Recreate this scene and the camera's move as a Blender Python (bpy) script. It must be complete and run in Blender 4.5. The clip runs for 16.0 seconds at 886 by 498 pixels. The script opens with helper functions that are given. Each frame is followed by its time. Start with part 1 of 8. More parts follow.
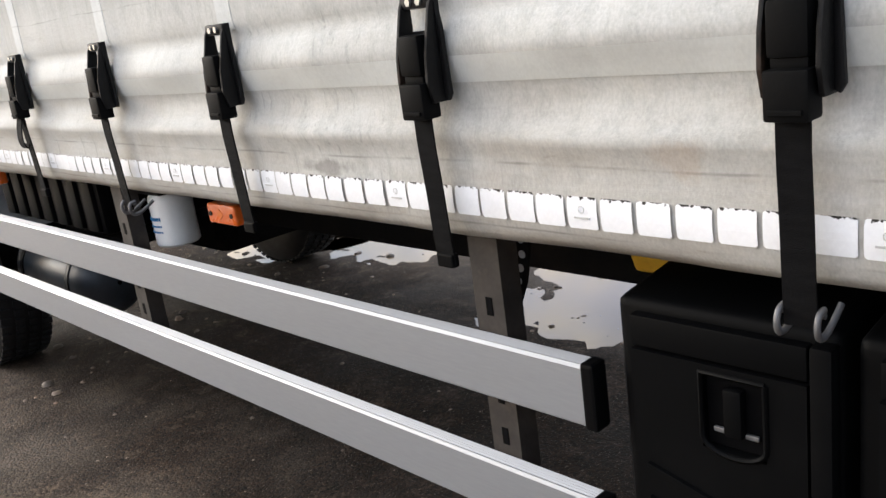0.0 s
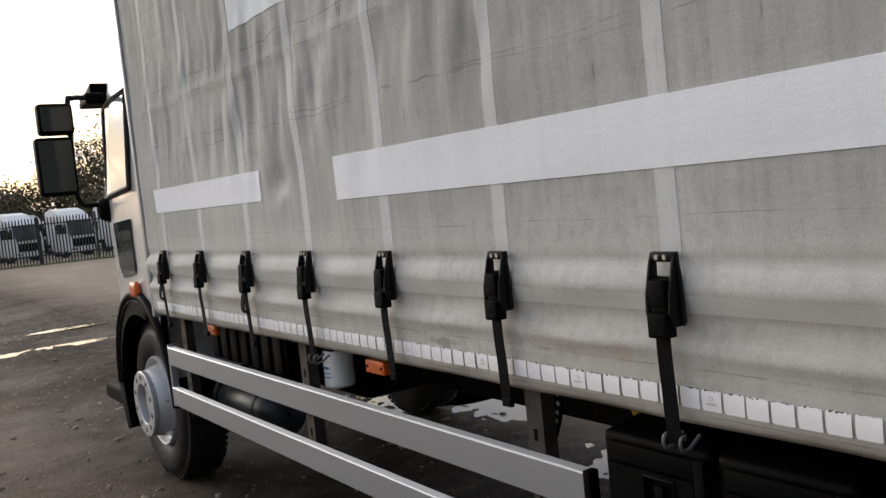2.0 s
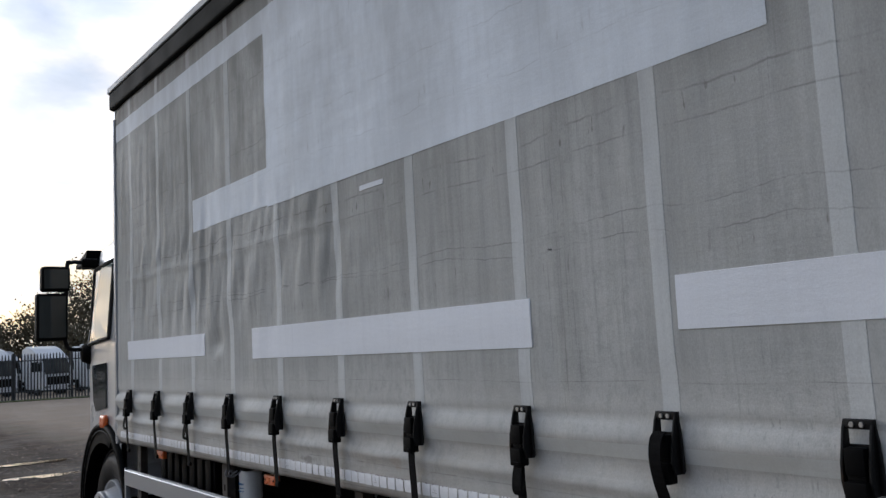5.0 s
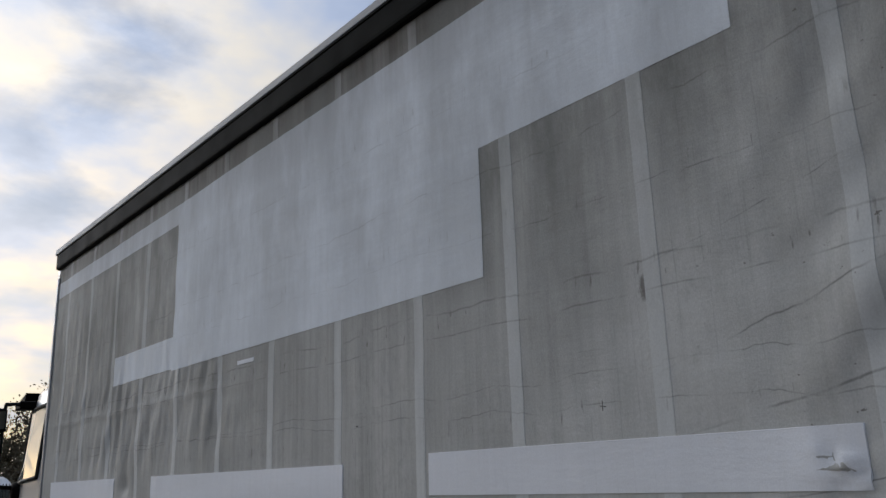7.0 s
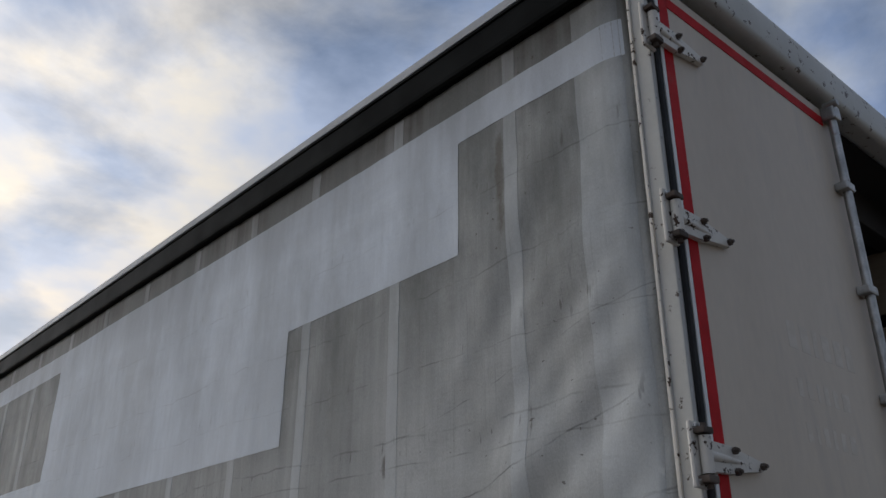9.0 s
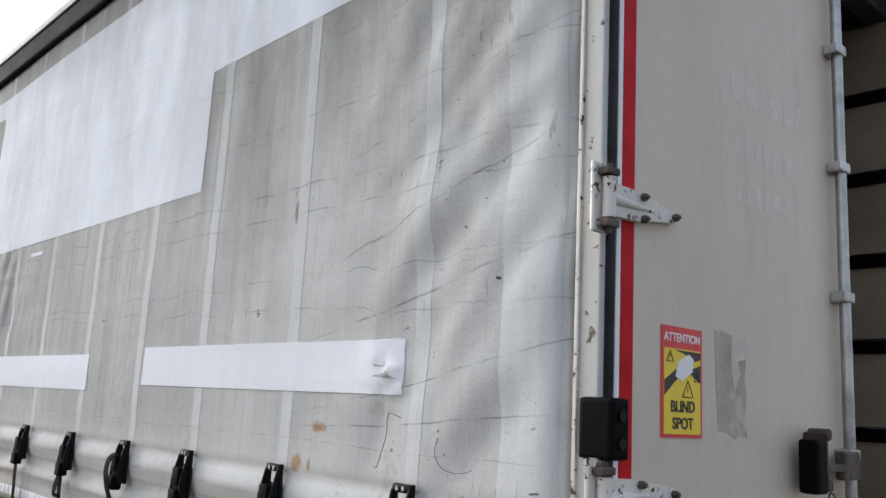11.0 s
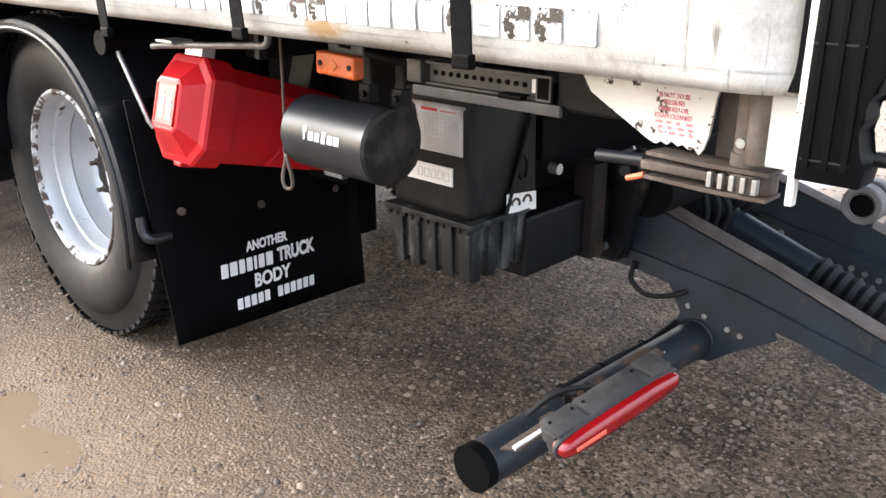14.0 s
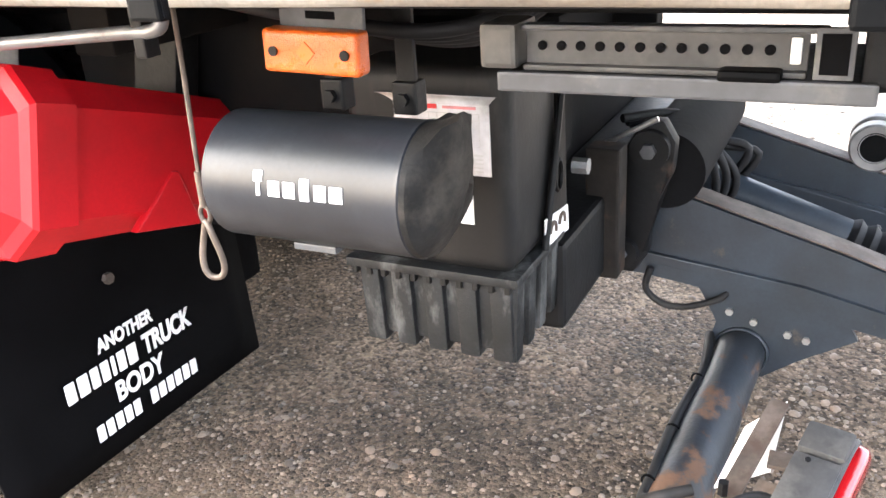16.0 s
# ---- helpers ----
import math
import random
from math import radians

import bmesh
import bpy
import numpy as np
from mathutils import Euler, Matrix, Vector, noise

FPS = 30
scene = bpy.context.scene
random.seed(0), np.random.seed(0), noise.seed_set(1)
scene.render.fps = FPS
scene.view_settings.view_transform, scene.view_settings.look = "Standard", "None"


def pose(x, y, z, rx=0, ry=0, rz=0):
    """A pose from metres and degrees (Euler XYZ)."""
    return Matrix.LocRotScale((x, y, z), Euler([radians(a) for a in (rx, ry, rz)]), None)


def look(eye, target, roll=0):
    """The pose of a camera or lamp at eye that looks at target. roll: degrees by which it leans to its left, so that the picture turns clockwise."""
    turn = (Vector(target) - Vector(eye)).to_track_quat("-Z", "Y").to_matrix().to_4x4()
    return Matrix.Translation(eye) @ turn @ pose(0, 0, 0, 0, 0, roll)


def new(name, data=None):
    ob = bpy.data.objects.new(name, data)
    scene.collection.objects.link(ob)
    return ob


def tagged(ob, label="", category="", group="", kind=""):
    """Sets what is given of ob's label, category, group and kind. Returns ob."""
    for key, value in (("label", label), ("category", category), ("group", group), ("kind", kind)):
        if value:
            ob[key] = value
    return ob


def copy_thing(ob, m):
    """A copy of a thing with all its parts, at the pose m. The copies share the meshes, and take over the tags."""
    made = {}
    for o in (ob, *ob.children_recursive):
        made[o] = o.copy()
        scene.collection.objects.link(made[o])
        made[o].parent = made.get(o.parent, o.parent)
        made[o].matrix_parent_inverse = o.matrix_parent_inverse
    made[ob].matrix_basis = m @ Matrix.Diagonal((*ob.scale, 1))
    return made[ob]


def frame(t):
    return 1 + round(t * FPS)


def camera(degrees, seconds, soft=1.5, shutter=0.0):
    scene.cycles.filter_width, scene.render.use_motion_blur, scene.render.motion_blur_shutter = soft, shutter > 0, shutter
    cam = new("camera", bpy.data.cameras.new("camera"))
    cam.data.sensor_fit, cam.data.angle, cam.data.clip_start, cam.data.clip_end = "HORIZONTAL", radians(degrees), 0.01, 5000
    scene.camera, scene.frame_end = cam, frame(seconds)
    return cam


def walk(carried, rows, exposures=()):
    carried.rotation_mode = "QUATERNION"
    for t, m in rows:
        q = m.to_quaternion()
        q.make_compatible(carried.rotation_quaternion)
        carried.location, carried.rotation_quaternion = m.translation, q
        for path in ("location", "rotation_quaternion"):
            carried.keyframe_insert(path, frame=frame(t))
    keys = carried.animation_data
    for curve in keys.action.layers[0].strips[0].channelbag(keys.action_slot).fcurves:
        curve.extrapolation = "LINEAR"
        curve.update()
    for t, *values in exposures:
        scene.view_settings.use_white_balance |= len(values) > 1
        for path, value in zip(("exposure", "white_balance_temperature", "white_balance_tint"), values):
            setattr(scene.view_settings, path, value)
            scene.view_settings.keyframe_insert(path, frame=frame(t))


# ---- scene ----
cam = camera(54.6, 16.0)
PATH = [
    (0, (-0.946, 3.028, 1.57), (0.35, 4.448, 1.019), -7.9),
    (0.5, (-1.15, 2.844, 1.651), (0.126, 4.311, 1.184), -6.7),
    (1, (-1.263, 2.625, 1.701), (-0.033, 4.167, 1.371), -6.6),
    (1.5, (-1.322, 2.379, 1.732), (-0.155, 3.987, 1.502), -5.7),
    (2, (-1.48, 2.175, 1.773), (-0.342, 3.814, 1.631), -5.9),
    (2.5, (-1.607, 1.968, 1.803), (-0.49, 3.627, 1.768), -6.1),
    (3, (-1.621, 1.7, 1.792), (-0.517, 3.368, 1.815), -5.5),
    (3.5, (-1.705, 1.467, 1.79), (-0.574, 3.116, 1.826), -5.3),
    (4, (-1.818, 1.224, 1.787), (-0.635, 2.835, 1.86), -4.8),
    (4.2, (-1.833, 1.116, 1.772), (-0.646, 2.722, 1.881), -4.2),
    (6.3, (-1.907, 0.075, 1.849), (-0.707, 1.631, 2.226), -2.4),
    (6.5, (-1.91, -0.041, 1.838), (-0.71, 1.504, 2.256), -2.0),
    (7, (-1.938, -0.325, 1.85), (-0.727, 1.179, 2.37), -1.8),
    (7.5, (-1.905, -0.611, 1.833), (-0.701, 0.841, 2.496), -1.0),
    (8, (-1.868, -0.871, 1.852), (-0.671, 0.52, 2.648), -0.4),
    (8.2, (-1.877, -0.931, 1.849), (-0.673, 0.43, 2.683), -0.2),
    (10.3, (-1.535, -1.273, 1.827), (-0.289, 0.154, 2.471), 2.4),
    (10.5, (-1.511, -1.243, 1.809), (-0.25, 0.202, 2.376), 2.7),
    (11, (-1.441, -1.11, 1.775), (-0.121, 0.349, 2.137), 3.0),
    (11.5, (-1.401, -0.986, 1.731), (-0.029, 0.463, 1.874), 2.6),
    (12, (-1.337, -0.904, 1.659), (0.047, 0.536, 1.549), 2.1),
    (12.5, (-1.197, -0.804, 1.57), (0.163, 0.628, 1.255), 1.3),
    (13, (-1.041, -0.704, 1.514), (0.273, 0.717, 1.01), 0.7),
    (13.5, (-1.038, -0.55, 1.446), (0.28, 0.818, 0.819), 0.5),
    (14, (-1.011, -0.336, 1.376), (0.348, 0.964, 0.695), -0.1),
    (14.5, (-0.866, -0.066, 1.317), (0.491, 1.206, 0.582), -1.1),
    (15, (-0.752, 0.198, 1.3), (0.685, 1.366, 0.543), -0.5),
    (15.5, (-0.677, 0.483, 1.28), (0.889, 1.465, 0.517), -1.9),
    (16, (-0.639, 0.557, 1.291), (0.998, 1.394, 0.502), -3.8),
]
walk(cam, [(t, look(eye, target, roll)) for t, eye, target, roll in PATH], exposures=[(0.0, 0.72, 5700, 10), (1.0, 0.2, 5740, 10), (1.5, -0.14, 5800, 10), (2.0, -0.38, 5690, 10), (2.5, -0.85, 5450, 10), (3.0, -1.12, 5200, 10), (4.0, -0.8, 5140, 10), (6.5, -1.24, 5180, 10), (8.2, -1.38, 5300, 10), (10.3, -0.86, 5200, 10), (11.0, 0.06, 5350, 10), (11.5, 0.2, 5430, 10), (12.0, 0.43, 5620, 10), (12.5, 0.7, 5600, 10), (13.5, 1.58, 5600, 10), (14.0, 1.94, 5580, 10), (14.5, 2.42, 5500, 10), (15.0, 2.92, 5560, 10), (15.5, 3.18, 5620, 10), (16.0, 3.34, 5680, 10)])

# ---- world, sun, exposure ----
def make_world():
    w = bpy.data.worlds.new("sky")
    scene.world = w
    w.use_nodes = True
    nt = w.node_tree
    nd, ln = nt.nodes, nt.links
    nd.clear()
    out = nd.new("ShaderNodeOutputWorld")
    bg = nd.new("ShaderNodeBackground")
    sky = nd.new("ShaderNodeTexSky")
    sky.sky_type = "NISHITA"
    sky.sun_disc = False
    sky.sun_elevation = radians(SUN_ELEV)
    sky.sun_rotation = radians(SUN_AZ)
    sky.altitude = 50
    sky.dust_density = 2.0
    tc = nd.new("ShaderNodeTexCoord")
    sep = nd.new("ShaderNodeSeparateXYZ")
    ln.new(tc.outputs["Generated"], sep.inputs[0])
    # cloud sheet: the sky direction is laid on a flat layer, so that the clouds shrink towards the horizon
    add = nd.new("ShaderNodeMath"); add.operation = "ADD"; add.inputs[1].default_value = 0.22
    ln.new(sep.outputs["Z"], add.inputs[0])
    mx = nd.new("ShaderNodeMath"); mx.operation = "MAXIMUM"; mx.inputs[1].default_value = 0.05
    ln.new(add.outputs[0], mx.inputs[0])
    comb = nd.new("ShaderNodeCombineXYZ")
    for k, ax in enumerate("XY"):
        dv = nd.new("ShaderNodeMath"); dv.operation = "DIVIDE"
        ln.new(sep.outputs[ax], dv.inputs[0]); ln.new(mx.outputs[0], dv.inputs[1])
        ln.new(dv.outputs[0], comb.inputs[k])
    noi = nd.new("ShaderNodeTexNoise")
    noi.inputs["Scale"].default_value = 2.1
    noi.inputs["Detail"].default_value = 9
    noi.inputs["Roughness"].default_value = 0.55
    noi.inputs["Distortion"].default_value = 0.25
    ln.new(comb.outputs[0], noi.inputs["Vector"])
    ramp = nd.new("ShaderNodeValToRGB")
    ramp.color_ramp.elements[0].position = 0.24
    ramp.color_ramp.elements[1].position = 0.50
    ln.new(noi.outputs["Fac"], ramp.inputs[0])
    # the cloud's own light: warm and bright towards the low sun, grey away from it
    dot = nd.new("ShaderNodeVectorMath"); dot.operation = "DOT_PRODUCT"
    ln.new(tc.outputs["Generated"], dot.inputs[0])
    dot.inputs[1].default_value = SUN_DIR
    glow = nd.new("ShaderNodeMapRange")
    glow.inputs["From Min"].default_value = -0.4
    glow.inputs["From Max"].default_value = 1.0
    ln.new(dot.outputs["Value"], glow.inputs["Value"])
    gr = nd.new("ShaderNodeValToRGB")
    e = gr.color_ramp.elements
    e[0].position, e[0].color = 0.0, (0.70, 0.73, 0.78, 1)
    e[1].position, e[1].color = 1.0, (3.7, 3.15, 2.45, 1)
    m = gr.color_ramp.elements.new(0.74); m.color = (1.62, 1.52, 1.40, 1)
    m = gr.color_ramp.elements.new(0.5); m.color = (1.30, 1.30, 1.34, 1)
    ln.new(glow.outputs[0], gr.inputs[0])
    # cloud undersides: second, softer noise
    noi2 = nd.new("ShaderNodeTexNoise"); noi2.inputs["Scale"].default_value = 4.0; noi2.inputs["Detail"].default_value = 6
    ln.new(comb.outputs[0], noi2.inputs["Vector"])
    sh = nd.new("ShaderNodeMapRange"); sh.inputs["From Min"].default_value = 0.3; sh.inputs["From Max"].default_value = 0.7
    sh.inputs["To Min"].default_value = 0.80; sh.inputs["To Max"].default_value = 1.14
    ln.new(noi2.outputs["Fac"], sh.inputs["Value"])
    # an overcast sky is brighter overhead
    zen = nd.new("ShaderNodeMapRange"); zen.inputs["To Min"].default_value = 0.72; zen.inputs["To Max"].default_value = 1.06
    ln.new(sep.outputs["Z"], zen.inputs["Value"])
    zs = nd.new("ShaderNodeMath"); zs.operation = "MULTIPLY"
    ln.new(zen.outputs[0], zs.inputs[0]); ln.new(sh.outputs[0], zs.inputs[1])
    mul = nd.new("ShaderNodeVectorMath"); mul.operation = "SCALE"
    ln.new(gr.outputs[0], mul.inputs[0]); ln.new(zs.outputs[0], mul.inputs["Scale"])
    # thick parts of the cloud are cream, thin parts blue-grey
    hue = nd.new("ShaderNodeMix"); hue.data_type = "RGBA"
    hue.inputs["A"].default_value, hue.inputs["B"].default_value = (0.88, 0.96, 1.14, 1), (1.12, 1.03, 0.88, 1)
    hf = nd.new("ShaderNodeMapRange"); hf.inputs["From Min"].default_value = 0.38; hf.inputs["From Max"].default_value = 0.60
    ln.new(noi2.outputs["Fac"], hf.inputs["Value"]); ln.new(hf.outputs[0], hue.inputs["Factor"])
    warm = nd.new("ShaderNodeMix"); warm.data_type = "RGBA"; warm.blend_type = "MULTIPLY"; warm.inputs["Factor"].default_value = 1.0
    ln.new(mul.outputs[0], warm.inputs["A"]); ln.new(hue.outputs["Result"], warm.inputs["B"])
    sc = nd.new("ShaderNodeVectorMath"); sc.operation = "SCALE"; sc.inputs["Scale"].default_value = SKY_BLUE
    ln.new(sky.outputs[0], sc.inputs[0])
    mix = nd.new("ShaderNodeMix"); mix.data_type = "RGBA"
    ln.new(ramp.outputs[0], mix.inputs["Factor"])
    ln.new(sc.outputs[0], mix.inputs["A"]); ln.new(warm.outputs["Result"], mix.inputs["B"])
    low = nd.new("ShaderNodeValToRGB")
    le = low.color_ramp.elements
    le[0].position, le[0].color = 0.0, (1.45, 1.28, 1.04, 1)
    le[1].position, le[1].color = 0.42, (1.0, 1.0, 1.0, 1)
    ln.new(sep.outputs["Z"], low.inputs[0])
    tint = nd.new("ShaderNodeMix"); tint.data_type = "RGBA"; tint.blend_type = "MULTIPLY"; tint.inputs["Factor"].default_value = 1.0
    ln.new(mix.outputs["Result"], tint.inputs["A"]); ln.new(low.outputs[0], tint.inputs["B"])
    ln.new(tint.outputs["Result"], bg.inputs["Color"])
    bg.inputs["Strength"].default_value = 1.0
    ln.new(bg.outputs[0], out.inputs[0])


SUN_ELEV, SUN_AZ, SKY_BLUE = 14.0, -18.0, 0.17
SUN_DIR = (math.sin(radians(SUN_AZ)) * math.cos(radians(SUN_ELEV)), math.cos(radians(SUN_AZ)) * math.cos(radians(SUN_ELEV)), math.sin(radians(SUN_ELEV)))
make_world()
sun = new("sun", bpy.data.lights.new("sun", "SUN"))
sun.data.energy, sun.data.angle, sun.data.color = 0.85, radians(12), (1.0, 0.93, 0.82)
sun.matrix_world = look((0, 0, 30), (-SUN_DIR[0] * 50, -SUN_DIR[1] * 50, 30 - SUN_DIR[2] * 50))


# ---- materials ----
def shade(name, color, rough=0.6, metal=0.0, var=0.12, scale=6.0, fine=80.0, bump=0.15, second=None, patch=None, patch_scale=3.0, patch_lo=0.55, patch_hi=0.62,
          stretch=(1, 1, 1), patch_rough=None, island=0.0, coat=0.0, bump_dist=0.01, patch_stretch=(1, 1, 1), spec=0.5):
    """A surface with large and fine variation, optional chips or stains (patch), and relief."""
    m = bpy.data.materials.new(name)
    m.use_nodes = True
    nt = m.node_tree
    nd, ln = nt.nodes, nt.links
    b = nd["Principled BSDF"]
    tc = nd.new("ShaderNodeTexCoord")
    mp = nd.new("ShaderNodeMapping")
    mp.inputs["Scale"].default_value = stretch
    ln.new(tc.outputs["Object"], mp.inputs["Vector"])
    n1 = nd.new("ShaderNodeTexNoise"); n1.inputs["Scale"].default_value = scale; n1.inputs["Detail"].default_value = 5
    n2 = nd.new("ShaderNodeTexNoise"); n2.inputs["Scale"].default_value = fine; n2.inputs["Detail"].default_value = 3
    for n in (n1, n2):
        ln.new(mp.outputs[0], n.inputs["Vector"])
    mx = nd.new("ShaderNodeMix"); mx.data_type = "RGBA"
    c2 = second or [c * (1 - 2.2 * var) for c in color]
    mx.inputs["A"].default_value = (*[min(1, c * (1 + var)) for c in color], 1)
    mx.inputs["B"].default_value = (*c2, 1)
    r1 = nd.new("ShaderNodeMapRange"); r1.inputs["From Min"].default_value = 0.3; r1.inputs["From Max"].default_value = 0.72
    ln.new(n1.outputs["Fac"], r1.inputs["Value"])
    ln.new(r1.outputs[0], mx.inputs["Factor"])
    mf = nd.new("ShaderNodeMix"); mf.data_type = "RGBA"; mf.blend_type = "MULTIPLY"; mf.inputs["Factor"].default_value = 1.0
    r2 = nd.new("ShaderNodeMapRange"); r2.inputs["To Min"].default_value = 1 - 1.3 * var; r2.inputs["To Max"].default_value = 1 + 1.3 * var
    ln.new(n2.outputs["Fac"], r2.inputs["Value"])
    ln.new(mx.outputs["Result"], mf.inputs["A"]); ln.new(r2.outputs[0], mf.inputs["B"])
    col = mf.outputs["Result"]
    rr = nd.new("ShaderNodeMapRange"); rr.inputs["To Min"].default_value = max(0.03, rough - 0.12); rr.inputs["To Max"].default_value = min(1, rough + 0.12)
    ln.new(n1.outputs["Fac"], rr.inputs["Value"])
    rough_out = rr.outputs[0]
    if patch:
        pm = nd.new("ShaderNodeMapping"); pm.inputs["Scale"].default_value = patch_stretch
        ln.new(tc.outputs["Object"], pm.inputs["Vector"])
        n3 = nd.new("ShaderNodeTexNoise"); n3.inputs["Scale"].default_value = patch_scale; n3.inputs["Detail"].default_value = 8; n3.inputs["Roughness"].default_value = 0.65
        ln.new(pm.outputs[0], n3.inputs["Vector"])
        r3 = nd.new("ShaderNodeMapRange"); r3.inputs["From Min"].default_value = patch_lo; r3.inputs["From Max"].default_value = patch_hi
        ln.new(n3.outputs["Fac"], r3.inputs["Value"])
        m3 = nd.new("ShaderNodeMix"); m3.data_type = "RGBA"
        ln.new(r3.outputs[0], m3.inputs["Factor"]); ln.new(col, m3.inputs["A"])
        m3.inputs["B"].default_value = (*patch, 1)
        col = m3.outputs["Result"]
        if patch_rough is not None:
            m4 = nd.new("ShaderNodeMix"); m4.data_type = "FLOAT"
            ln.new(r3.outputs[0], m4.inputs["Factor"]); ln.new(rough_out, m4.inputs["A"]); m4.inputs["B"].default_value = patch_rough
            rough_out = m4.outputs["Result"]
    if island:
        oi = nd.new("ShaderNodeNewGeometry")
        hv = nd.new("ShaderNodeHueSaturation")
        r5 = nd.new("ShaderNodeMapRange"); r5.inputs["To Min"].default_value = 1 - island; r5.inputs["To Max"].default_value = 1 + island
        ln.new(oi.outputs["Random Per Island"], r5.inputs["Value"])
        ln.new(r5.outputs[0], hv.inputs["Value"]); ln.new(col, hv.inputs["Color"])
        col = hv.outputs["Color"]
    ln.new(col, b.inputs["Base Color"])
    ln.new(rough_out, b.inputs["Roughness"])
    b.inputs["Metallic"].default_value = metal
    b.inputs["Specular IOR Level"].default_value = spec
    if coat:
        b.inputs["Coat Weight"].default_value = coat
        b.inputs["Coat Roughness"].default_value = 0.12
    if bump:
        bp = nd.new("ShaderNodeBump"); bp.inputs["Strength"].default_value = bump; bp.inputs["Distance"].default_value = bump_dist
        ln.new(n2.outputs["Fac"], bp.inputs["Height"])
        ln.new(bp.outputs[0], b.inputs["Normal"])
    return m


def glow_free(name, color, rough=0.1, trans=0.0):
    m = bpy.data.materials.new(name)
    m.use_nodes = True
    b = m.node_tree.nodes["Principled BSDF"]
    b.inputs["Base Color"].default_value = (*color, 1)
    b.inputs["Roughness"].default_value = rough
    b.inputs["Transmission Weight"].default_value = trans
    return m


M = {}
M["black_plastic"] = shade("black_plastic", (0.0020, 0.0022, 0.0026), 0.56, var=0.15, scale=5, fine=160, bump=0.12, bump_dist=0.002, patch=(0.006, 0.006, 0.006), patch_scale=2.6, patch_lo=0.54, patch_hi=0.85, spec=0.06)
M["rail_black"] = shade("rail_black", (0.0035, 0.0045, 0.0045), 0.7, var=0.2, scale=5, fine=120, bump=0.1, bump_dist=0.002, spec=0.06)
M["guard_plastic"] = shade("guard_plastic", (0.008, 0.009, 0.011), 0.38, var=0.15, scale=6, fine=160, bump=0.12, bump_dist=0.002, patch=(0.03, 0.03, 0.03), patch_scale=3, patch_lo=0.52, patch_hi=0.8, spec=0.5)
M["bar_paint"] = shade("bar_paint", (0.015, 0.019, 0.025), 0.5, var=0.2, scale=8, fine=120, patch=(0.10, 0.055, 0.032), patch_scale=7, patch_lo=0.54, patch_hi=0.60, patch_rough=0.85, bump=0.25, bump_dist=0.003)
M["housing_dusty"] = shade("housing_dusty", (0.035, 0.035, 0.035), 0.6, var=0.2, scale=14, fine=140, patch=(0.085, 0.082, 0.076), patch_scale=9, patch_lo=0.5, patch_hi=0.75, bump_dist=0.002)
M["cover_rubber"] = shade("cover_rubber", (0.012, 0.0115, 0.011), 0.7, var=0.25, scale=12, fine=120, patch=(0.045, 0.040, 0.034), patch_scale=11, patch_lo=0.50, patch_hi=0.72, bump=0.3, bump_dist=0.003, spec=0.2)
M["dusty_plastic"] = shade("dusty_plastic", (0.0058, 0.0058, 0.0060), 0.55, var=0.2, scale=7, fine=120, bump=0.15, bump_dist=0.002, patch=(0.030, 0.028, 0.026), patch_scale=8, patch_lo=0.54, patch_hi=0.78, patch_stretch=(1, 1, 0.35), spec=0.26)
M["tub_dusty"] = shade("tub_dusty", (0.010, 0.011, 0.012), 0.55, var=0.25, scale=9, fine=150, bump=0.35, bump_dist=0.003, patch=(0.075, 0.077, 0.076), patch_scale=15, patch_lo=0.50, patch_hi=0.66, patch_stretch=(1, 1, 0.5), spec=0.3)
M["black_steel"] = shade("black_steel", (0.0042, 0.0044, 0.005), 0.55, var=0.2, scale=7, fine=90, patch=(0.045, 0.028, 0.019), patch_scale=6, patch_lo=0.64, patch_hi=0.74, bump=0.25, bump_dist=0.004, spec=0.20)
M["lift_paint"] = shade("lift_paint", (0.020, 0.027, 0.036), 0.42, var=0.2, scale=8, fine=120, patch=(0.060, 0.048, 0.038), patch_scale=11, patch_lo=0.63, patch_hi=0.71, bump=0.2, bump_dist=0.002, spec=0.45)
M["rubber"] = shade("rubber", (0.010, 0.010, 0.011), 0.62, var=0.2, scale=9, fine=150, patch=(0.034, 0.032, 0.029), patch_scale=4, patch_lo=0.50, patch_hi=0.85, spec=0.22, bump_dist=0.002)
# flap rubber; also the painted dark of holes, slots and bores
M["flap_and_recesses"] = shade("flap_and_recesses", (0.003, 0.003, 0.0035), 0.7, var=0.2, scale=5, fine=120, bump_dist=0.002, spec=0.04)
M["webbing"] = shade("webbing", (0.0035, 0.0035, 0.004), 0.8, var=0.2, scale=20, fine=300, stretch=(1, 1, 5), bump=0.5, bump_dist=0.002, spec=0.1)
M["galv"] = shade("galv", (0.46, 0.46, 0.45), 0.42, metal=0.9, var=0.15, scale=12, fine=120, patch=(0.22, 0.17, 0.13), patch_scale=14, patch_lo=0.62, patch_hi=0.7, bump_dist=0.002)
M["alu"] = shade("alu", (0.32, 0.335, 0.36), 0.46, metal=0.55, var=0.06, scale=3, fine=200, stretch=(1, 0.12, 1), bump=0.08, bump_dist=0.001, patch=(0.26, 0.265, 0.28), patch_scale=5, patch_lo=0.6, patch_hi=0.85, patch_stretch=(1, 0.1, 1))
M["chassis"] = shade("chassis", (0.004, 0.004, 0.0045), 0.85, spec=0.1, var=0.2, scale=4, fine=60, patch=(0.014, 0.011, 0.009), patch_scale=4, patch_lo=0.5, patch_hi=0.8, bump_dist=0.004)
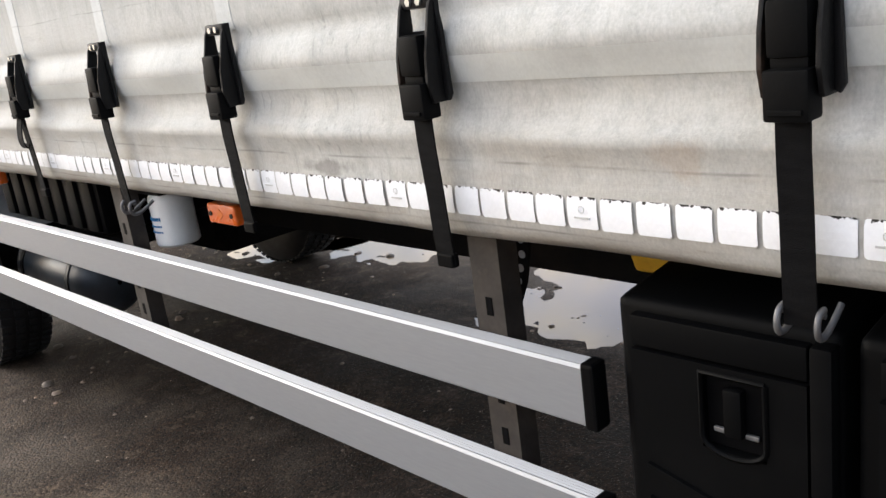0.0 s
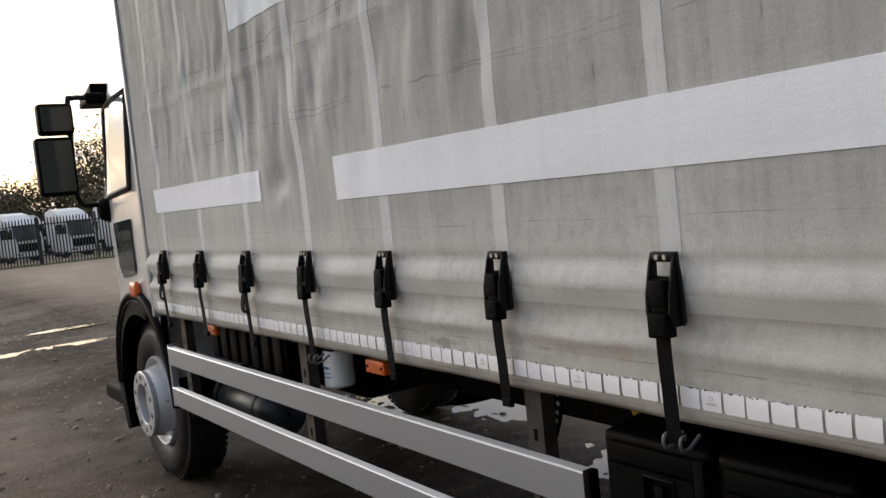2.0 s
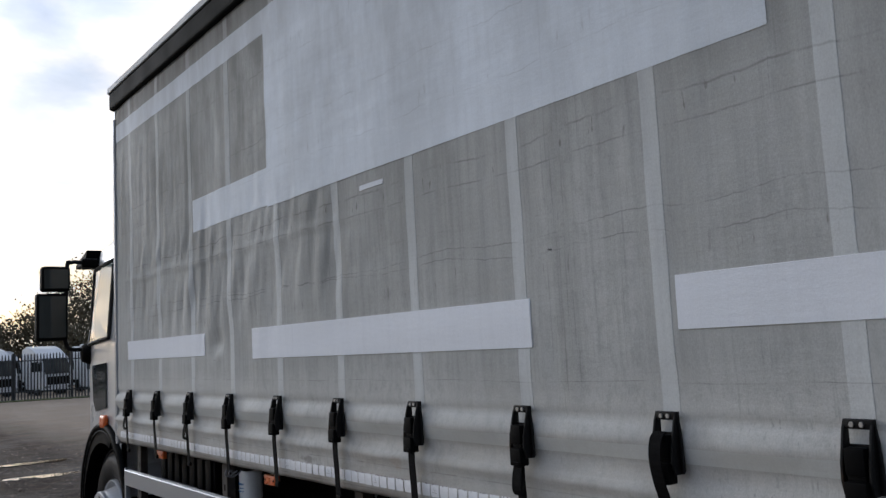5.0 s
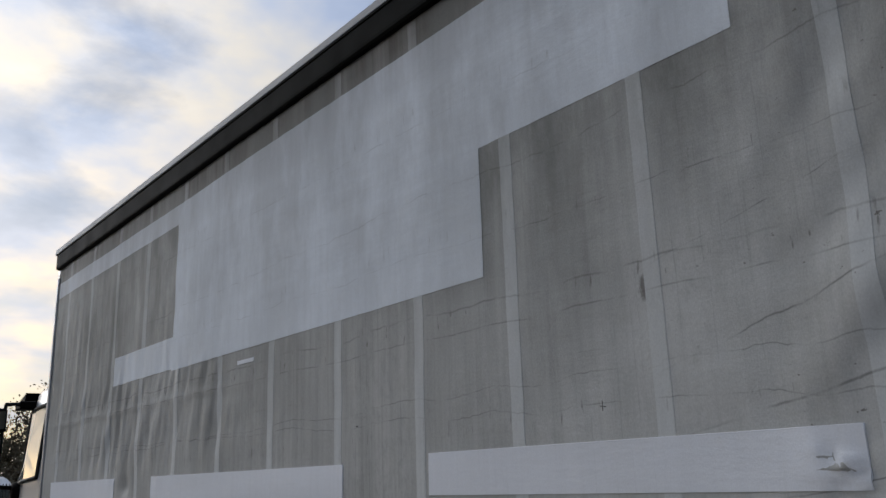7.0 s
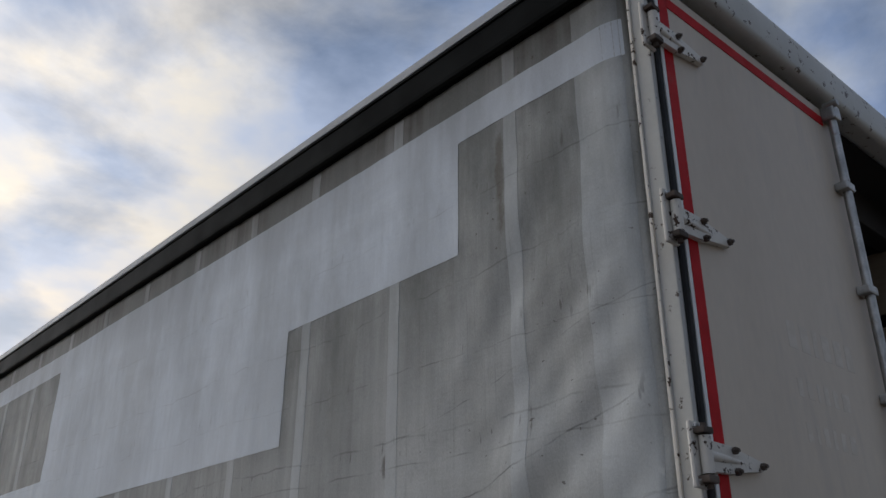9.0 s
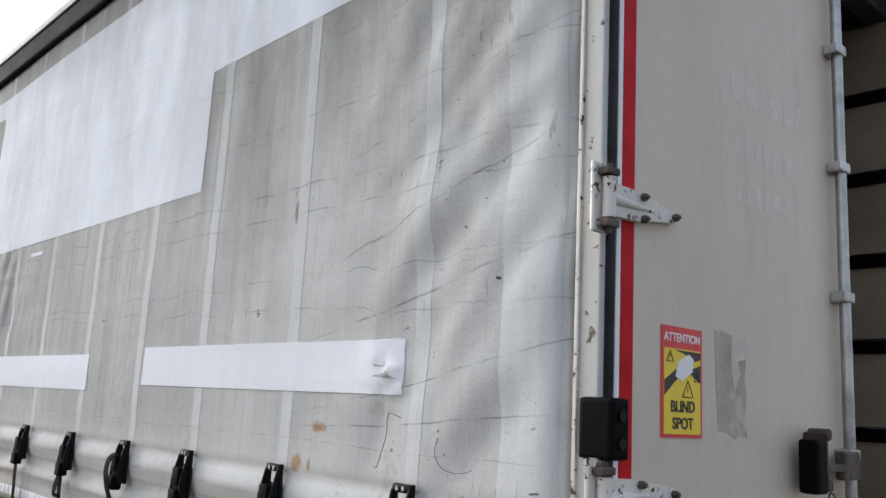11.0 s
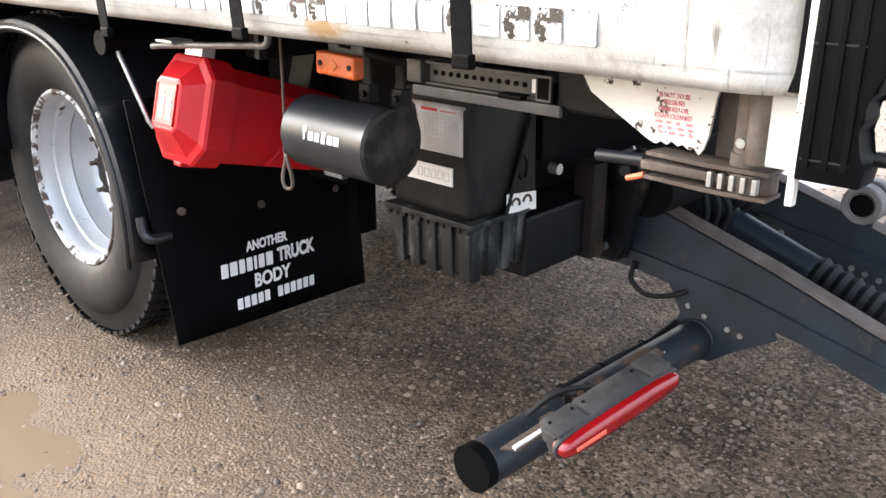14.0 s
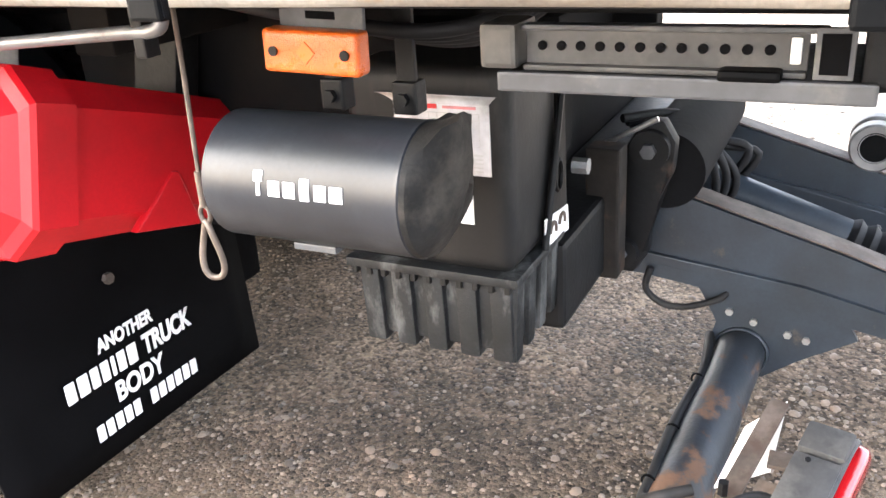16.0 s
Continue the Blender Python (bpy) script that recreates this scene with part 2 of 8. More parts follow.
M["rust_steel"] = shade("rust_steel", (0.090, 0.070, 0.056), 0.75, var=0.25, scale=14, fine=120, patch=(0.05, 0.03, 0.02), patch_scale=9, patch_lo=0.5, patch_hi=0.62, bump_dist=0.003)
M["white_chip"] = shade("white_chip", (0.66, 0.63, 0.57), 0.35, var=0.05, scale=4, fine=60, patch=(0.05, 0.032, 0.022), patch_scale=42, patch_lo=0.585, patch_hi=0.60, patch_rough=0.85, bump=0.05, bump_dist=0.001)
M["door_panel"] = shade("door_panel", (0.600, 0.525, 0.425), 0.42, var=0.05, scale=1.6, fine=40, patch=(0.50, 0.445, 0.38), patch_scale=3.0, patch_lo=0.54, patch_hi=0.8, stretch=(1, 1, 0.4), bump=0.04, bump_dist=0.001, patch_stretch=(3, 1, 0.5))
M["red_tape"] = shade("red_tape", (0.46, 0.008, 0.012), 0.5, var=0.1, scale=12, fine=200, bump=0.1, spec=0.10, bump_dist=0.001, patch=(0.36, 0.03, 0.03), patch_scale=10, patch_lo=0.58, patch_hi=0.75)
M["white_tape"] = shade("white_tape", (0.78, 0.78, 0.77), 0.4, var=0.03, scale=9, fine=120, bump=0.05, bump_dist=0.001)
M["refl_tape"] = shade("refl_tape", (0.80, 0.81, 0.83), 0.45, spec=0.2, var=0.04, scale=20, fine=220, bump=0.12, bump_dist=0.001, patch=(0.09, 0.08, 0.07), patch_scale=26, patch_lo=0.655, patch_hi=0.67)
M["refl_worn"] = shade("refl_worn", (0.76, 0.76, 0.75), 0.45, spec=0.2, var=0.05, scale=20, fine=220, bump=0.12, bump_dist=0.001, patch=(0.06, 0.05, 0.04), patch_scale=17, patch_lo=0.53, patch_hi=0.55)
for nm in ("refl_tape", "refl_worn"):
    # dark nicks along the upper edge of each square
    nt = M[nm].node_tree
    bs = nt.nodes["Principled BSDF"]
    old = bs.inputs["Base Color"].links[0].from_socket
    tcn = nt.nodes.new("ShaderNodeTexCoord")
    spn = nt.nodes.new("ShaderNodeSeparateXYZ"); nt.links.new(tcn.outputs["Object"], spn.inputs[0])
    wob = nt.nodes.new("ShaderNodeTexNoise"); wob.inputs["Scale"].default_value = 150; wob.inputs["Detail"].default_value = 1
    oin = nt.nodes.new("ShaderNodeObjectInfo")
    off = nt.nodes.new("ShaderNodeVectorMath"); off.operation = "ADD"
    nt.links.new(tcn.outputs["Object"], off.inputs[0]); nt.links.new(oin.outputs["Random"], off.inputs[1])
    nt.links.new(off.outputs[0], wob.inputs["Vector"])
    sm_ = nt.nodes.new("ShaderNodeMath"); sm_.operation = "MULTIPLY_ADD"; sm_.inputs[1].default_value = 0.020
    nt.links.new(wob.outputs["Fac"], sm_.inputs[0]); nt.links.new(spn.outputs["Z"], sm_.inputs[2])
    cut = nt.nodes.new("ShaderNodeMapRange"); cut.inputs["From Min"].default_value = 1.2925; cut.inputs["From Max"].default_value = 1.2940
    nt.links.new(sm_.outputs[0], cut.inputs["Value"])
    nick = nt.nodes.new("ShaderNodeMix"); nick.data_type = "RGBA"; nick.inputs["B"].default_value = (0.03, 0.027, 0.024, 1)
    nt.links.new(cut.outputs[0], nick.inputs["Factor"]); nt.links.new(old, nick.inputs["A"])
    nt.links.new(nick.outputs["Result"], bs.inputs["Base Color"])
M["amber"] = shade("amber", (0.60, 0.105, 0.003), 0.30, var=0.08, scale=30, fine=420, bump=0.7, bump_dist=0.002, coat=0.25)
M["red_plastic"] = shade("red_plastic", (0.47, 0.008, 0.013), 0.36, var=0.10, scale=4, fine=160, bump=0.10, bump_dist=0.001, patch=(0.30, 0.012, 0.014), patch_scale=5, patch_lo=0.56, patch_hi=0.8, spec=0.26)
M["red_lens"] = shade("red_lens", (0.24, 0.005, 0.007), 0.14, var=0.05, scale=20, fine=400, bump=0.3, bump_dist=0.001, coat=0.8)
M["rim_lip"] = shade("rim_lip", (0.052, 0.036, 0.028), 0.8, var=0.25, scale=30, patch=(0.48, 0.48, 0.48), patch_scale=15, patch_lo=0.48, patch_hi=0.53, bump=0.3, bump_dist=0.002)
M["rim_step"] = shade("rim_step", (0.46, 0.47, 0.49), 0.42, metal=0.4, var=0.06, scale=6, patch=(0.05, 0.042, 0.038), patch_scale=16, patch_lo=0.58, patch_hi=0.60, patch_rough=0.85, bump=0.2, bump_dist=0.002)
M["silver_rim"] = shade("silver_rim", (0.46, 0.47, 0.49), 0.42, metal=0.4, var=0.06, scale=6, fine=90, patch=(0.06, 0.045, 0.036), patch_scale=14, patch_lo=0.66, patch_hi=0.67, patch_rough=0.85, bump=0.06, bump_dist=0.001)
M["silver_cab"] = shade("silver_cab", (0.62, 0.63, 0.64), 0.3, metal=0.3, var=0.04, scale=2, fine=60, bump=0.0, coat=0.5)
M["glass_dark"] = glow_free("glass_dark", (0.02, 0.025, 0.025), 0.04)
M["mirror_glass"] = shade("mirror_glass", (0.5, 0.52, 0.54), 0.05, metal=1.0, var=0.02, bump=0)
M["window_glass"] = shade("window_glass", (0.20, 0.25, 0.25), 0.05, var=0.05, bump=0, scale=1)
M["yellow"] = shade("yellow", (0.62, 0.36, 0.015), 0.5, var=0.1, scale=9)
M["sticker_yellow"] = shade("sticker_yellow", (0.80, 0.60, 0.02), 0.4, var=0.03, bump=0)
M["sticker_red"] = shade("sticker_red", (0.62, 0.03, 0.03), 0.4, var=0.03, bump=0)
M["sticker_black"] = shade("sticker_black", (0.012, 0.012, 0.012), 0.45, var=0.03, bump=0)
M["sticker_white"] = shade("sticker_white", (0.80, 0.80, 0.78), 0.4, var=0.03, bump=0)
M["label_grey"] = shade("label_grey", (0.50, 0.50, 0.49), 0.5, var=0.1, scale=30, bump=0)
M["label_worn"] = shade("label_worn", (0.33, 0.31, 0.28), 0.55, var=0.12, scale=18, patch=(0.50, 0.48, 0.44), patch_scale=14, patch_lo=0.5, patch_hi=0.58, bump=0)
M["label_torn"] = shade("label_torn", (0.40, 0.35, 0.285), 0.55, var=0.12, scale=9, patch=(0.50, 0.45, 0.375), patch_scale=8, patch_lo=0.52, patch_hi=0.6, bump=0)
M["label_pale"] = shade("label_pale", (0.56, 0.51, 0.44), 0.55, var=0.08, scale=14, bump=0)
M["door_shadow"] = shade("door_shadow", (0.66, 0.60, 0.515), 0.5, var=0.04, scale=4, patch=(0.60, 0.54, 0.45), patch_scale=16, patch_lo=0.44, patch_hi=0.54, bump=0)
M["white_plastic"] = shade("white_plastic", (0.74, 0.75, 0.76), 0.4, var=0.05, scale=10, bump=0.05)
M["text_white"] = shade("text_white", (0.78, 0.78, 0.78), 0.5, var=0.03, bump=0)
M["blue_mark"] = shade("blue_mark", (0.02, 0.16, 0.42), 0.5, var=0.05, bump=0)
M["ply"] = shade("ply", (0.30, 0.24, 0.165), 0.6, var=0.14, scale=2.5, fine=50, stretch=(1, 0.3, 1), patch=(0.25, 0.19, 0.13), patch_scale=3, patch_lo=0.6, patch_hi=0.75)
M["post_grey"] = shade("post_grey", (0.50, 0.50, 0.47), 0.4, var=0.06, scale=3, fine=60, patch=(0.07, 0.05, 0.035), patch_scale=26, patch_lo=0.615, patch_hi=0.635, bump=0.05, bump_dist=0.001)
M["roof_cloth"] = shade("roof_cloth", (0.45, 0.46, 0.47), 0.6, var=0.1, scale=3)
M["dark_inside"] = shade("dark_inside", (0.03, 0.028, 0.025), 0.8, var=0.15, scale=3)
M["copper"] = shade("copper", (0.55, 0.14, 0.06), 0.5, var=0.1, bump=0)
M["steel_wire"] = shade("steel_wire", (0.115, 0.090, 0.072), 0.55, metal=0.3, var=0.2, scale=30)


BROWN, SOOT = (0.34, 0.20, 0.08), (0.07, 0.055, 0.045)
STAINS = [(0.975, 1.700, 0.040, 0.018, BROWN, 0.7), (1.075, 1.592, 0.030, 0.035, BROWN, 0.6), (1.010, 1.590, 0.012, 0.026, BROWN, 0.55), (1.085, 1.350, 0.045, 0.060, (0.25, 0.17, 0.09), 0.7), (0.925, 1.222, 0.075, 0.028, (0.42, 0.26, 0.10), 0.65),
          (1.045, 1.455, 0.075, 0.030, SOOT, 0.55), (0.175, 1.555, 0.030, 0.035, SOOT, 0.6), (2.02, 1.27, 0.02, 0.05, (0.2, 0.14, 0.09), 0.5), (3.60, 1.345, 0.05, 0.04, BROWN, 0.16), (1.18, 2.36, 0.02, 0.05, SOOT, 0.5), (2.05, 2.62, 0.02, 0.03, BROWN, 0.5), (4.35, 1.30, 0.10, 0.02, SOOT, 0.35),
          (1.06, 1.405, 0.06, 0.020, SOOT, 0.5), (1.087, 1.303, 0.022, 0.030, SOOT, 0.75), (1.022, 1.300, 0.018, 0.030, SOOT, 0.7), (0.159, 1.612, 0.028, 0.010, (0.16, 0.09, 0.04), 0.85), (0.131, 1.447, 0.05, 0.05, (0.42, 0.36, 0.27), 0.4), (0.588, 1.46, 0.03, 0.05, SOOT, 0.4),
          (0.185, 2.45, 0.05, 0.30, (0.25, 0.22, 0.18), 0.35), (0.19, 3.15, 0.05, 0.30, (0.14, 0.12, 0.09), 0.5), (0.60, 3.20, 0.025, 0.25, (0.13, 0.11, 0.08), 0.45), (1.20, 3.20, 0.03, 0.12, (0.15, 0.13, 0.10), 0.4)]


def curtain_material(name, base, dark, clean=0.0):
    """Dirty coated cloth: weather streaks running down, grime along the top, brown rub marks, fine weave."""
    m = bpy.data.materials.new(name)
    m.use_nodes = True
    nt = m.node_tree
    nd, ln = nt.nodes, nt.links
    b = nd["Principled BSDF"]
    tc = nd.new("ShaderNodeTexCoord")
    sep = nd.new("ShaderNodeSeparateXYZ")
    ln.new(tc.outputs["Object"], sep.inputs[0])

    def noise_of(scale, stretch, detail=5, rough=0.55):
        mp = nd.new("ShaderNodeMapping"); mp.inputs["Scale"].default_value = stretch
        ln.new(tc.outputs["Object"], mp.inputs["Vector"])
        n = nd.new("ShaderNodeTexNoise"); n.inputs["Scale"].default_value = scale; n.inputs["Detail"].default_value = detail; n.inputs["Roughness"].default_value = rough
        ln.new(mp.outputs[0], n.inputs["Vector"])
        return n.outputs["Fac"]

    def ramp(src, lo, hi, a=0.0, c=1.0):
        r = nd.new("ShaderNodeMapRange")
        r.inputs["From Min"].default_value, r.inputs["From Max"].default_value = lo, hi
        r.inputs["To Min"].default_value, r.inputs["To Max"].default_value = a, c
        ln.new(src, r.inputs["Value"])
        return r.outputs[0]

    def mixc(a, c, fac):
        x = nd.new("ShaderNodeMix"); x.data_type = "RGBA"
        if isinstance(a, tuple):
            x.inputs["A"].default_value = (*a, 1)
        else:
            ln.new(a, x.inputs["A"])
        x.inputs["B"].default_value = (*c, 1)
        if isinstance(fac, float):
            x.inputs["Factor"].default_value = fac
        else:
            ln.new(fac, x.inputs["Factor"])
        return x.outputs["Result"]

    def times(a, c):
        x = nd.new("ShaderNodeMath"); x.operation = "MULTIPLY"
        ln.new(a, x.inputs[0])
        if isinstance(c, float):
            x.inputs[1].default_value = c
        else:
            ln.new(c, x.inputs[1])
        return x.outputs[0]

    k = 1.0 - 0.75 * clean
    blotch = noise_of(1.1, (1, 1, 1), 6)
    streak = noise_of(9.0, (1, 1, 0.05), 5, 0.6)
    streak2 = noise_of(40.0, (1, 1, 0.03), 3)
    weave = noise_of(260.0, (1, 1, 0.5), 2)
    scuff = noise_of(7.0, (1, 0.35, 2.2), 9, 0.7)
    col = mixc(base, dark, times(ramp(blotch, 0.30, 0.75), 0.55 * k))
    col = mixc(col, dark, times(ramp(streak, 0.45, 0.75), 0.5 * k))
    col = mixc(col, tuple(0.8 * c for c in dark), times(ramp(streak2, 0.45, 0.75), 0.30 * k))
    # rainwater grime that has run from the cant rail
    top = times(ramp(sep.outputs["Z"], 3.35, 3.64), ramp(streak, 0.25, 0.6, 0.45, 1.0))
    col = mixc(col, (0.070, 0.060, 0.050), times(top, 0.92 * k))
    # the upper half has weathered unevenly
    weather = times(ramp(sep.outputs["Z"], 1.95, 2.95), ramp(noise_of(2.2, (1, 1, 0.35), 6, 0.65), 0.36, 0.60))
    col = mixc(col, (0.150, 0.154, 0.143), times(weather, 0.84 * k))
    # the rear panel is paler in patches, below about 3 m
    rear_pale = times(times(ramp(sep.outputs["Y"], 2.5, 1.2), ramp(sep.outputs["Z"], 3.05, 2.35)), ramp(noise_of(1.6, (1, 1, 0.8), 5), 0.30, 0.62))
    col = mixc(col, (0.62, 0.63, 0.615), times(rear_pale, 0.62 * k))
    # paler foot, where the buckles are: light on its upturned bulges, put into the colour
    col = mixc(col, (0.62, 0.615, 0.585), times(times(ramp(sep.outputs["Z"], 1.72, 1.58), ramp(streak2, 0.2, 0.6, 0.55, 1.0)), 0.50 * k))
    # road dirt thrown up along the foot of the curtain
    foot = times(ramp(sep.outputs["Z"], 1.62, 1.18), ramp(scuff, 0.36, 0.66))
    col = mixc(col, (0.30, 0.24, 0.17), times(foot, 0.55 * k))
    col = mixc(col, (0.07, 0.06, 0.05), times(ramp(scuff, 0.70, 0.78), 0.6 * k))
    def band_of(z0, slope, width, wander):
        # a thin wavering line across the cloth
        a = nd.new("ShaderNodeMath"); a.operation = "MULTIPLY_ADD"; a.inputs[1].default_value = -slope
        ln.new(sep.outputs["Y"], a.inputs[0]); ln.new(sep.outputs["Z"], a.inputs[2])
        c = nd.new("ShaderNodeMath"); c.operation = "MULTIPLY_ADD"; c.inputs[1].default_value = wander
        ln.new(noise_of(2.3, (1, 1, 0.2), 6), c.inputs[0]); ln.new(a.outputs[0], c.inputs[2])
        d = nd.new("ShaderNodeMath"); d.operation = "SUBTRACT"; d.inputs[1].default_value = z0 + 0.5 * wander
        ln.new(c.outputs[0], d.inputs[0])
        e = nd.new("ShaderNodeMath"); e.operation = "ABSOLUTE"; ln.new(d.outputs[0], e.inputs[0])
        return ramp(e.outputs[0], width, 0.2 * width)

    broken = ramp(noise_of(6.0, (1, 1, 0.5), 5), 0.42, 0.58)
    # short smears dragged along the cloth
    smear = times(ramp(noise_of(11.0, (1, 0.22, 3.4), 6, 0.7), 0.60, 0.76), ramp(noise_of(1.3, (1, 1, 1), 3), 0.40, 0.64))
    col = mixc(col, (0.16, 0.15, 0.13), times(smear, 0.36 * k))
    for z0, slope, width, wander in ((2.44, 0.0, 0.005, 0.10), (2.35, 0.002, 0.004, 0.05), (2.16, -0.012, 0.003, 0.12), (2.66, 0.01, 0.003, 0.10), (2.93, -0.008, 0.004, 0.14), (3.20, 0.01, 0.004, 0.10), (2.02, 0.02, 0.003, 0.12), (1.66, 0.0, 0.002, 0.03), (1.325, 0.0, 0.003, 0.012), (1.222, 0.0, 0.003, 0.010)):
        col = mixc(col, (0.10, 0.095, 0.085), times(times(band_of(z0, slope, width, wander), broken), 0.42 * k))
    tick = times(ramp(noise_of(34.0, (1, 1, 0.25), 2), 0.66, 0.70), band_of(2.40, 0.0, 0.07, 0.1))
    col = mixc(col, (0.11, 0.10, 0.09), times(tick, 0.6 * k))
    for z0, slope, wd in ((2.70, 0.008, 0.05), (3.24, 0.012, 0.045), (2.05, -0.01, 0.04)):
        tick = times(ramp(noise_of(46.0, (1, 1, 0.16), 2), 0.64, 0.70), band_of(z0, slope, wd, 0.14))
        col = mixc(col, (0.13, 0.12, 0.105), times(tick, 0.55 * k))
    # thin drips of dirty water, and a mottled film
    drip = times(ramp(noise_of(75.0, (1, 1, 0.018), 4, 0.7), 0.58, 0.72), ramp(noise_of(1.7, (1, 1, 0.7), 4), 0.42, 0.62))
    col = mixc(col, tuple(0.55 * c for c in dark), times(drip, 0.5 * k))
    mott = times(ramp(noise_of(24.0, (1, 1, 0.6), 8, 0.75), 0.48, 0.70), ramp(noise_of(0.9, (1, 1, 1), 4), 0.38, 0.62))
    col = mixc(col, tuple(0.75 * c for c in dark), times(mott, 0.38 * k))
    if clean < 0.5:
        # the rear end is handled most: smudges; also slanting dark lines, and short upright threads below the buckles'
        # height
        rear = ramp(sep.outputs["Y"], 1.25, 0.75)
        smudge = times(times(ramp(noise_of(5.5, (1, 1, 0.8), 8, 0.72), 0.54, 0.68), ramp(sep.outputs["Z"], 1.95, 1.55)), rear)
        col = mixc(col, (0.15, 0.13, 0.105), times(smudge, 0.50 * k))
        for z0, slope, width, wander in ((2.19, -0.23, 0.005, 0.05), (1.95, -0.20, 0.003, 0.05), (2.46, -0.30, 0.004, 0.08), (2.72, -0.26, 0.003, 0.08), (1.78, -0.08, 0.003, 0.04)):
            col = mixc(col, (0.10, 0.095, 0.09), times(times(times(band_of(z0, slope, width, wander), broken), rear), 0.62 * k))
        edge = times(ramp(sep.outputs["Y"], 0.46, 0.36), ramp(sep.outputs["Z"], 1.66, 1.60))
        thread = times(times(ramp(noise_of(70.0, (1, 1, 0.07), 3, 0.7), 0.56, 0.66), ramp(noise_of(4.0, (1, 0.6, 2.2), 3), 0.46, 0.56)), edge)
        col = mixc(col, (0.10, 0.088, 0.07), times(thread, 0.75 * k))
        speck = times(ramp(noise_of(48.0, (1, 0.6, 1), 3, 0.6), 0.69, 0.73), rear)
        col = mixc(col, (0.09, 0.075, 0.06), times(speck, 0.7 * k))
    if clean < 0.3:
        # single stains: rust weeps, rubbed dirt
        for y0, z0, ry, rz, c, amt in STAINS:
            v = nd.new("ShaderNodeVectorMath"); v.operation = "SUBTRACT"; v.inputs[1].default_value = (0, y0, z0)
            ln.new(tc.outputs["Object"], v.inputs[0])
            w2 = nd.new("ShaderNodeVectorMath"); w2.operation = "MULTIPLY"; w2.inputs[1].default_value = (0, 1 / ry, 1 / rz)
            ln.new(v.outputs[0], w2.inputs[0])
            l2 = nd.new("ShaderNodeVectorMath"); l2.operation = "LENGTH"; ln.new(w2.outputs[0], l2.inputs[0])
            n2 = nd.new("ShaderNodeMath"); n2.operation = "MULTIPLY_ADD"; n2.inputs[1].default_value = 2.2
            ln.new(noise_of(22.0, (1, 1, 0.7), 6, 0.65), n2.inputs[0]); ln.new(l2.outputs["Value"], n2.inputs[2])
            col = mixc(col, c, times(ramp(n2.outputs[0], 2.05, 1.55), min(1.0, 1.3 * amt)))
    fine = nd.new("ShaderNodeMix"); fine.data_type = "RGBA"; fine.blend_type = "MULTIPLY"; fine.inputs["Factor"].default_value = 1.0
    ln.new(col, fine.inputs["A"]); ln.new(ramp(weave, 0.2, 0.8, 0.86 + 0.09 * clean, 1.09 - 0.06 * clean), fine.inputs["B"])
    ln.new(fine.outputs["Result"], b.inputs["Base Color"])
    ln.new(ramp(blotch, 0.2, 0.8, 0.58, 0.74), b.inputs["Roughness"])
    b.inputs["Specular IOR Level"].default_value = 0.14
    crease = noise_of(16.0, (1, 0.25, 1.0), 7, 0.6)
    h = nd.new("ShaderNodeMath"); h.operation = "MULTIPLY_ADD"; h.inputs[1].default_value = 0.25
    ln.new(weave, h.inputs[0]); ln.new(crease, h.inputs[2])
    bp = nd.new("ShaderNodeBump"); bp.inputs["Strength"].default_value = 0.34; bp.inputs["Distance"].default_value = 0.006
    ln.new(h.outputs[0], bp.inputs["Height"])
    ln.new(bp.outputs[0], b.inputs["Normal"])
    return m


M["curtain"] = curtain_material("curtain", (0.500, 0.508, 0.492), (0.258, 0.262, 0.246))
M["curtain_clean"] = curtain_material("curtain_clean", (0.745, 0.795, 0.855), (0.640, 0.685, 0.740), 0.80)
M["curtain_patch"] = curtain_material("curtain_patch", (0.79, 0.815, 0.86), (0.69, 0.715, 0.76), 0.9)
M["curtain_band"] = curtain_material("curtain_band", (0.64, 0.660, 0.640), (0.50, 0.515, 0.495), 0.80)
M["curtain_strip"] = curtain_material("curtain_strip", (0.615, 0.635, 0.630), (0.425, 0.440, 0.435), 0.40)


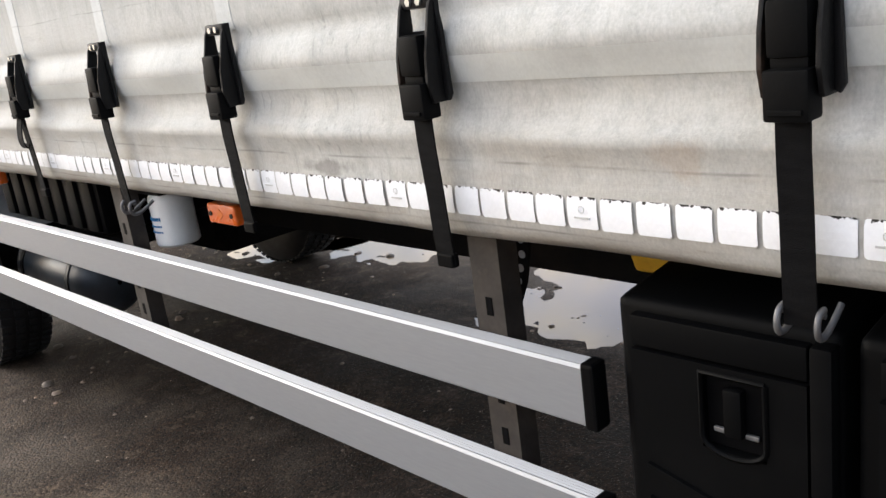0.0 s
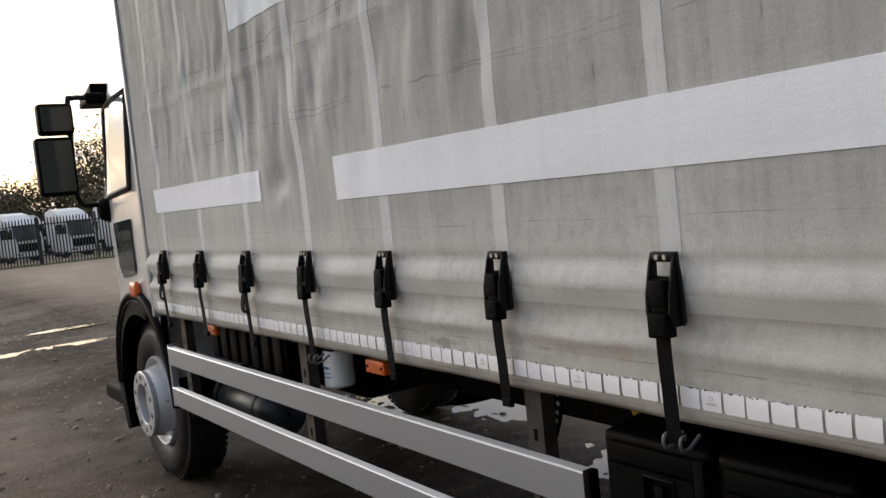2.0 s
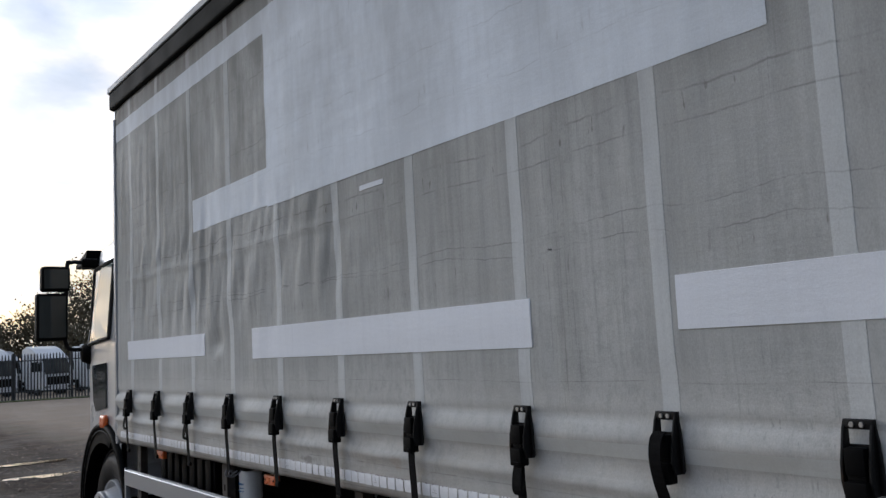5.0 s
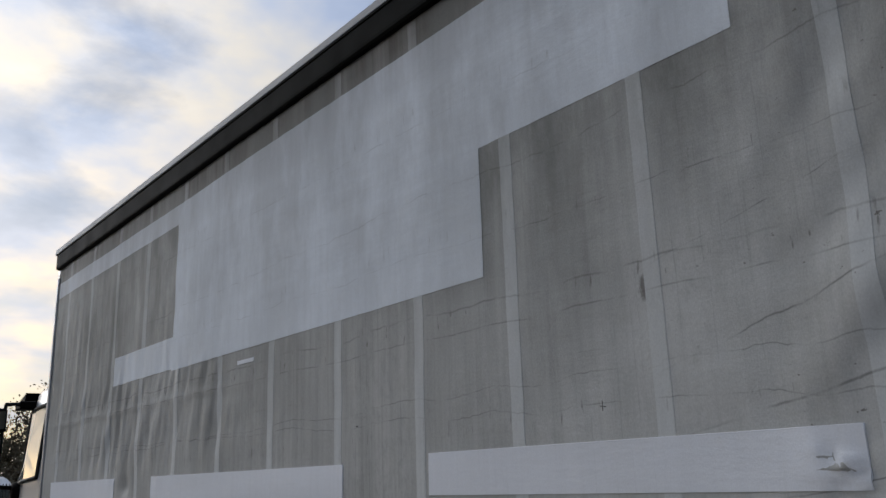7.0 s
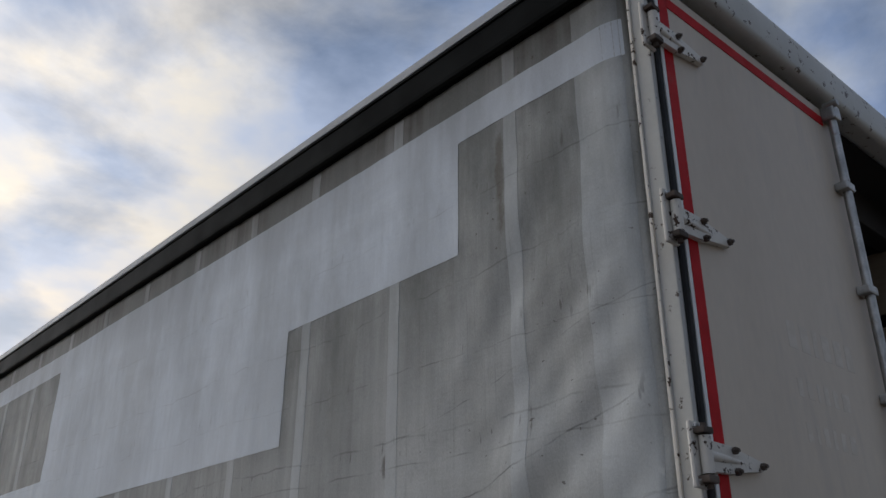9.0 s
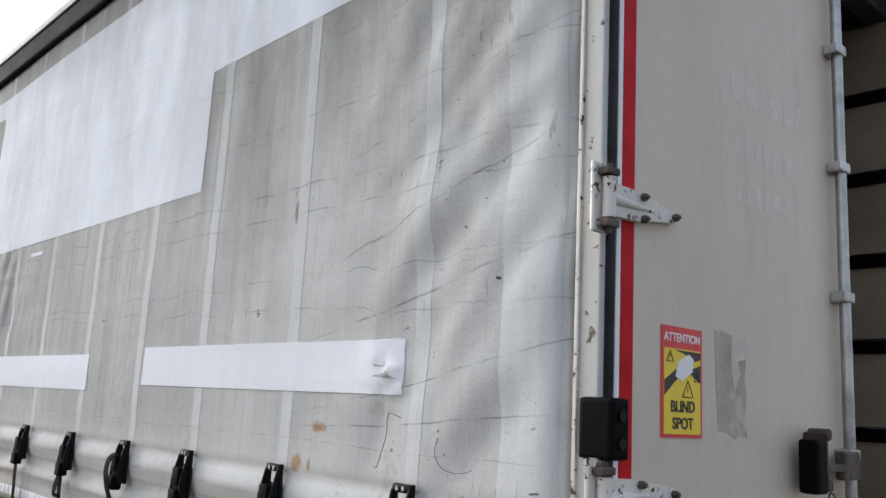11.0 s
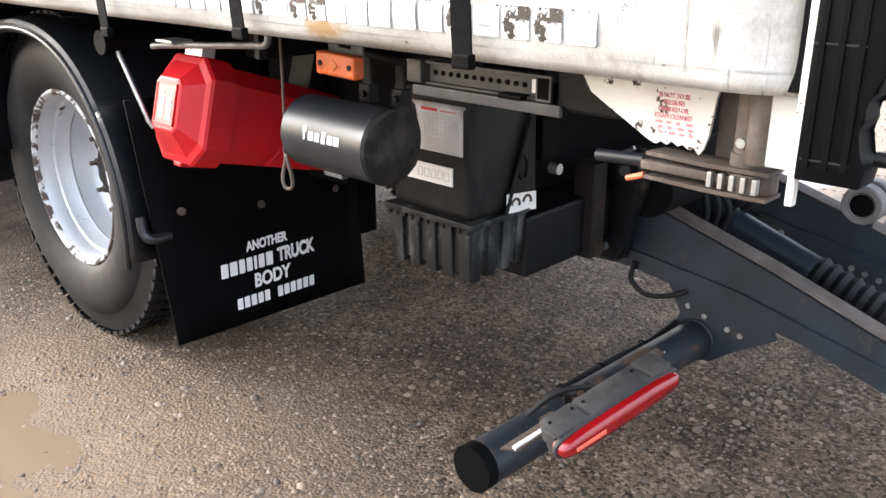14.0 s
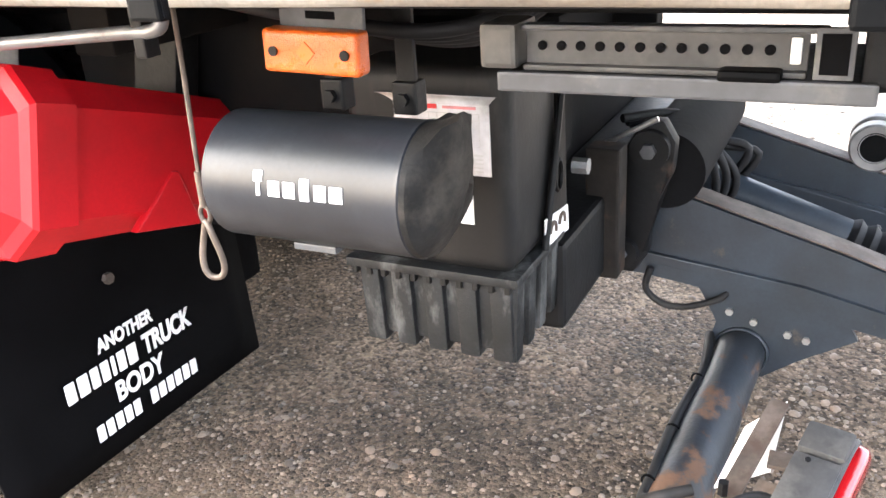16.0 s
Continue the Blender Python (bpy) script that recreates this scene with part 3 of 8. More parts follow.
def ground_material():
    """Wet stony yard: brown-grey earth, grit and pebbles, damp darker and glossier hollows."""
    m = bpy.data.materials.new("yard")
    m.use_nodes = True
    nt = m.node_tree
    nd, ln = nt.nodes, nt.links
    b = nd["Principled BSDF"]
    tc = nd.new("ShaderNodeTexCoord")

    def noi(scale, detail=6, rough=0.6):
        n = nd.new("ShaderNodeTexNoise"); n.inputs["Scale"].default_value = scale; n.inputs["Detail"].default_value = detail; n.inputs["Roughness"].default_value = rough
        ln.new(tc.outputs["Object"], n.inputs["Vector"])
        return n

    big, mid, grit = noi(0.35), noi(2.5), noi(55, 4)
    vor = nd.new("ShaderNodeTexVoronoi"); vor.inputs["Scale"].default_value = 95
    ln.new(tc.outputs["Object"], vor.inputs["Vector"])
    r = nd.new("ShaderNodeValToRGB")
    e = r.color_ramp.elements
    e[0].position, e[0].color = 0.25, (0.026, 0.021, 0.0165, 1)
    e[1].position, e[1].color = 0.75, (0.235, 0.183, 0.132, 1)
    x = e.new(0.5); x.color = (0.094, 0.070, 0.049, 1)
    add = nd.new("ShaderNodeMath"); add.operation = "MULTIPLY_ADD"; add.inputs[1].default_value = 0.5
    ln.new(grit.outputs["Fac"], add.inputs[0])
    half = nd.new("ShaderNodeMath"); half.operation = "MULTIPLY"; half.inputs[1].default_value = 0.5
    ln.new(mid.outputs["Fac"], half.inputs[0]); ln.new(half.outputs[0], add.inputs[2])
    ln.new(add.outputs[0], r.inputs[0])
    # single stones take their own tone
    ms = nd.new("ShaderNodeMix"); ms.data_type = "RGBA"; ms.blend_type = "OVERLAY"; ms.inputs["Factor"].default_value = 0.95
    bw = nd.new("ShaderNodeRGBToBW"); ln.new(vor.outputs["Color"], bw.inputs[0])
    ln.new(r.outputs[0], ms.inputs["A"]); ln.new(bw.outputs[0], ms.inputs["B"])
    damp = nd.new("ShaderNodeMapRange"); damp.inputs["From Min"].default_value = 0.42; damp.inputs["From Max"].default_value = 0.62
    ln.new(big.outputs["Fac"], damp.inputs["Value"])
    dm = nd.new("ShaderNodeMix"); dm.data_type = "RGBA"; dm.blend_type = "MULTIPLY"
    ln.new(damp.outputs[0], dm.inputs["Factor"]); ln.new(ms.outputs["Result"], dm.inputs["A"]); dm.inputs["B"].default_value = (0.62, 0.58, 0.54, 1)
    # soaked, muddy stretch towards the front of the lorry
    sp = nd.new("ShaderNodeSeparateXYZ"); ln.new(tc.outputs["Object"], sp.inputs[0])
    wy = nd.new("ShaderNodeMath"); wy.operation = "MULTIPLY_ADD"; wy.inputs[1].default_value = 4.0
    ln.new(mid.outputs["Fac"], wy.inputs[0]); ln.new(sp.outputs["Y"], wy.inputs[2])
    near = nd.new("ShaderNodeMapRange"); near.inputs["From Min"].default_value = 4.4; near.inputs["From Max"].default_value = 6.2
    ln.new(wy.outputs[0], near.inputs["Value"])
    far = nd.new("ShaderNodeMapRange"); far.inputs["From Min"].default_value = 36.0; far.inputs["From Max"].default_value = 9.5
    ln.new(wy.outputs[0], far.inputs["Value"])
    soak = nd.new("ShaderNodeMath"); soak.operation = "MULTIPLY"
    ln.new(near.outputs[0], soak.inputs[0]); ln.new(far.outputs[0], soak.inputs[1])
    # full strength beside and under the lorry, weak over the open yard
    side = nd.new("ShaderNodeMapRange"); side.inputs["From Min"].default_value = 0.7; side.inputs["From Max"].default_value = 2.0; side.inputs["To Min"].default_value = 0.10
    wx = nd.new("ShaderNodeMath"); wx.operation = "MULTIPLY_ADD"; wx.inputs[1].default_value = 3.0
    ln.new(mid.outputs["Fac"], wx.inputs[0]); ln.new(sp.outputs["X"], wx.inputs[2]); ln.new(wx.outputs[0], side.inputs["Value"])
    soak_side = nd.new("ShaderNodeMath"); soak_side.operation = "MULTIPLY"
    ln.new(soak.outputs[0], soak_side.inputs[0]); ln.new(side.outputs[0], soak_side.inputs[1])
    gravel, grav2 = noi(5.0, 9, 0.75), nd.new("ShaderNodeMapRange")
    grav2.inputs["From Min"].default_value, grav2.inputs["From Max"].default_value = 0.50, 0.62
    grav2.inputs["To Min"].default_value, grav2.inputs["To Max"].default_value = 1.0, 0.70
    ln.new(gravel.outputs["Fac"], grav2.inputs["Value"])
    soak2 = nd.new("ShaderNodeMath"); soak2.operation = "MULTIPLY"
    ln.new(soak_side.outputs[0], soak2.inputs[0]); ln.new(grav2.outputs[0], soak2.inputs[1])
    sm = nd.new("ShaderNodeMix"); sm.data_type = "RGBA"; sm.blend_type = "MULTIPLY"
    ln.new(soak2.outputs[0], sm.inputs["Factor"]); ln.new(dm.outputs["Result"], sm.inputs["A"]); sm.inputs["B"].default_value = (0.150, 0.108, 0.078, 1)
    # trodden, mottled earth
    mot, mot2 = noi(1.3, 8, 0.7), noi(9.0, 7, 0.7)
    mr = nd.new("ShaderNodeMapRange"); mr.inputs["From Min"].default_value = 0.32; mr.inputs["From Max"].default_value = 0.68; mr.inputs["To Min"].default_value = 0.62; mr.inputs["To Max"].default_value = 1.32
    ln.new(mot.outputs["Fac"], mr.inputs["Value"])
    mr2 = nd.new("ShaderNodeMapRange"); mr2.inputs["From Min"].default_value = 0.30; mr2.inputs["From Max"].default_value = 0.70; mr2.inputs["To Min"].default_value = 0.60; mr2.inputs["To Max"].default_value = 1.40
    ln.new(mot2.outputs["Fac"], mr2.inputs["Value"])
    mm = nd.new("ShaderNodeMath"); mm.operation = "MULTIPLY"; ln.new(mr.outputs[0], mm.inputs[0]); ln.new(mr2.outputs[0], mm.inputs[1])
    tone = nd.new("ShaderNodeMix"); tone.data_type = "RGBA"; tone.blend_type = "MULTIPLY"; tone.inputs["Factor"].default_value = 1.0
    ln.new(sm.outputs["Result"], tone.inputs["A"]); ln.new(mm.outputs[0], tone.inputs["B"])
    # pale specks of grit
    spk = nd.new("ShaderNodeMapRange"); spk.inputs["From Min"].default_value = 0.62; spk.inputs["From Max"].default_value = 0.70; spk.inputs["To Max"].default_value = 0.75
    ln.new(noi(120, 3, 0.7).outputs["Fac"], spk.inputs["Value"])
    grit_mix = nd.new("ShaderNodeMix"); grit_mix.data_type = "RGBA"; grit_mix.inputs["B"].default_value = (0.27, 0.235, 0.19, 1)
    ln.new(spk.outputs[0], grit_mix.inputs["Factor"]); ln.new(tone.outputs["Result"], grit_mix.inputs["A"])
    # sandy silt washed round the rear puddle
    sv = nd.new("ShaderNodeVectorMath"); sv.operation = "DISTANCE"; sv.inputs[1].default_value = (-0.70, 2.05, 0)
    ln.new(tc.outputs["Object"], sv.inputs[0])
    sd = nd.new("ShaderNodeMath"); sd.operation = "MULTIPLY_ADD"; sd.inputs[1].default_value = 1.4
    ln.new(mot.outputs["Fac"], sd.inputs[0]); ln.new(sv.outputs["Value"], sd.inputs[2])
    sr = nd.new("ShaderNodeMapRange"); sr.inputs["From Min"].default_value = 2.2; sr.inputs["From Max"].default_value = 1.3
    sr.inputs["To Max"].default_value = 0.66
    ln.new(sd.outputs[0], sr.inputs["Value"])
    silt = nd.new("ShaderNodeMix"); silt.data_type = "RGBA"; silt.inputs["B"].default_value = (0.235, 0.172, 0.115, 1)
    ln.new(sr.outputs[0], silt.inputs["Factor"]); ln.new(grit_mix.outputs["Result"], silt.inputs["A"])
    # offside ground lightened in its colour, to offset the lorry's shadow there
    offside_gain = nd.new("ShaderNodeMapRange"); offside_gain.inputs["From Min"].default_value = 2.6; offside_gain.inputs["From Max"].default_value = 4.8; offside_gain.inputs["To Max"].default_value = 0.85
    dn = nd.new("ShaderNodeMath"); dn.operation = "ADD"; ln.new(mot.outputs["Fac"], dn.inputs[0]); ln.new(sp.outputs["X"], dn.inputs[1])
    ln.new(dn.outputs[0], offside_gain.inputs["Value"])
    # the open yard ahead gets the same lightening in its colour, weaker
    open_ = nd.new("ShaderNodeMapRange"); open_.inputs["From Min"].default_value = 1.0; open_.inputs["From Max"].default_value = 0.1; open_.inputs["To Max"].default_value = 0.22
    ln.new(side.outputs[0], open_.inputs["Value"])
    ahead = nd.new("ShaderNodeMath"); ahead.operation = "MULTIPLY"
    ln.new(open_.outputs[0], ahead.inputs[0]); ln.new(near.outputs[0], ahead.inputs[1])
    ground_gain = nd.new("ShaderNodeMath"); ground_gain.operation = "MAXIMUM"
    ln.new(offside_gain.outputs[0], ground_gain.inputs[0]); ln.new(ahead.outputs[0], ground_gain.inputs[1])
    pale = nd.new("ShaderNodeMix"); pale.data_type = "RGBA"; pale.blend_type = "SCREEN"; pale.inputs["B"].default_value = (0.26, 0.215, 0.165, 1)
    ln.new(ground_gain.outputs[0], pale.inputs["Factor"]); ln.new(silt.outputs["Result"], pale.inputs["A"])
    ln.new(pale.outputs["Result"], b.inputs["Base Color"])
    b.inputs["Specular IOR Level"].default_value = 0.22
    rr = nd.new("ShaderNodeMapRange"); rr.inputs["To Min"].default_value = 0.9; rr.inputs["To Max"].default_value = 0.55
    ln.new(damp.outputs[0], rr.inputs["Value"])
    wet = nd.new("ShaderNodeMapRange"); wet.inputs["To Min"].default_value = 1.0; wet.inputs["To Max"].default_value = 1.05
    ln.new(soak2.outputs[0], wet.inputs["Value"])
    rw = nd.new("ShaderNodeMath"); rw.operation = "MULTIPLY"
    ln.new(rr.outputs[0], rw.inputs[0]); ln.new(wet.outputs[0], rw.inputs[1]); ln.new(rw.outputs[0], b.inputs["Roughness"])
    h = nd.new("ShaderNodeMath"); h.operation = "SUBTRACT"
    ln.new(grit.outputs["Fac"], h.inputs[0]); ln.new(vor.outputs["Distance"], h.inputs[1])
    h2 = nd.new("ShaderNodeMath"); h2.operation = "SUBTRACT"
    ln.new(h.outputs[0], h2.inputs[0]); ln.new(mot2.outputs["Fac"], h2.inputs[1])
    bp = nd.new("ShaderNodeBump"); bp.inputs["Strength"].default_value = 1.0; bp.inputs["Distance"].default_value = 0.007
    flat = nd.new("ShaderNodeMapRange"); flat.inputs["To Min"].default_value = 1.0; flat.inputs["To Max"].default_value = 0.45
    fl = nd.new("ShaderNodeMath"); fl.operation = "MAXIMUM"
    ln.new(sr.outputs[0], fl.inputs[0]); ln.new(soak_side.outputs[0], fl.inputs[1])
    ln.new(fl.outputs[0], flat.inputs["Value"]); ln.new(flat.outputs[0], bp.inputs["Strength"])
    ln.new(h2.outputs[0], bp.inputs["Height"]); ln.new(bp.outputs[0], b.inputs["Normal"])
    return m


M["yard"] = ground_material()
M["pebble"] = shade("pebble", (0.112, 0.094, 0.076), 0.62, var=0.25, second=(0.155, 0.105, 0.070), scale=9, fine=150, island=0.62, bump_dist=0.002)
M["puddle"] = glow_free("puddle", (0.21, 0.155, 0.10), 0.04)
M["tube_grey"] = shade("tube_grey", (0.012, 0.014, 0.018), 0.40, var=0.18, scale=9, fine=160, bump=0.10, bump_dist=0.001, patch=(0.022, 0.025, 0.030), patch_scale=16, patch_lo=0.54, patch_hi=0.72, patch_stretch=(1, 0.5, 0.4), spec=0.34)
M["faded_red"] = shade("faded_red", (0.66, 0.24, 0.25), 0.5, var=0.08, scale=60, bump=0)
M["step_grey"] = shade("step_grey", (0.052, 0.055, 0.060), 0.5, var=0.2, scale=14, patch=(0.105, 0.103, 0.098), patch_scale=11, patch_lo=0.56, patch_hi=0.72, bump_dist=0.001)
M["lift_label"] = shade("lift_label", (0.60, 0.60, 0.61), 0.5, var=0.12, scale=14, patch=(0.34, 0.33, 0.32), patch_scale=11, patch_lo=0.55, patch_hi=0.72, bump=0)
M["post_brown"] = shade("post_brown", (0.032, 0.026, 0.022), 0.7, var=0.25, scale=12, fine=120, patch=(0.060, 0.045, 0.034), patch_scale=9, patch_lo=0.55, patch_hi=0.7, bump_dist=0.003)
M["scuff"] = shade("scuff", (0.10, 0.095, 0.09), 0.7, var=0.2, scale=30, bump=0)
M["cheek_brown"] = shade("cheek_brown", (0.014, 0.0115, 0.0095), 0.7, var=0.25, scale=14, fine=120, patch=(0.060, 0.034, 0.020), patch_scale=9, patch_lo=0.55, patch_hi=0.72, bump_dist=0.003, spec=0.2)
M["lens_clear"] = shade("lens_clear", (0.75, 0.16, 0.10), 0.15, var=0.1, scale=20, bump=0)
M["amber_deep"] = shade("amber_deep", (0.55, 0.13, 0.01), 0.3, var=0.1, scale=60, bump=0)
M["bar_grey"] = shade("bar_grey", (0.17, 0.17, 0.175), 0.45, metal=0.5, var=0.2, scale=20, patch=(0.08, 0.06, 0.045), patch_scale=14, patch_lo=0.58, patch_hi=0.7, bump_dist=0.001)
M["roller_grey"] = shade("roller_grey", (0.15, 0.145, 0.14), 0.55, var=0.15, scale=20, bump=0.05)
M["sill_rust"] = shade("sill_rust", (0.55, 0.50, 0.42), 0.55, var=0.08, scale=6, fine=80, patch=(0.12, 0.055, 0.03), patch_scale=16, patch_lo=0.50, patch_hi=0.56, patch_rough=0.9, bump=0.1, bump_dist=0.001)
M["tread_dark"] = shade("tread_dark", (0.045, 0.044, 0.042), 0.55, var=0.2, scale=12, patch=(0.09, 0.085, 0.075), patch_scale=8, patch_lo=0.55, patch_hi=0.75, bump_dist=0.001)
M["foliage"] = shade("foliage", (0.085, 0.078, 0.045), 0.8, var=0.3, scale=0.8, second=(0.12, 0.088, 0.05), fine=4, bump=0, island=0.4)
M["bark"] = shade("bark", (0.09, 0.075, 0.06), 0.9, var=0.2)
M["fence_steel"] = shade("fence_steel", (0.035, 0.038, 0.042), 0.6, metal=0.2, var=0.1)
M["van_white"] = shade("van_white", (0.70, 0.71, 0.72), 0.35, var=0.05, scale=0.8, bump=0, coat=0.3)
M["verge"] = shade("verge", (0.085, 0.10, 0.035), 0.9, var=0.25, scale=3, fine=30)


# ---- mesh tools ----
def hang(ob, parent):
    """Parent ob, whose mesh is in the world's metres unless its thing stands at the origin."""
    if parent:
        ob.parent = parent
        if not parent.parent:
            ob.matrix_parent_inverse = parent.matrix_basis.inverted()


def part(name, bm, material, parent=None, label="", smooth=None, kind=""):
    """Link a bmesh as one mesh object under a thing or a part."""
    me = bpy.data.meshes.new(name)
    bmesh.ops.recalc_face_normals(bm, faces=bm.faces)
    bm.to_mesh(me)
    bm.free()
    me.materials.append(M[material] if isinstance(material, str) else material)
    if smooth is not None:
        me.polygons.foreach_set("use_smooth", [True] * len(me.polygons))
        me.set_sharp_from_angle(angle=radians(smooth))
    ob = new(name, me)
    hang(ob, parent)
    return tagged(ob, label=label, kind=kind)


def thing(name, label, category, at=(0, 0, 0), group="", kind=""):
    ob = new(name)
    ob.location = at
    ob.empty_display_size = 0.1
    return tagged(ob, label, category, group, kind)


def box(bm, lo, hi, bevel=0.0, seg=2):
    vs = [bm.verts.new((x, y, z)) for x in (lo[0], hi[0]) for y in (lo[1], hi[1]) for z in (lo[2], hi[2])]
    fs = [bm.faces.new([vs[i] for i in f]) for f in ((0, 1, 3, 2), (4, 6, 7, 5), (0, 4, 5, 1), (2, 3, 7, 6), (0, 2, 6, 4), (1, 5, 7, 3))]
    if bevel:
        es = list({e for f in fs for e in f.edges})
        bmesh.ops.bevel(bm, geom=es, offset=bevel, segments=seg, affect="EDGES", profile=0.6)
    return bm


def nb(lo, hi, bevel=0.0, seg=2):
    return box(bmesh.new(), lo, hi, bevel, seg)


def frame_of(d):
    d = Vector(d).normalized()
    u = d.cross(Vector((0, 0, 1))) if abs(d.z) < 0.9 else d.cross(Vector((0, 1, 0)))
    u.normalize()
    return u, d.cross(u)


def ring(bm, c, u, v, r, n, phase=0.0):
    c = Vector(c)
    return [bm.verts.new(c + r * (math.cos(phase + 2 * math.pi * k / n) * u + math.sin(phase + 2 * math.pi * k / n) * v)) for k in range(n)]


def skin(bm, a, b):
    n = len(a)
    for k in range(n):
        bm.faces.new((a[k], a[(k + 1) % n], b[(k + 1) % n], b[k]))


def rod(bm, p, q, r, n=12, r2=None, phase=0.0, cap=True):
    u, v = frame_of(Vector(q) - Vector(p))
    a, b = ring(bm, p, u, v, r, n, phase), ring(bm, q, u, v, r if r2 is None else r2, n, phase)
    skin(bm, a, b)
    if cap:
        bm.faces.new(a[::-1]); bm.faces.new(b)
    return bm


def pipe(bm, pts, r, n=10):
    pts = [Vector(p) for p in pts]
    rings = []
    u = None
    for k, p in enumerate(pts):
        d = (pts[min(k + 1, len(pts) - 1)] - pts[max(k - 1, 0)]).normalized()
        if u is None:
            u, v = frame_of(d)
        else:
            u = (u - d * u.dot(d)).normalized()
            v = d.cross(u)
        rings.append(ring(bm, p, u, v, r, n))
    for a, b in zip(rings, rings[1:]):
        skin(bm, a, b)
    bm.faces.new(rings[0][::-1]); bm.faces.new(rings[-1])
    return bm


def smooth_path(pts, n=6):
    """A rounded line through the points (Catmull-Rom)."""
    pts = [Vector(p) for p in pts]
    out = []
    for k in range(len(pts) - 1):
        p0, p1, p2, p3 = pts[max(k - 1, 0)], pts[k], pts[k + 1], pts[min(k + 2, len(pts) - 1)]
        for j in range(n):
            t = j / n
            out.append(0.5 * ((2 * p1) + (p2 - p0) * t + (2 * p0 - 5 * p1 + 4 * p2 - p3) * t * t + (3 * p1 - p0 - 3 * p2 + p3) * t ** 3))
    return out + [pts[-1]]


def prism(bm, outline, axis, lo, hi, bevel=0.0):
    """A flat outline (pairs in the two other axes, in order) pushed along axis from lo to hi."""
    def at(p, w):
        q = list(p); q.insert(axis, w)
        return bm.verts.new(q)
    a, b = [at(p, lo) for p in outline], [at(p, hi) for p in outline]
    fs = [bm.faces.new(a[::-1]), bm.faces.new(b)]
    for k in range(len(a)):
        fs.append(bm.faces.new((a[k], a[(k + 1) % len(a)], b[(k + 1) % len(a)], b[k])))
    if bevel:
        es = list({e for f in fs for e in f.edges})
        bmesh.ops.bevel(bm, geom=es, offset=bevel, segments=2, affect="EDGES", profile=0.6)
    return bm


def lathe(bm, profile, n=48, axis="x", c=(0, 0, 0), closed=False):
    """Turn (along, radius) pairs round an axis through c."""
    rings = []
    for a, r in profile:
        row = []
        for k in range(n):
            t = 2 * math.pi * k / n
            if axis == "x":
                p = (c[0] + a, c[1] + r * math.cos(t), c[2] + r * math.sin(t))
            elif axis == "y":
                p = (c[0] + r * math.cos(t), c[1] + a, c[2] + r * math.sin(t))
            else:
                p = (c[0] + r * math.cos(t), c[1] + r * math.sin(t), c[2] + a)
            row.append(bm.verts.new(p))
        rings.append(row)
    for a, b in zip(rings, rings[1:]):
        skin(bm, a, b)
    if closed:
        skin(bm, rings[-1], rings[0])
    return bm


def words(name, text, size, m, material, parent=None, label="", squash=1.0, bold=0.0, align="CENTER", depth=0.0008, width=0.0):
    """Lettering as a thin mesh; m places its plane (text reads along local x, up along local y)."""
    cu = bpy.data.curves.new(name, "FONT")
    cu.body, cu.size, cu.align_x, cu.align_y = text, size, align, "CENTER"
    cu.extrude, cu.offset = depth, bold
    tmp = bpy.data.objects.new(name, cu)
    scene.collection.objects.link(tmp)
    dg = bpy.context.evaluated_depsgraph_get()
    me = bpy.data.meshes.new_from_object(tmp.evaluated_get(dg))
    scene.collection.objects.unlink(tmp)
    bpy.data.objects.remove(tmp)
    if width:
        xs = [v.co.x for v in me.vertices]
        squash = width / (max(xs) - min(xs))
    me.transform(m @ Matrix.Diagonal((squash, 1, 1, 1)))
    me.materials.clear()
    me.materials.append(M[material])
    ob = new(name, me)
    hang(ob, parent)
    return tagged(ob, label=label)

# ---- ground ----
W, REAR, FRONT = 2.5, 0.0, 7.38          # body width, rear and front ends
BUCKLES = [0.551, 1.148, 1.722, 2.245, 2.824, 3.434, 4.019, 4.615, 5.206, 5.807, 6.407, 7.010]


HOLLOWS = [(2.45, 5.60, 0.72, 0.62), (2.75, 7.55, 0.34, 0.62), (-0.36, 2.10, 0.22, 0.38), (4.20, 1.55, 0.34, 0.24), (4.5, 2.0, 0.12, 0.24), (-0.75, 7.55, 0.10, 0.16), (2.6, 8.6, 0.6, 0.6)]
WATER = -0.015


def ground_z(x, y):
    """Gentle unevenness of the yard, with hollows that hold water."""
    d = math.hypot(x - 1, y - 3)
    k = min(1.0, max(0.0, (60 - d) / 40))
    z = k * (0.010 * noise.noise((x * 0.9, y * 0.9, 0.3)) + 0.007 * noise.noise((x * 3.1, y * 3.1, 2.0)) + 0.005 * noise.noise((x * 9, y * 9, 5.0)) + 0.003 * noise.noise((x * 21, y * 21, 8.0)))
    # rutted, lumpy ground ahead of the lorry and out in the yard
    rough_ = max(min(1.0, max(0.0, (y - 8.6) / 2.0)), min(1.0, max(0.0, (-1.9 - x) / 1.5)) * min(1.0, max(0.0, (y - 4.0) / 2.0))) * k
    if rough_ > 0:
        z += rough_ * (0.030 * noise.noise((x * 1.1, y * 0.8, 23.0)) + 0.022 * noise.noise((x * 2.6, y * 2.6, 27.0)) + 0.012 * noise.noise((x * 6.5, y * 6.5, 29.0)))
    for cx, cy, rx, ry in HOLLOWS:
        e = ((x - cx) / rx) ** 2 + ((y - cy) / ry) ** 2
        if e < 6:
            z -= 0.034 * math.exp(-0.85 * e) * (0.85 + 0.55 * noise.noise((x * 5, y * 5, 17.0)) + 0.35 * noise.noise((x * 13, y * 13, 19.0)))
    return z


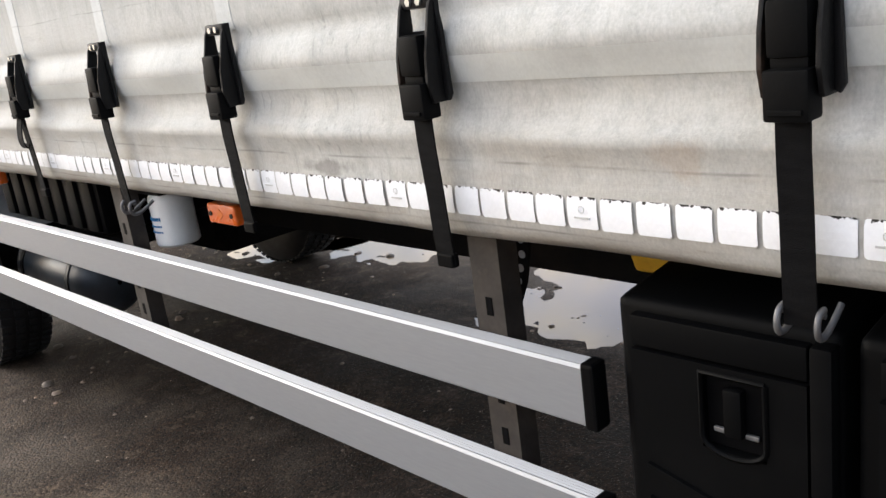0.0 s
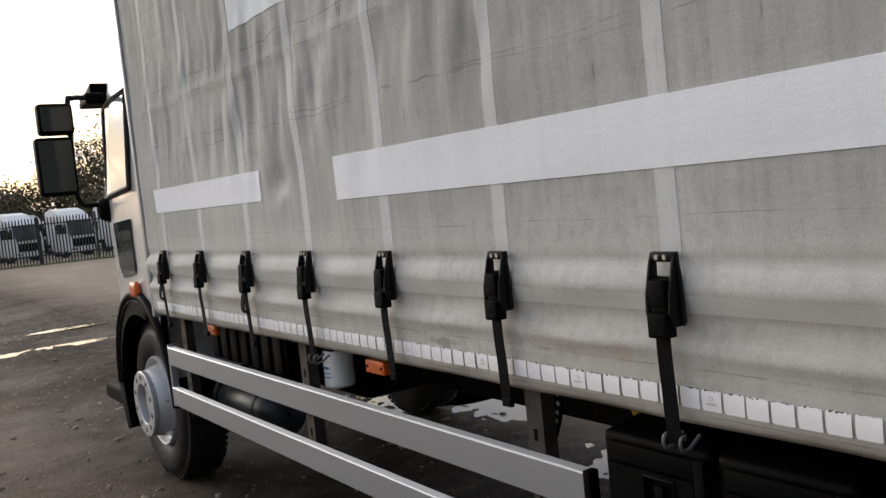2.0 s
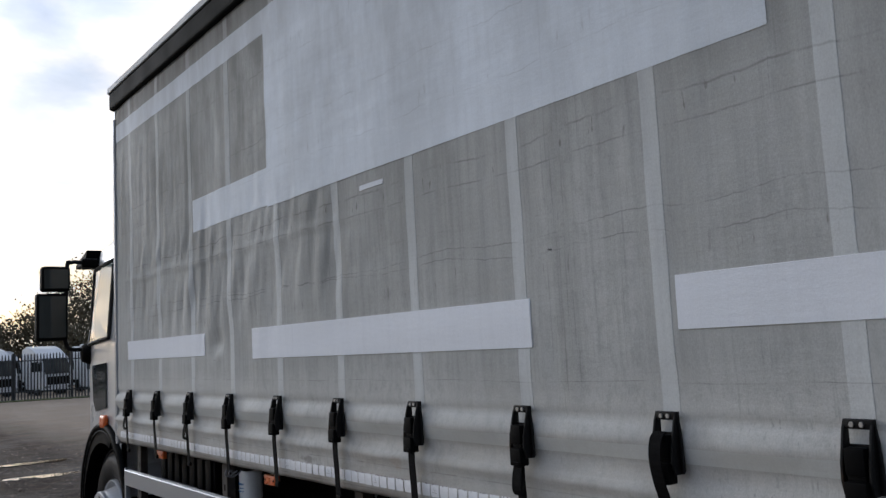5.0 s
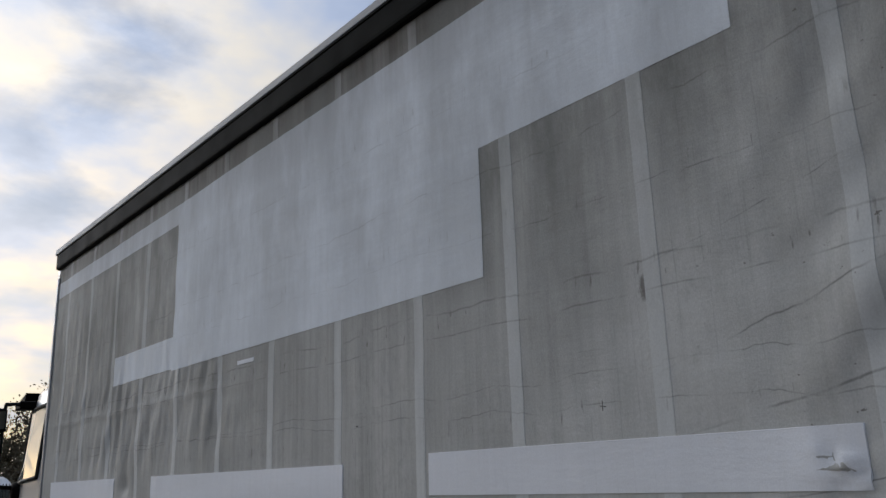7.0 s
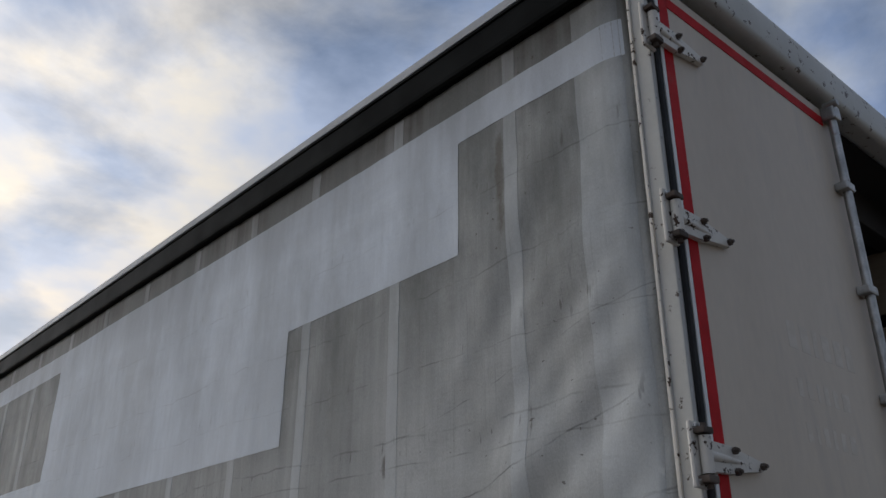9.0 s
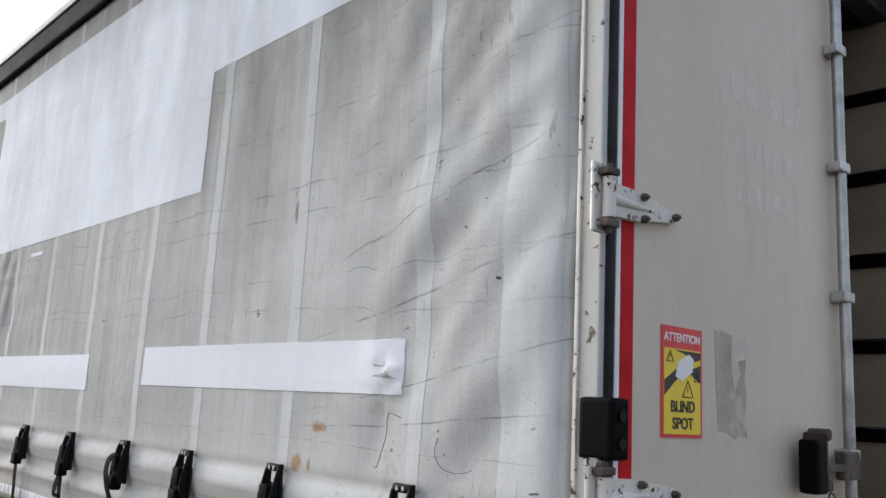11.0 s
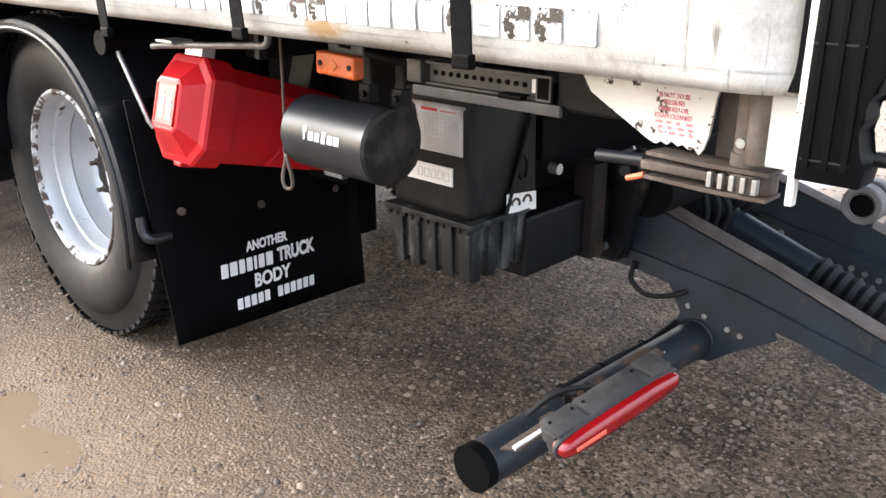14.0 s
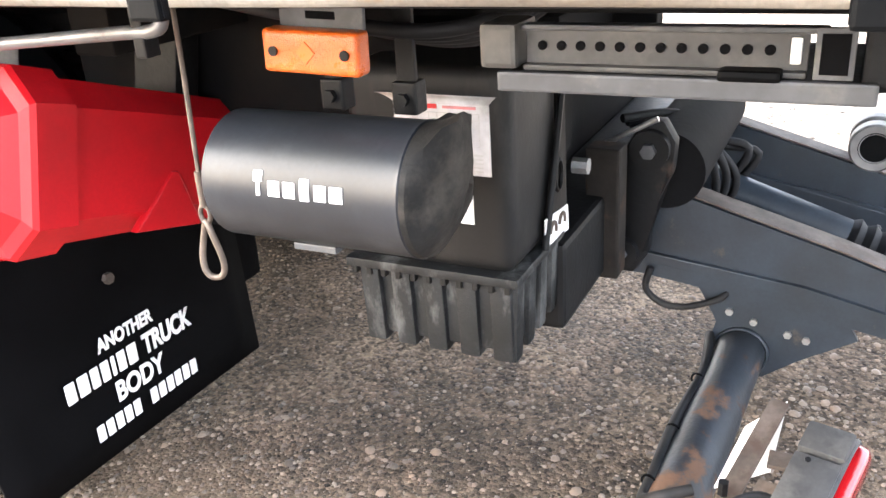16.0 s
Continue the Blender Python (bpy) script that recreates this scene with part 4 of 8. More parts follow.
def build_ground():
    xs = [-600, -200, -80, -40, -25, -18, -14, -12, -10.5] + [-9.6 + 0.15 * k for k in range(0, 48)] + [-2.4 + 0.055 * k for k in range(0, 127)] + [5, 6, 8, 12, 20, 40, 80, 200, 600]
    ys = [-600, -200, -80, -40, -20, -10, -6, -4, -3, -2] + [-1.5 + 0.06 * k for k in range(0, 185)] + [9.7 + 0.15 * k for k in range(0, 130)] + [29.5, 31, 34, 40, 60, 100, 250, 800]
    verts = [(x, y, ground_z(x, y)) for x in xs for y in ys]
    n = len(ys)
    faces = [(a * n + c, (a + 1) * n + c, (a + 1) * n + c + 1, a * n + c + 1) for a in range(len(xs) - 1) for c in range(n - 1)]
    me = bpy.data.meshes.new("ground")
    me.from_pydata(verts, [], faces)
    me.polygons.foreach_set("use_smooth", [True] * len(me.polygons))
    me.materials.append(M["yard"])
    tagged(new("ground", me), "wet brown stony yard with grit and puddles", "ground", kind="structure")


def puddle(cx, cy, rx, ry, level, seed=0.0):
    """Still water lying in a hollow; the ground gives its ragged edge."""
    bm = bmesh.new()
    n = 48
    c = bm.verts.new((cx, cy, level))
    row = []
    for k in range(n):
        a = 2 * math.pi * k / n
        r = 1 + 0.25 * noise.noise((math.cos(a) * 1.3 + seed, math.sin(a) * 1.3, seed)) + 0.12 * noise.noise((math.cos(a) * 4 + seed, math.sin(a) * 4, 7))
        row.append(bm.verts.new((cx + rx * r * math.cos(a), cy + ry * r * math.sin(a), level)))
    for k in range(n):
        bm.faces.new((c, row[k], row[(k + 1) % n]))
    ob = part("puddle", bm, "puddle")
    tagged(ob, "shallow muddy rain puddle lying in the yard", "puddle", group="puddles")


build_ground()
for cx, cy, rx, ry in HOLLOWS:
    puddle(cx, cy, 1.25 * rx, 1.25 * ry, WATER, cx)
for cx, cy, rx, ry in ((0.7, 15.9, 0.9, 0.10), (-1.4, 15.3, 0.7, 0.06), (-2.2, 21.0, 0.7, 0.15), (-1.2, 20.4, 1.1, 0.2), (1.5, 18.2, 0.5, 0.08)):
    puddle(cx, cy, 1.3 * rx, 2.4 * ry, 0.010, cx)


def build_pebbles():
    """Loose stones, thickest where the camera comes near the ground."""
    rnd = random.Random(5)
    verts, faces = [], []
    base = [(math.cos(a) * math.cos(e), math.sin(a) * math.cos(e), math.sin(e)) for e, ph in ((0.15, 0), (0.75, 0.5)) for a in [(k + ph) * math.pi / 3 for k in range(6)]] + [(0, 0, 1)]
    tri = []
    for k in range(6):
        j = (k + 1) % 6
        tri += [(k, j, 6 + k), (j, 6 + j, 6 + k), (6 + k, 6 + j, 12)]
    zones = [(19000, -1.6, 3.4, -1.6, 3.6, 0.003, 0.010), (9000, 2.0, 8.0, -1.0, 6.0, 0.006, 0.020), (1300, -4.5, 3.5, 3.6, 15.0, 0.005, 0.015), (900, -1.4, 3.0, -1.4, 3.2, 0.008, 0.017), (9000, -0.3, 2.3, 0.2, 2.5, 0.0025, 0.009), (450, 0.0, 2.2, 0.3, 2.4, 0.009, 0.018), (4200, -8.0, 3.0, 7.0, 22.0, 0.012, 0.040)]
    for count, x0, x1, y0, y1, r0, r1 in zones:
        for _ in range(count):
            x, y = rnd.uniform(x0, x1), rnd.uniform(y0, y1)
            if noise.noise((x * 1.3, y * 1.3, 9.0)) < rnd.uniform(-0.9, 0.25):
                continue
            r = r0 + (r1 - r0) * rnd.random() ** 2.5
            t, fl, st = rnd.uniform(0, 6.28), rnd.uniform(0.45, 0.85), rnd.uniform(0.65, 1.0)
            z = ground_z(x, y) - 0.1 * r
            n = len(verts)
            for bx, by, bz in base:
                j = rnd.uniform(0.82, 1.15)
                px, py = bx * r * j, by * r * st * j
                verts.append((x + px * math.cos(t) - py * math.sin(t), y + px * math.sin(t) + py * math.cos(t), z + bz * r * fl * j))
            faces += [(n + a, n + b, n + c) for a, b, c in tri]
    me = bpy.data.meshes.new("pebbles")
    me.from_pydata(verts, [], faces)
    me.polygons.foreach_set("use_smooth", [True] * len(me.polygons))
    me.materials.append(M["pebble"])
    tagged(new("pebbles", me), "loose grey and brown pebbles strewn over the yard", "pebbles", kind="stuff")


build_pebbles()


# ---- the curtain-sided body ----
def bump1(t, c, w):
    return math.exp(-((t - c) / w) ** 2)


def curtain_x(y, z):
    """How far the curtain's face stands from its plane; minus is outwards."""
    x = 0.0
    # pulled in at each strap, cushioned between them, along the foot
    d = min(abs(y - b) for b in BUCKLES)
    pull = math.cos(min(d, 0.3) / 0.3 * math.pi / 2) ** 2
    tail = min(1.0, max(0.0, (y - 0.14) / 0.35))
    if z < 1.75:
        cushion = -0.024 * bump1(z, 1.500, 0.036) + 0.010 * bump1(z, 1.560, 0.011) - 0.016 * bump1(z, 1.366, 0.016) - 0.012 * bump1(z, 1.350, 0.04) + 0.008 * bump1(z, 1.425, 0.025) - 0.010 * bump1(z, 1.262, 0.05) + 0.018 * max(0, (1.225 - z) / 0.03)
        x += cushion * (1 - 0.45 * pull) * (0.25 + 0.75 * tail) * (1 + 0.25 * noise.noise((y * 2.3, z * 3, 1.0)))
    # long shallow sag
    x += 0.010 * noise.noise((y * 0.7, z * 0.6, 4.0)) * min(1, max(0, (z - 1.6) / 0.4))
    # upright gathers in the front half, above the foot
    g = bump1(z, 2.25, 0.45) * bump1(y, 5.4, 1.3)
    x += g * (0.017 * noise.noise((y * 7.5 + 0.6 * z, z * 1.0, 3.0)) + 0.006 * noise.noise((y * 17 + z, z * 1.7, 8.0)))
    # pleats hanging from the level crease below the ghost, leaning towards the front
    ends = min(1, max(0, (y - 3.5) / 0.6)) * min(1, max(0, (7.25 - y) / 0.3))
    u = y + 0.28 * z
    x += ends * bump1(z, 2.17, 0.17) * (0.020 * noise.noise((u * 8.5, z * 0.7, 31.0)) + 0.006 * noise.noise((u * 19, z * 1.2, 33.0)))
    x += ends * bump1(z, 2.47, 0.085) * 0.013 * noise.noise((u * 13, z * 1.5, 37.0)) - 0.004 * ends * bump1(z, 2.36 + 0.02 * noise.noise((y * 2, 0, 3)), 0.022)
    x += 0.0050 * min(1, max(0, (y - 3.2) / 2)) * bump1(z, 2.85, 0.35) * noise.noise((y * 13, z * 0.5, 41.0))
    g2 = bump1(z, 3.0, 0.6) * bump1(y, 6.6, 0.8)
    x += 0.006 * g2 * noise.noise((y * 16, z * 1.2, 3.0))
    # creases slanting over the rear panel
    r = bump1(y, 0.34, 0.36) * bump1(z, 2.35, 0.75)
    x += r * (0.050 * noise.noise((3.3 * (z + 1.3 * y) + 0.5 * noise.noise((2 * y, 2 * z, 4.0)), 1.6 * (y - 0.7 * z), 6.0)) + 0.014 * noise.noise((8.0 * (z + 0.8 * y), 5.0 * y, 1.0)))
    # the whole face: small folds lying nearly level
    x += 0.0030 * noise.noise((y * 1.6, z * 9, 12.0)) + 0.0024 * noise.noise((y * 14, z * 3, 21.0))
    # dents: a knock at the front and a torn crease by the last strap
    dd = math.hypot((y - 5.44) / 0.09, (z - 1.86) / 0.07)
    x += 0.022 * math.exp(-dd * dd) - 0.012 * math.exp(-((y - 5.40) / 0.05) ** 2 - ((z - 1.80) / 0.04) ** 2)
    dd = math.hypot((y - 0.68) / 0.05, (z - 1.86) / 0.05)
    x += 0.010 * math.exp(-dd * dd) - 0.055 * abs(noise.noise((y * 13, z * 30, 3.0))) * math.exp(-0.5 * dd * dd) + 0.008 * math.exp(-((y - 0.70) / 0.045) ** 2 - ((z - 1.70) / 0.09) ** 2)
    # rolled round the rear pole
    if y < 0.165:
        x += 0.032 * ((0.165 - y) / 0.09) ** 2
    return x


def steps(a, b, d):
    n = max(1, round((b - a) / d))
    return [a + (b - a) * k / n for k in range(n + 1)]


def sheet(bm, y0, y1, z0, z1, off, d=0.02, rim=True):
    """A piece of cloth lying on the curtain, off metres proud of it."""
    ys, zs = steps(y0, y1, d), steps(z0, z1, d)
    if rim:
        # the edge turns in against the cloth below
        ys = [y0 - 0.0012] + ys + [y1 + 0.0012]
        zs = [z0 - 0.0012] + zs + [z1 + 0.0012]
    g = [[bm.verts.new((curtain_x(y, z) - (off if (y0 <= y <= y1 and z0 <= z <= z1) or not rim else -0.003), y, z)) for z in zs] for y in ys]
    for a in range(len(ys) - 1):
        for c in range(len(zs) - 1):
            bm.faces.new((g[a][c], g[a][c + 1], g[a + 1][c + 1], g[a + 1][c]))
    return bm


def thicken(ob, t):
    m = ob.modifiers.new("thickness", "SOLIDIFY")
    m.thickness, m.offset = t, -1
    return ob


body = thing("box_body", "curtain-sided lorry body with dirty grey-white curtains and rear doors", "lorry body", (W / 2, 3.7, 1.2))
curtain = thicken(part("curtain", sheet(bmesh.new(), 0.075, 7.37, 1.195, 3.715, 0.0, 0.0145, False), "curtain", body, "dirty grey-white side curtain with rippled foot", smooth=180), 0.004)
GHOST = ((4.71, 5.755, 2.54, 2.735), (1.86, 4.71, 2.53, 3.445), (0.805, 1.86, 3.010, 3.445), (0.09, 7.35, 3.445, 3.578))


def ghost_sheet():
    """The stepped area as one lattice, cut along the edges of its rectangles."""
    def cuts(marks, d):
        marks = sorted(set(marks))
        out = [marks[0]]
        for a, b in zip(marks, marks[1:]):
            out += steps(a, b, d)[1:]
        return out
    ys, zs = cuts([v for g in GHOST for v in g[:2]], 0.02), cuts([v for g in GHOST for v in g[2:]], 0.02)
    bm, made_ = bmesh.new(), {}
    def at(a, c):
        if (a, c) not in made_:
            made_[a, c] = bm.verts.new((curtain_x(ys[a], zs[c]) - (0.0026 if zs[c] < 2.8 and ys[a] > 3.2 else 0.0015), ys[a], zs[c]))
        return made_[a, c]
    for a in range(len(ys) - 1):
        for c in range(len(zs) - 1):
            y, z = (ys[a] + ys[a + 1]) / 2, (zs[c] + zs[c + 1]) / 2
            if any(g[0] < y < g[1] and g[2] < z < g[3] for g in GHOST):
                bm.faces.new((at(a, c), at(a, c + 1), at(a + 1, c + 1), at(a + 1, c)))
    return bm


part("lettering_ghost", ghost_sheet(), "curtain_clean", curtain, "paler stepped area where old lettering was removed", smooth=60)
for y0, y1, z0, z1 in ((5.617, 7.10, 1.795, 1.925), (2.780, 4.936, 1.768, 1.924), (0.617, 2.196, 1.80, 1.945)):
    part("cover_strip", sheet(bmesh.new(), y0, y1, z0, z1, 0.0034), "curtain_patch", curtain, "long plain white cover strip", smooth=60)
for y in BUCKLES:
    part("webbing_seam", sheet(bmesh.new(), y - 0.028, y + 0.028, 1.57, 3.70, 0.0011, 0.018), "curtain_strip", curtain, smooth=60)
part("foot_band", sheet(bmesh.new(), 0.30, 7.36, 1.447, 1.489, 0.0012, 0.0145, False), "curtain_band", curtain, "paler rubbed band", smooth=60)
part("tape_remnant", sheet(bmesh.new(), 3.62, 3.80, 2.455, 2.475, 0.0026, 0.0145), "curtain_patch", curtain, smooth=60)
part("rear_hem", sheet(bmesh.new(), 0.100, 0.270, 1.40, 3.69, 0.0012, 0.018), "curtain_strip", curtain, smooth=60)

# reflective tape along the foot, in squares
tape_bm = bmesh.new()
for z0, z1 in ((1.237, 1.284),):
    ys = [-0.0255, -0.0225, 0.0225, 0.0255]
    zs = steps(z0, z1, 0.010)
    prof = [curtain_x(3.2, z) - 0.0022 for z in zs]
    g = [[tape_bm.verts.new((prof[k], y, z + (0.0030 if (k == 0 and abs(y) > 0.024) else -0.0030 if (k == len(zs) - 1 and abs(y) > 0.024) else 0))) for k, z in enumerate(zs)] for y in ys]
    for a in range(3):
        for c in range(len(zs) - 1):
            tape_bm.faces.new((g[a][c], g[a][c + 1], g[a + 1][c + 1], g[a + 1][c]))
first = part("tape_square", tape_bm, "refl_tape", curtain, "white reflective tape square")
worn = first.data.copy()
worn.materials.clear(); worn.materials.append(M["refl_worn"])
ycur, k = 0.36, 0
while ycur < 7.3:
    if k == 0:
        ob = first
    else:
        ob = first.copy()
        scene.collection.objects.link(ob)
    if ycur < 1.25 and k % 9 in (1, 2, 4):
        ob.data = worn
    ob.location = (curtain_x(ycur, 1.262) - curtain_x(3.2, 1.262) - 0.0006, ycur, 0)
    if k % 7 == 3:
        # approval print: a small ring and two bars
        fx = curtain_x(ycur, 1.262) - 0.0040
        b_ = pipe(bmesh.new(), [(fx, ycur + 0.005 * math.cos(a), 1.266 + 0.005 * math.sin(a)) for a in [2 * math.pi * j / 10 for j in range(11)]], 0.0006, 4)
        box(b_, (fx - 0.0004, ycur - 0.013, 1.2525), (fx + 0.0015, ycur + 0.013, 1.2550))
        part("approval_print", b_, "label_grey", curtain)
    ycur += 0.0575
    k += 1

# cant rail and roof
part("cant_rail", box(box(bmesh.new(), (-0.035, 0.0, 3.708), (0.05, 7.42, 3.852), 0.025, 3), (-0.040, 0.0, 3.838), (0.03, 7.42, 3.852), 0.004), "rail_black", body, "black cant rail along the roof edge")
bm = bmesh.new()
prism(bm, [(-0.04, 3.853), (-0.038, 3.893), (0.03, 3.905), (1.25, 3.92), (W - 0.03, 3.905), (W + 0.038, 3.893), (W + 0.04, 3.853)], 1, 0.0, 7.44)
part("roof", bm, "roof_cloth", body, "pale grey roof sheet")
part("front_wall", nb((0.0, 7.38, 1.20), (W, 7.44, 3.80), 0.01), "white_chip", body)
part("front_post", nb((-0.012, 7.372, 1.18), (0.06, 7.42, 3.64), 0.012), "alu", body)
part("deck", nb((0.03, 0.03, 1.20), (W - 0.03, 7.38, 1.37)), "chassis", body, "timber deck, black beneath")
part("side_rave", nb((0.035, 0.12, 1.190), (0.10, 7.38, 1.235), 0.006), "black_steel", body)
part("far_curtain", nb((W - 0.02, 0.05, 1.195), (W + 0.0, 7.38, 3.82)), "curtain", body)
# laths and boards seen inside, on the far side
for k in range(6):
    z = 1.40 + 0.375 * k
    part("inner_board", nb((W - 0.06, 0.25, z + 0.01), (W - 0.035, 7.3, z + 0.33), 0.004), "ply", body)
for z in (1.75, 2.125, 2.50, 2.875, 3.25):
    part("inner_lath", nb((W - 0.075, 0.25, z - 0.028), (W - 0.04, 7.3, z + 0.028), 0.004), "black_plastic", body)
part("header_beam", nb((0.1, 0.25, 3.60), (W - 0.03, 0.35, 3.80), 0.01), "dark_inside", body)
part("roof_lining", nb((0.06, 0.06, 3.775), (W - 0.03, 7.38, 3.79)), "dark_inside", body)

# ---- rear frame and doors ----
part("corner_post", nb((0.008, 0.050, 1.066), (0.022, 0.060, 3.80), 0.002), "white_chip", body, "chipped white corner post edge")
part("corner_post", nb((0.016, 0.000, 1.105), (0.060, 0.052, 3.80), 0.004), "post_grey", body, "chipped white corner post")
part("post_channel", nb((0.045, 0.056, 1.10), (0.062, 0.115, 3.80), 0.003), "post_grey", body, "grey curtain channel")
part("curtain_pole", rod(bmesh.new(), (0.060, 0.118, 1.10), (0.060, 0.118, 3.64), 0.020, 16), "rust_steel", body, "rusty curtain tensioning pole", smooth=40)
part("corner_post", nb((W - 0.04, -0.004, 1.10), (W + 0.078, 0.06, 3.80), 0.004), "white_chip", body)
part("rear_header", nb((-0.05, -0.05, 3.74), (W + 0.05, 0.06, 3.91), 0.03, 3), "post_grey", body, "grey rounded rear roof rail", smooth=40)
part("rear_sill", nb((0.10, -0.025, 1.336), (W - 0.1, 0.05, 1.356), 0.008), "black_plastic", body, "black rubber sill edge")
part("sill_channel", nb((0.10, -0.012, 1.300), (0.60, 0.04, 1.334), 0.004), "sill_rust", body, "rusty beige sill channel")
part("rear_beam", nb((0.065, 0.05, 1.215), (W - 0.05, 0.16, 1.33), 0.01), "chassis", body)
part("beam_foot", nb((0.12, 0.06, 1.15), (0.44, 0.15, 1.216), 0.008), "chassis", body)

door_1 = part("rear_door", nb((0.062, -0.006, 1.356), (1.225, 0.034, 3.70), 0.005), "door_panel", body, "closed beige rear door with red border tape")
part("door_seal", nb((0.034, -0.008, 1.34), (0.062, 0.03, 3.70), 0.008), "rubber", door_1, "black rubber door seal")
E_ = -0.0075
part("white_border", nb((0.0625, E_ - 0.0005, 1.358), (0.078, -0.005, 3.69)), "white_tape", door_1)
part("white_border", nb((0.078, E_ - 0.0005, 1.358), (1.19, -0.005, 1.390)), "white_tape", door_1)
part("red_border", nb((0.080, E_ - 0.001, 1.392), (0.126, -0.005, 3.66)), "red_tape", door_1, "red retro-reflective border tape")
part("red_border", nb((0.126, E_ - 0.001, 1.392), (1.085, -0.005, 1.432)), "red_tape", door_1)
part("red_border", nb((0.120, E_ - 0.001, 3.62), (1.14, -0.005, 3.66)), "red_tape", door_1)


def lock_rod(x):
    ob = part("lock_rod", rod(bmesh.new(), (x, -0.034, 1.30), (x, -0.034, 3.72), 0.0165, 16), "galv", door_1, "galvanised lock rod", smooth=40)
    for z in (1.70, 2.158, 2.56, 2.943, 3.35):
        bm = bmesh.new()
        box(bm, (x - 0.040, -0.056, z - 0.016), (x + 0.024, -0.006, z + 0.016), 0.006)
        part("rod_clamp", bm, "galv", ob)
    bm = bmesh.new()
    box(bm, (x - 0.03, -0.06, 3.64), (x + 0.03, -0.006, 3.70), 0.008)
    rod(bm, (x - 0.02, -0.075, 3.70), (x - 0.02, -0.02, 3.70), 0.014, 12)
    part("rod_cam", bm, "galv", ob)
    bm = bmesh.new()
    box(bm, (x - 0.045, -0.07, 1.345), (x + 0.02, -0.006, 1.455), 0.012)
    box(bm, (x - 0.02, -0.06, 1.23), (x + 0.015, -0.02, 1.35), 0.008)
    rod(bm, (x - 0.02, -0.085, 1.375), (x - 0.02, -0.02, 1.375), 0.022, 12)
    box(bm, (x - 0.06, -0.055, 1.215), (x + 0.03, -0.015, 1.25), 0.008)
    part("rod_cam", bm, "white_chip", ob, "chipped white lock cam")


lock_rod(1.165)
part("door_edge_trim", nb((1.205, -0.012, 1.36), (1.228, 0.034, 3.70), 0.004), "galv", door_1)


def hinge(z):
    h = part("hinge", box(bmesh.new(), (-0.030, -0.016, z - 0.078), (0.026, -0.004, z + 0.078), 0.006), "white_chip", body, "chipped white strap hinge")
    bm = bmesh.new()
    rod(bm, (0.004, -0.030, z - 0.046), (0.004, -0.030, z + 0.042), 0.015, 16)
    part("hinge_barrel", bm, "white_chip", h, smooth=40)
    bm = bmesh.new()
    prism(bm, [(0.008, z - 0.038), (0.008, z + 0.038), (0.115, z + 0.035), (0.19, z + 0.024), (0.268, z + 0.013), (0.276, z), (0.268, z - 0.011), (0.19, z - 0.020), (0.115, z - 0.033)], 1, -0.026, -0.008, 0.003)
    part("hinge_strap", bm, "white_chip", h, "chipped white hinge strap")
    bm = bmesh.new()
    rod(bm, (0.02, -0.024, z), (0.19, -0.020, z), 0.014, 14, 0.006)
    part("hinge_ridge", bm, "white_chip", h, smooth=60)
    for bx, bz in ((0.132, 0.024), (0.134, -0.026), (0.258, 0.001)):
        bm = bmesh.new()
        rod(bm, (bx, -0.024, z + bz), (bx, -0.036, z + bz), 0.0095, 6)
        rod(bm, (bx, -0.036, z + bz), (bx, -0.043, z + bz), 0.005, 8)
        part("hinge_bolt", bm, "rust_steel", h)
    for bz in (0.062, -0.062):
        bm = bmesh.new()
        rod(bm, (-0.012, -0.014, z + bz), (-0.012, -0.024, z + bz), 0.010, 6)
        part("hinge_bolt", bm, "galv", h)
    bm = bmesh.new()
    for z0, z1 in ((z - 0.068, z - 0.050), (z + 0.046, z + 0.062)):
        box(bm, (-0.02, -0.046, z0), (0.022, -0.006, z1), 0.004)
    rod(bm, (0.004, -0.030, z - 0.080), (0.004, -0.030, z + 0.072), 0.008, 10)
    part("hinge_knuckle", bm, "rust_steel", h, "greasy rusted knuckle")


for z in (1.612, 2.233, 2.852, 3.475):
    hinge(z)

# rubber buffers on the corner post
u = part("buffer", nb((-0.002, -0.050, 1.686), (0.060, 0.036, 1.812), 0.010), "black_plastic", body, "black rubber door buffer")
for z in (1.72, 1.775):
    part("bolt", rod(bmesh.new(), (0.032, -0.046, z), (0.032, -0.054, z), 0.012, 14), "black_steel", u)
bm = prism(bmesh.new(), [(0.048, 1.405), (0.050, 1.103), (-0.026, 1.103), (-0.030, 1.128), (-0.018, 1.14), (-0.012, 1.166), (-0.022, 1.182), (-0.016, 1.20), (-0.030, 1.215), (-0.036, 1.25), (-0.044, 1.262), (-0.046, 1.395), (-0.040, 1.405)], 0, 0.000, 0.052, 0.004)
for v in bm.verts:
    v.co.x += 0.003 * noise.noise((v.co.y * 40, v.co.z * 30, 2.0))
lb = part("buffer", bm, "black_plastic", body, "worn black rubber dock buffer with torn edge", smooth=35)
for z in (1.128, 1.262, 1.33):
    part("moulding_line", nb((-0.0015, -0.012, z), (0.004, 0.046, z + 0.003), 0.001), "rubber", lb)
for y in (-0.010, 0.012, 0.034):
    part("moulding_line", nb((-0.0025, y, 1.12), (0.004, y + 0.008, 1.395), 0.001), "black_plastic", lb)
for z in (1.136, 1.265, 1.372):
    part("bolt", rod(bmesh.new(), (0.030, -0.030, z), (0.030, -0.046, z), 0.009, 10), "black_steel", lb)

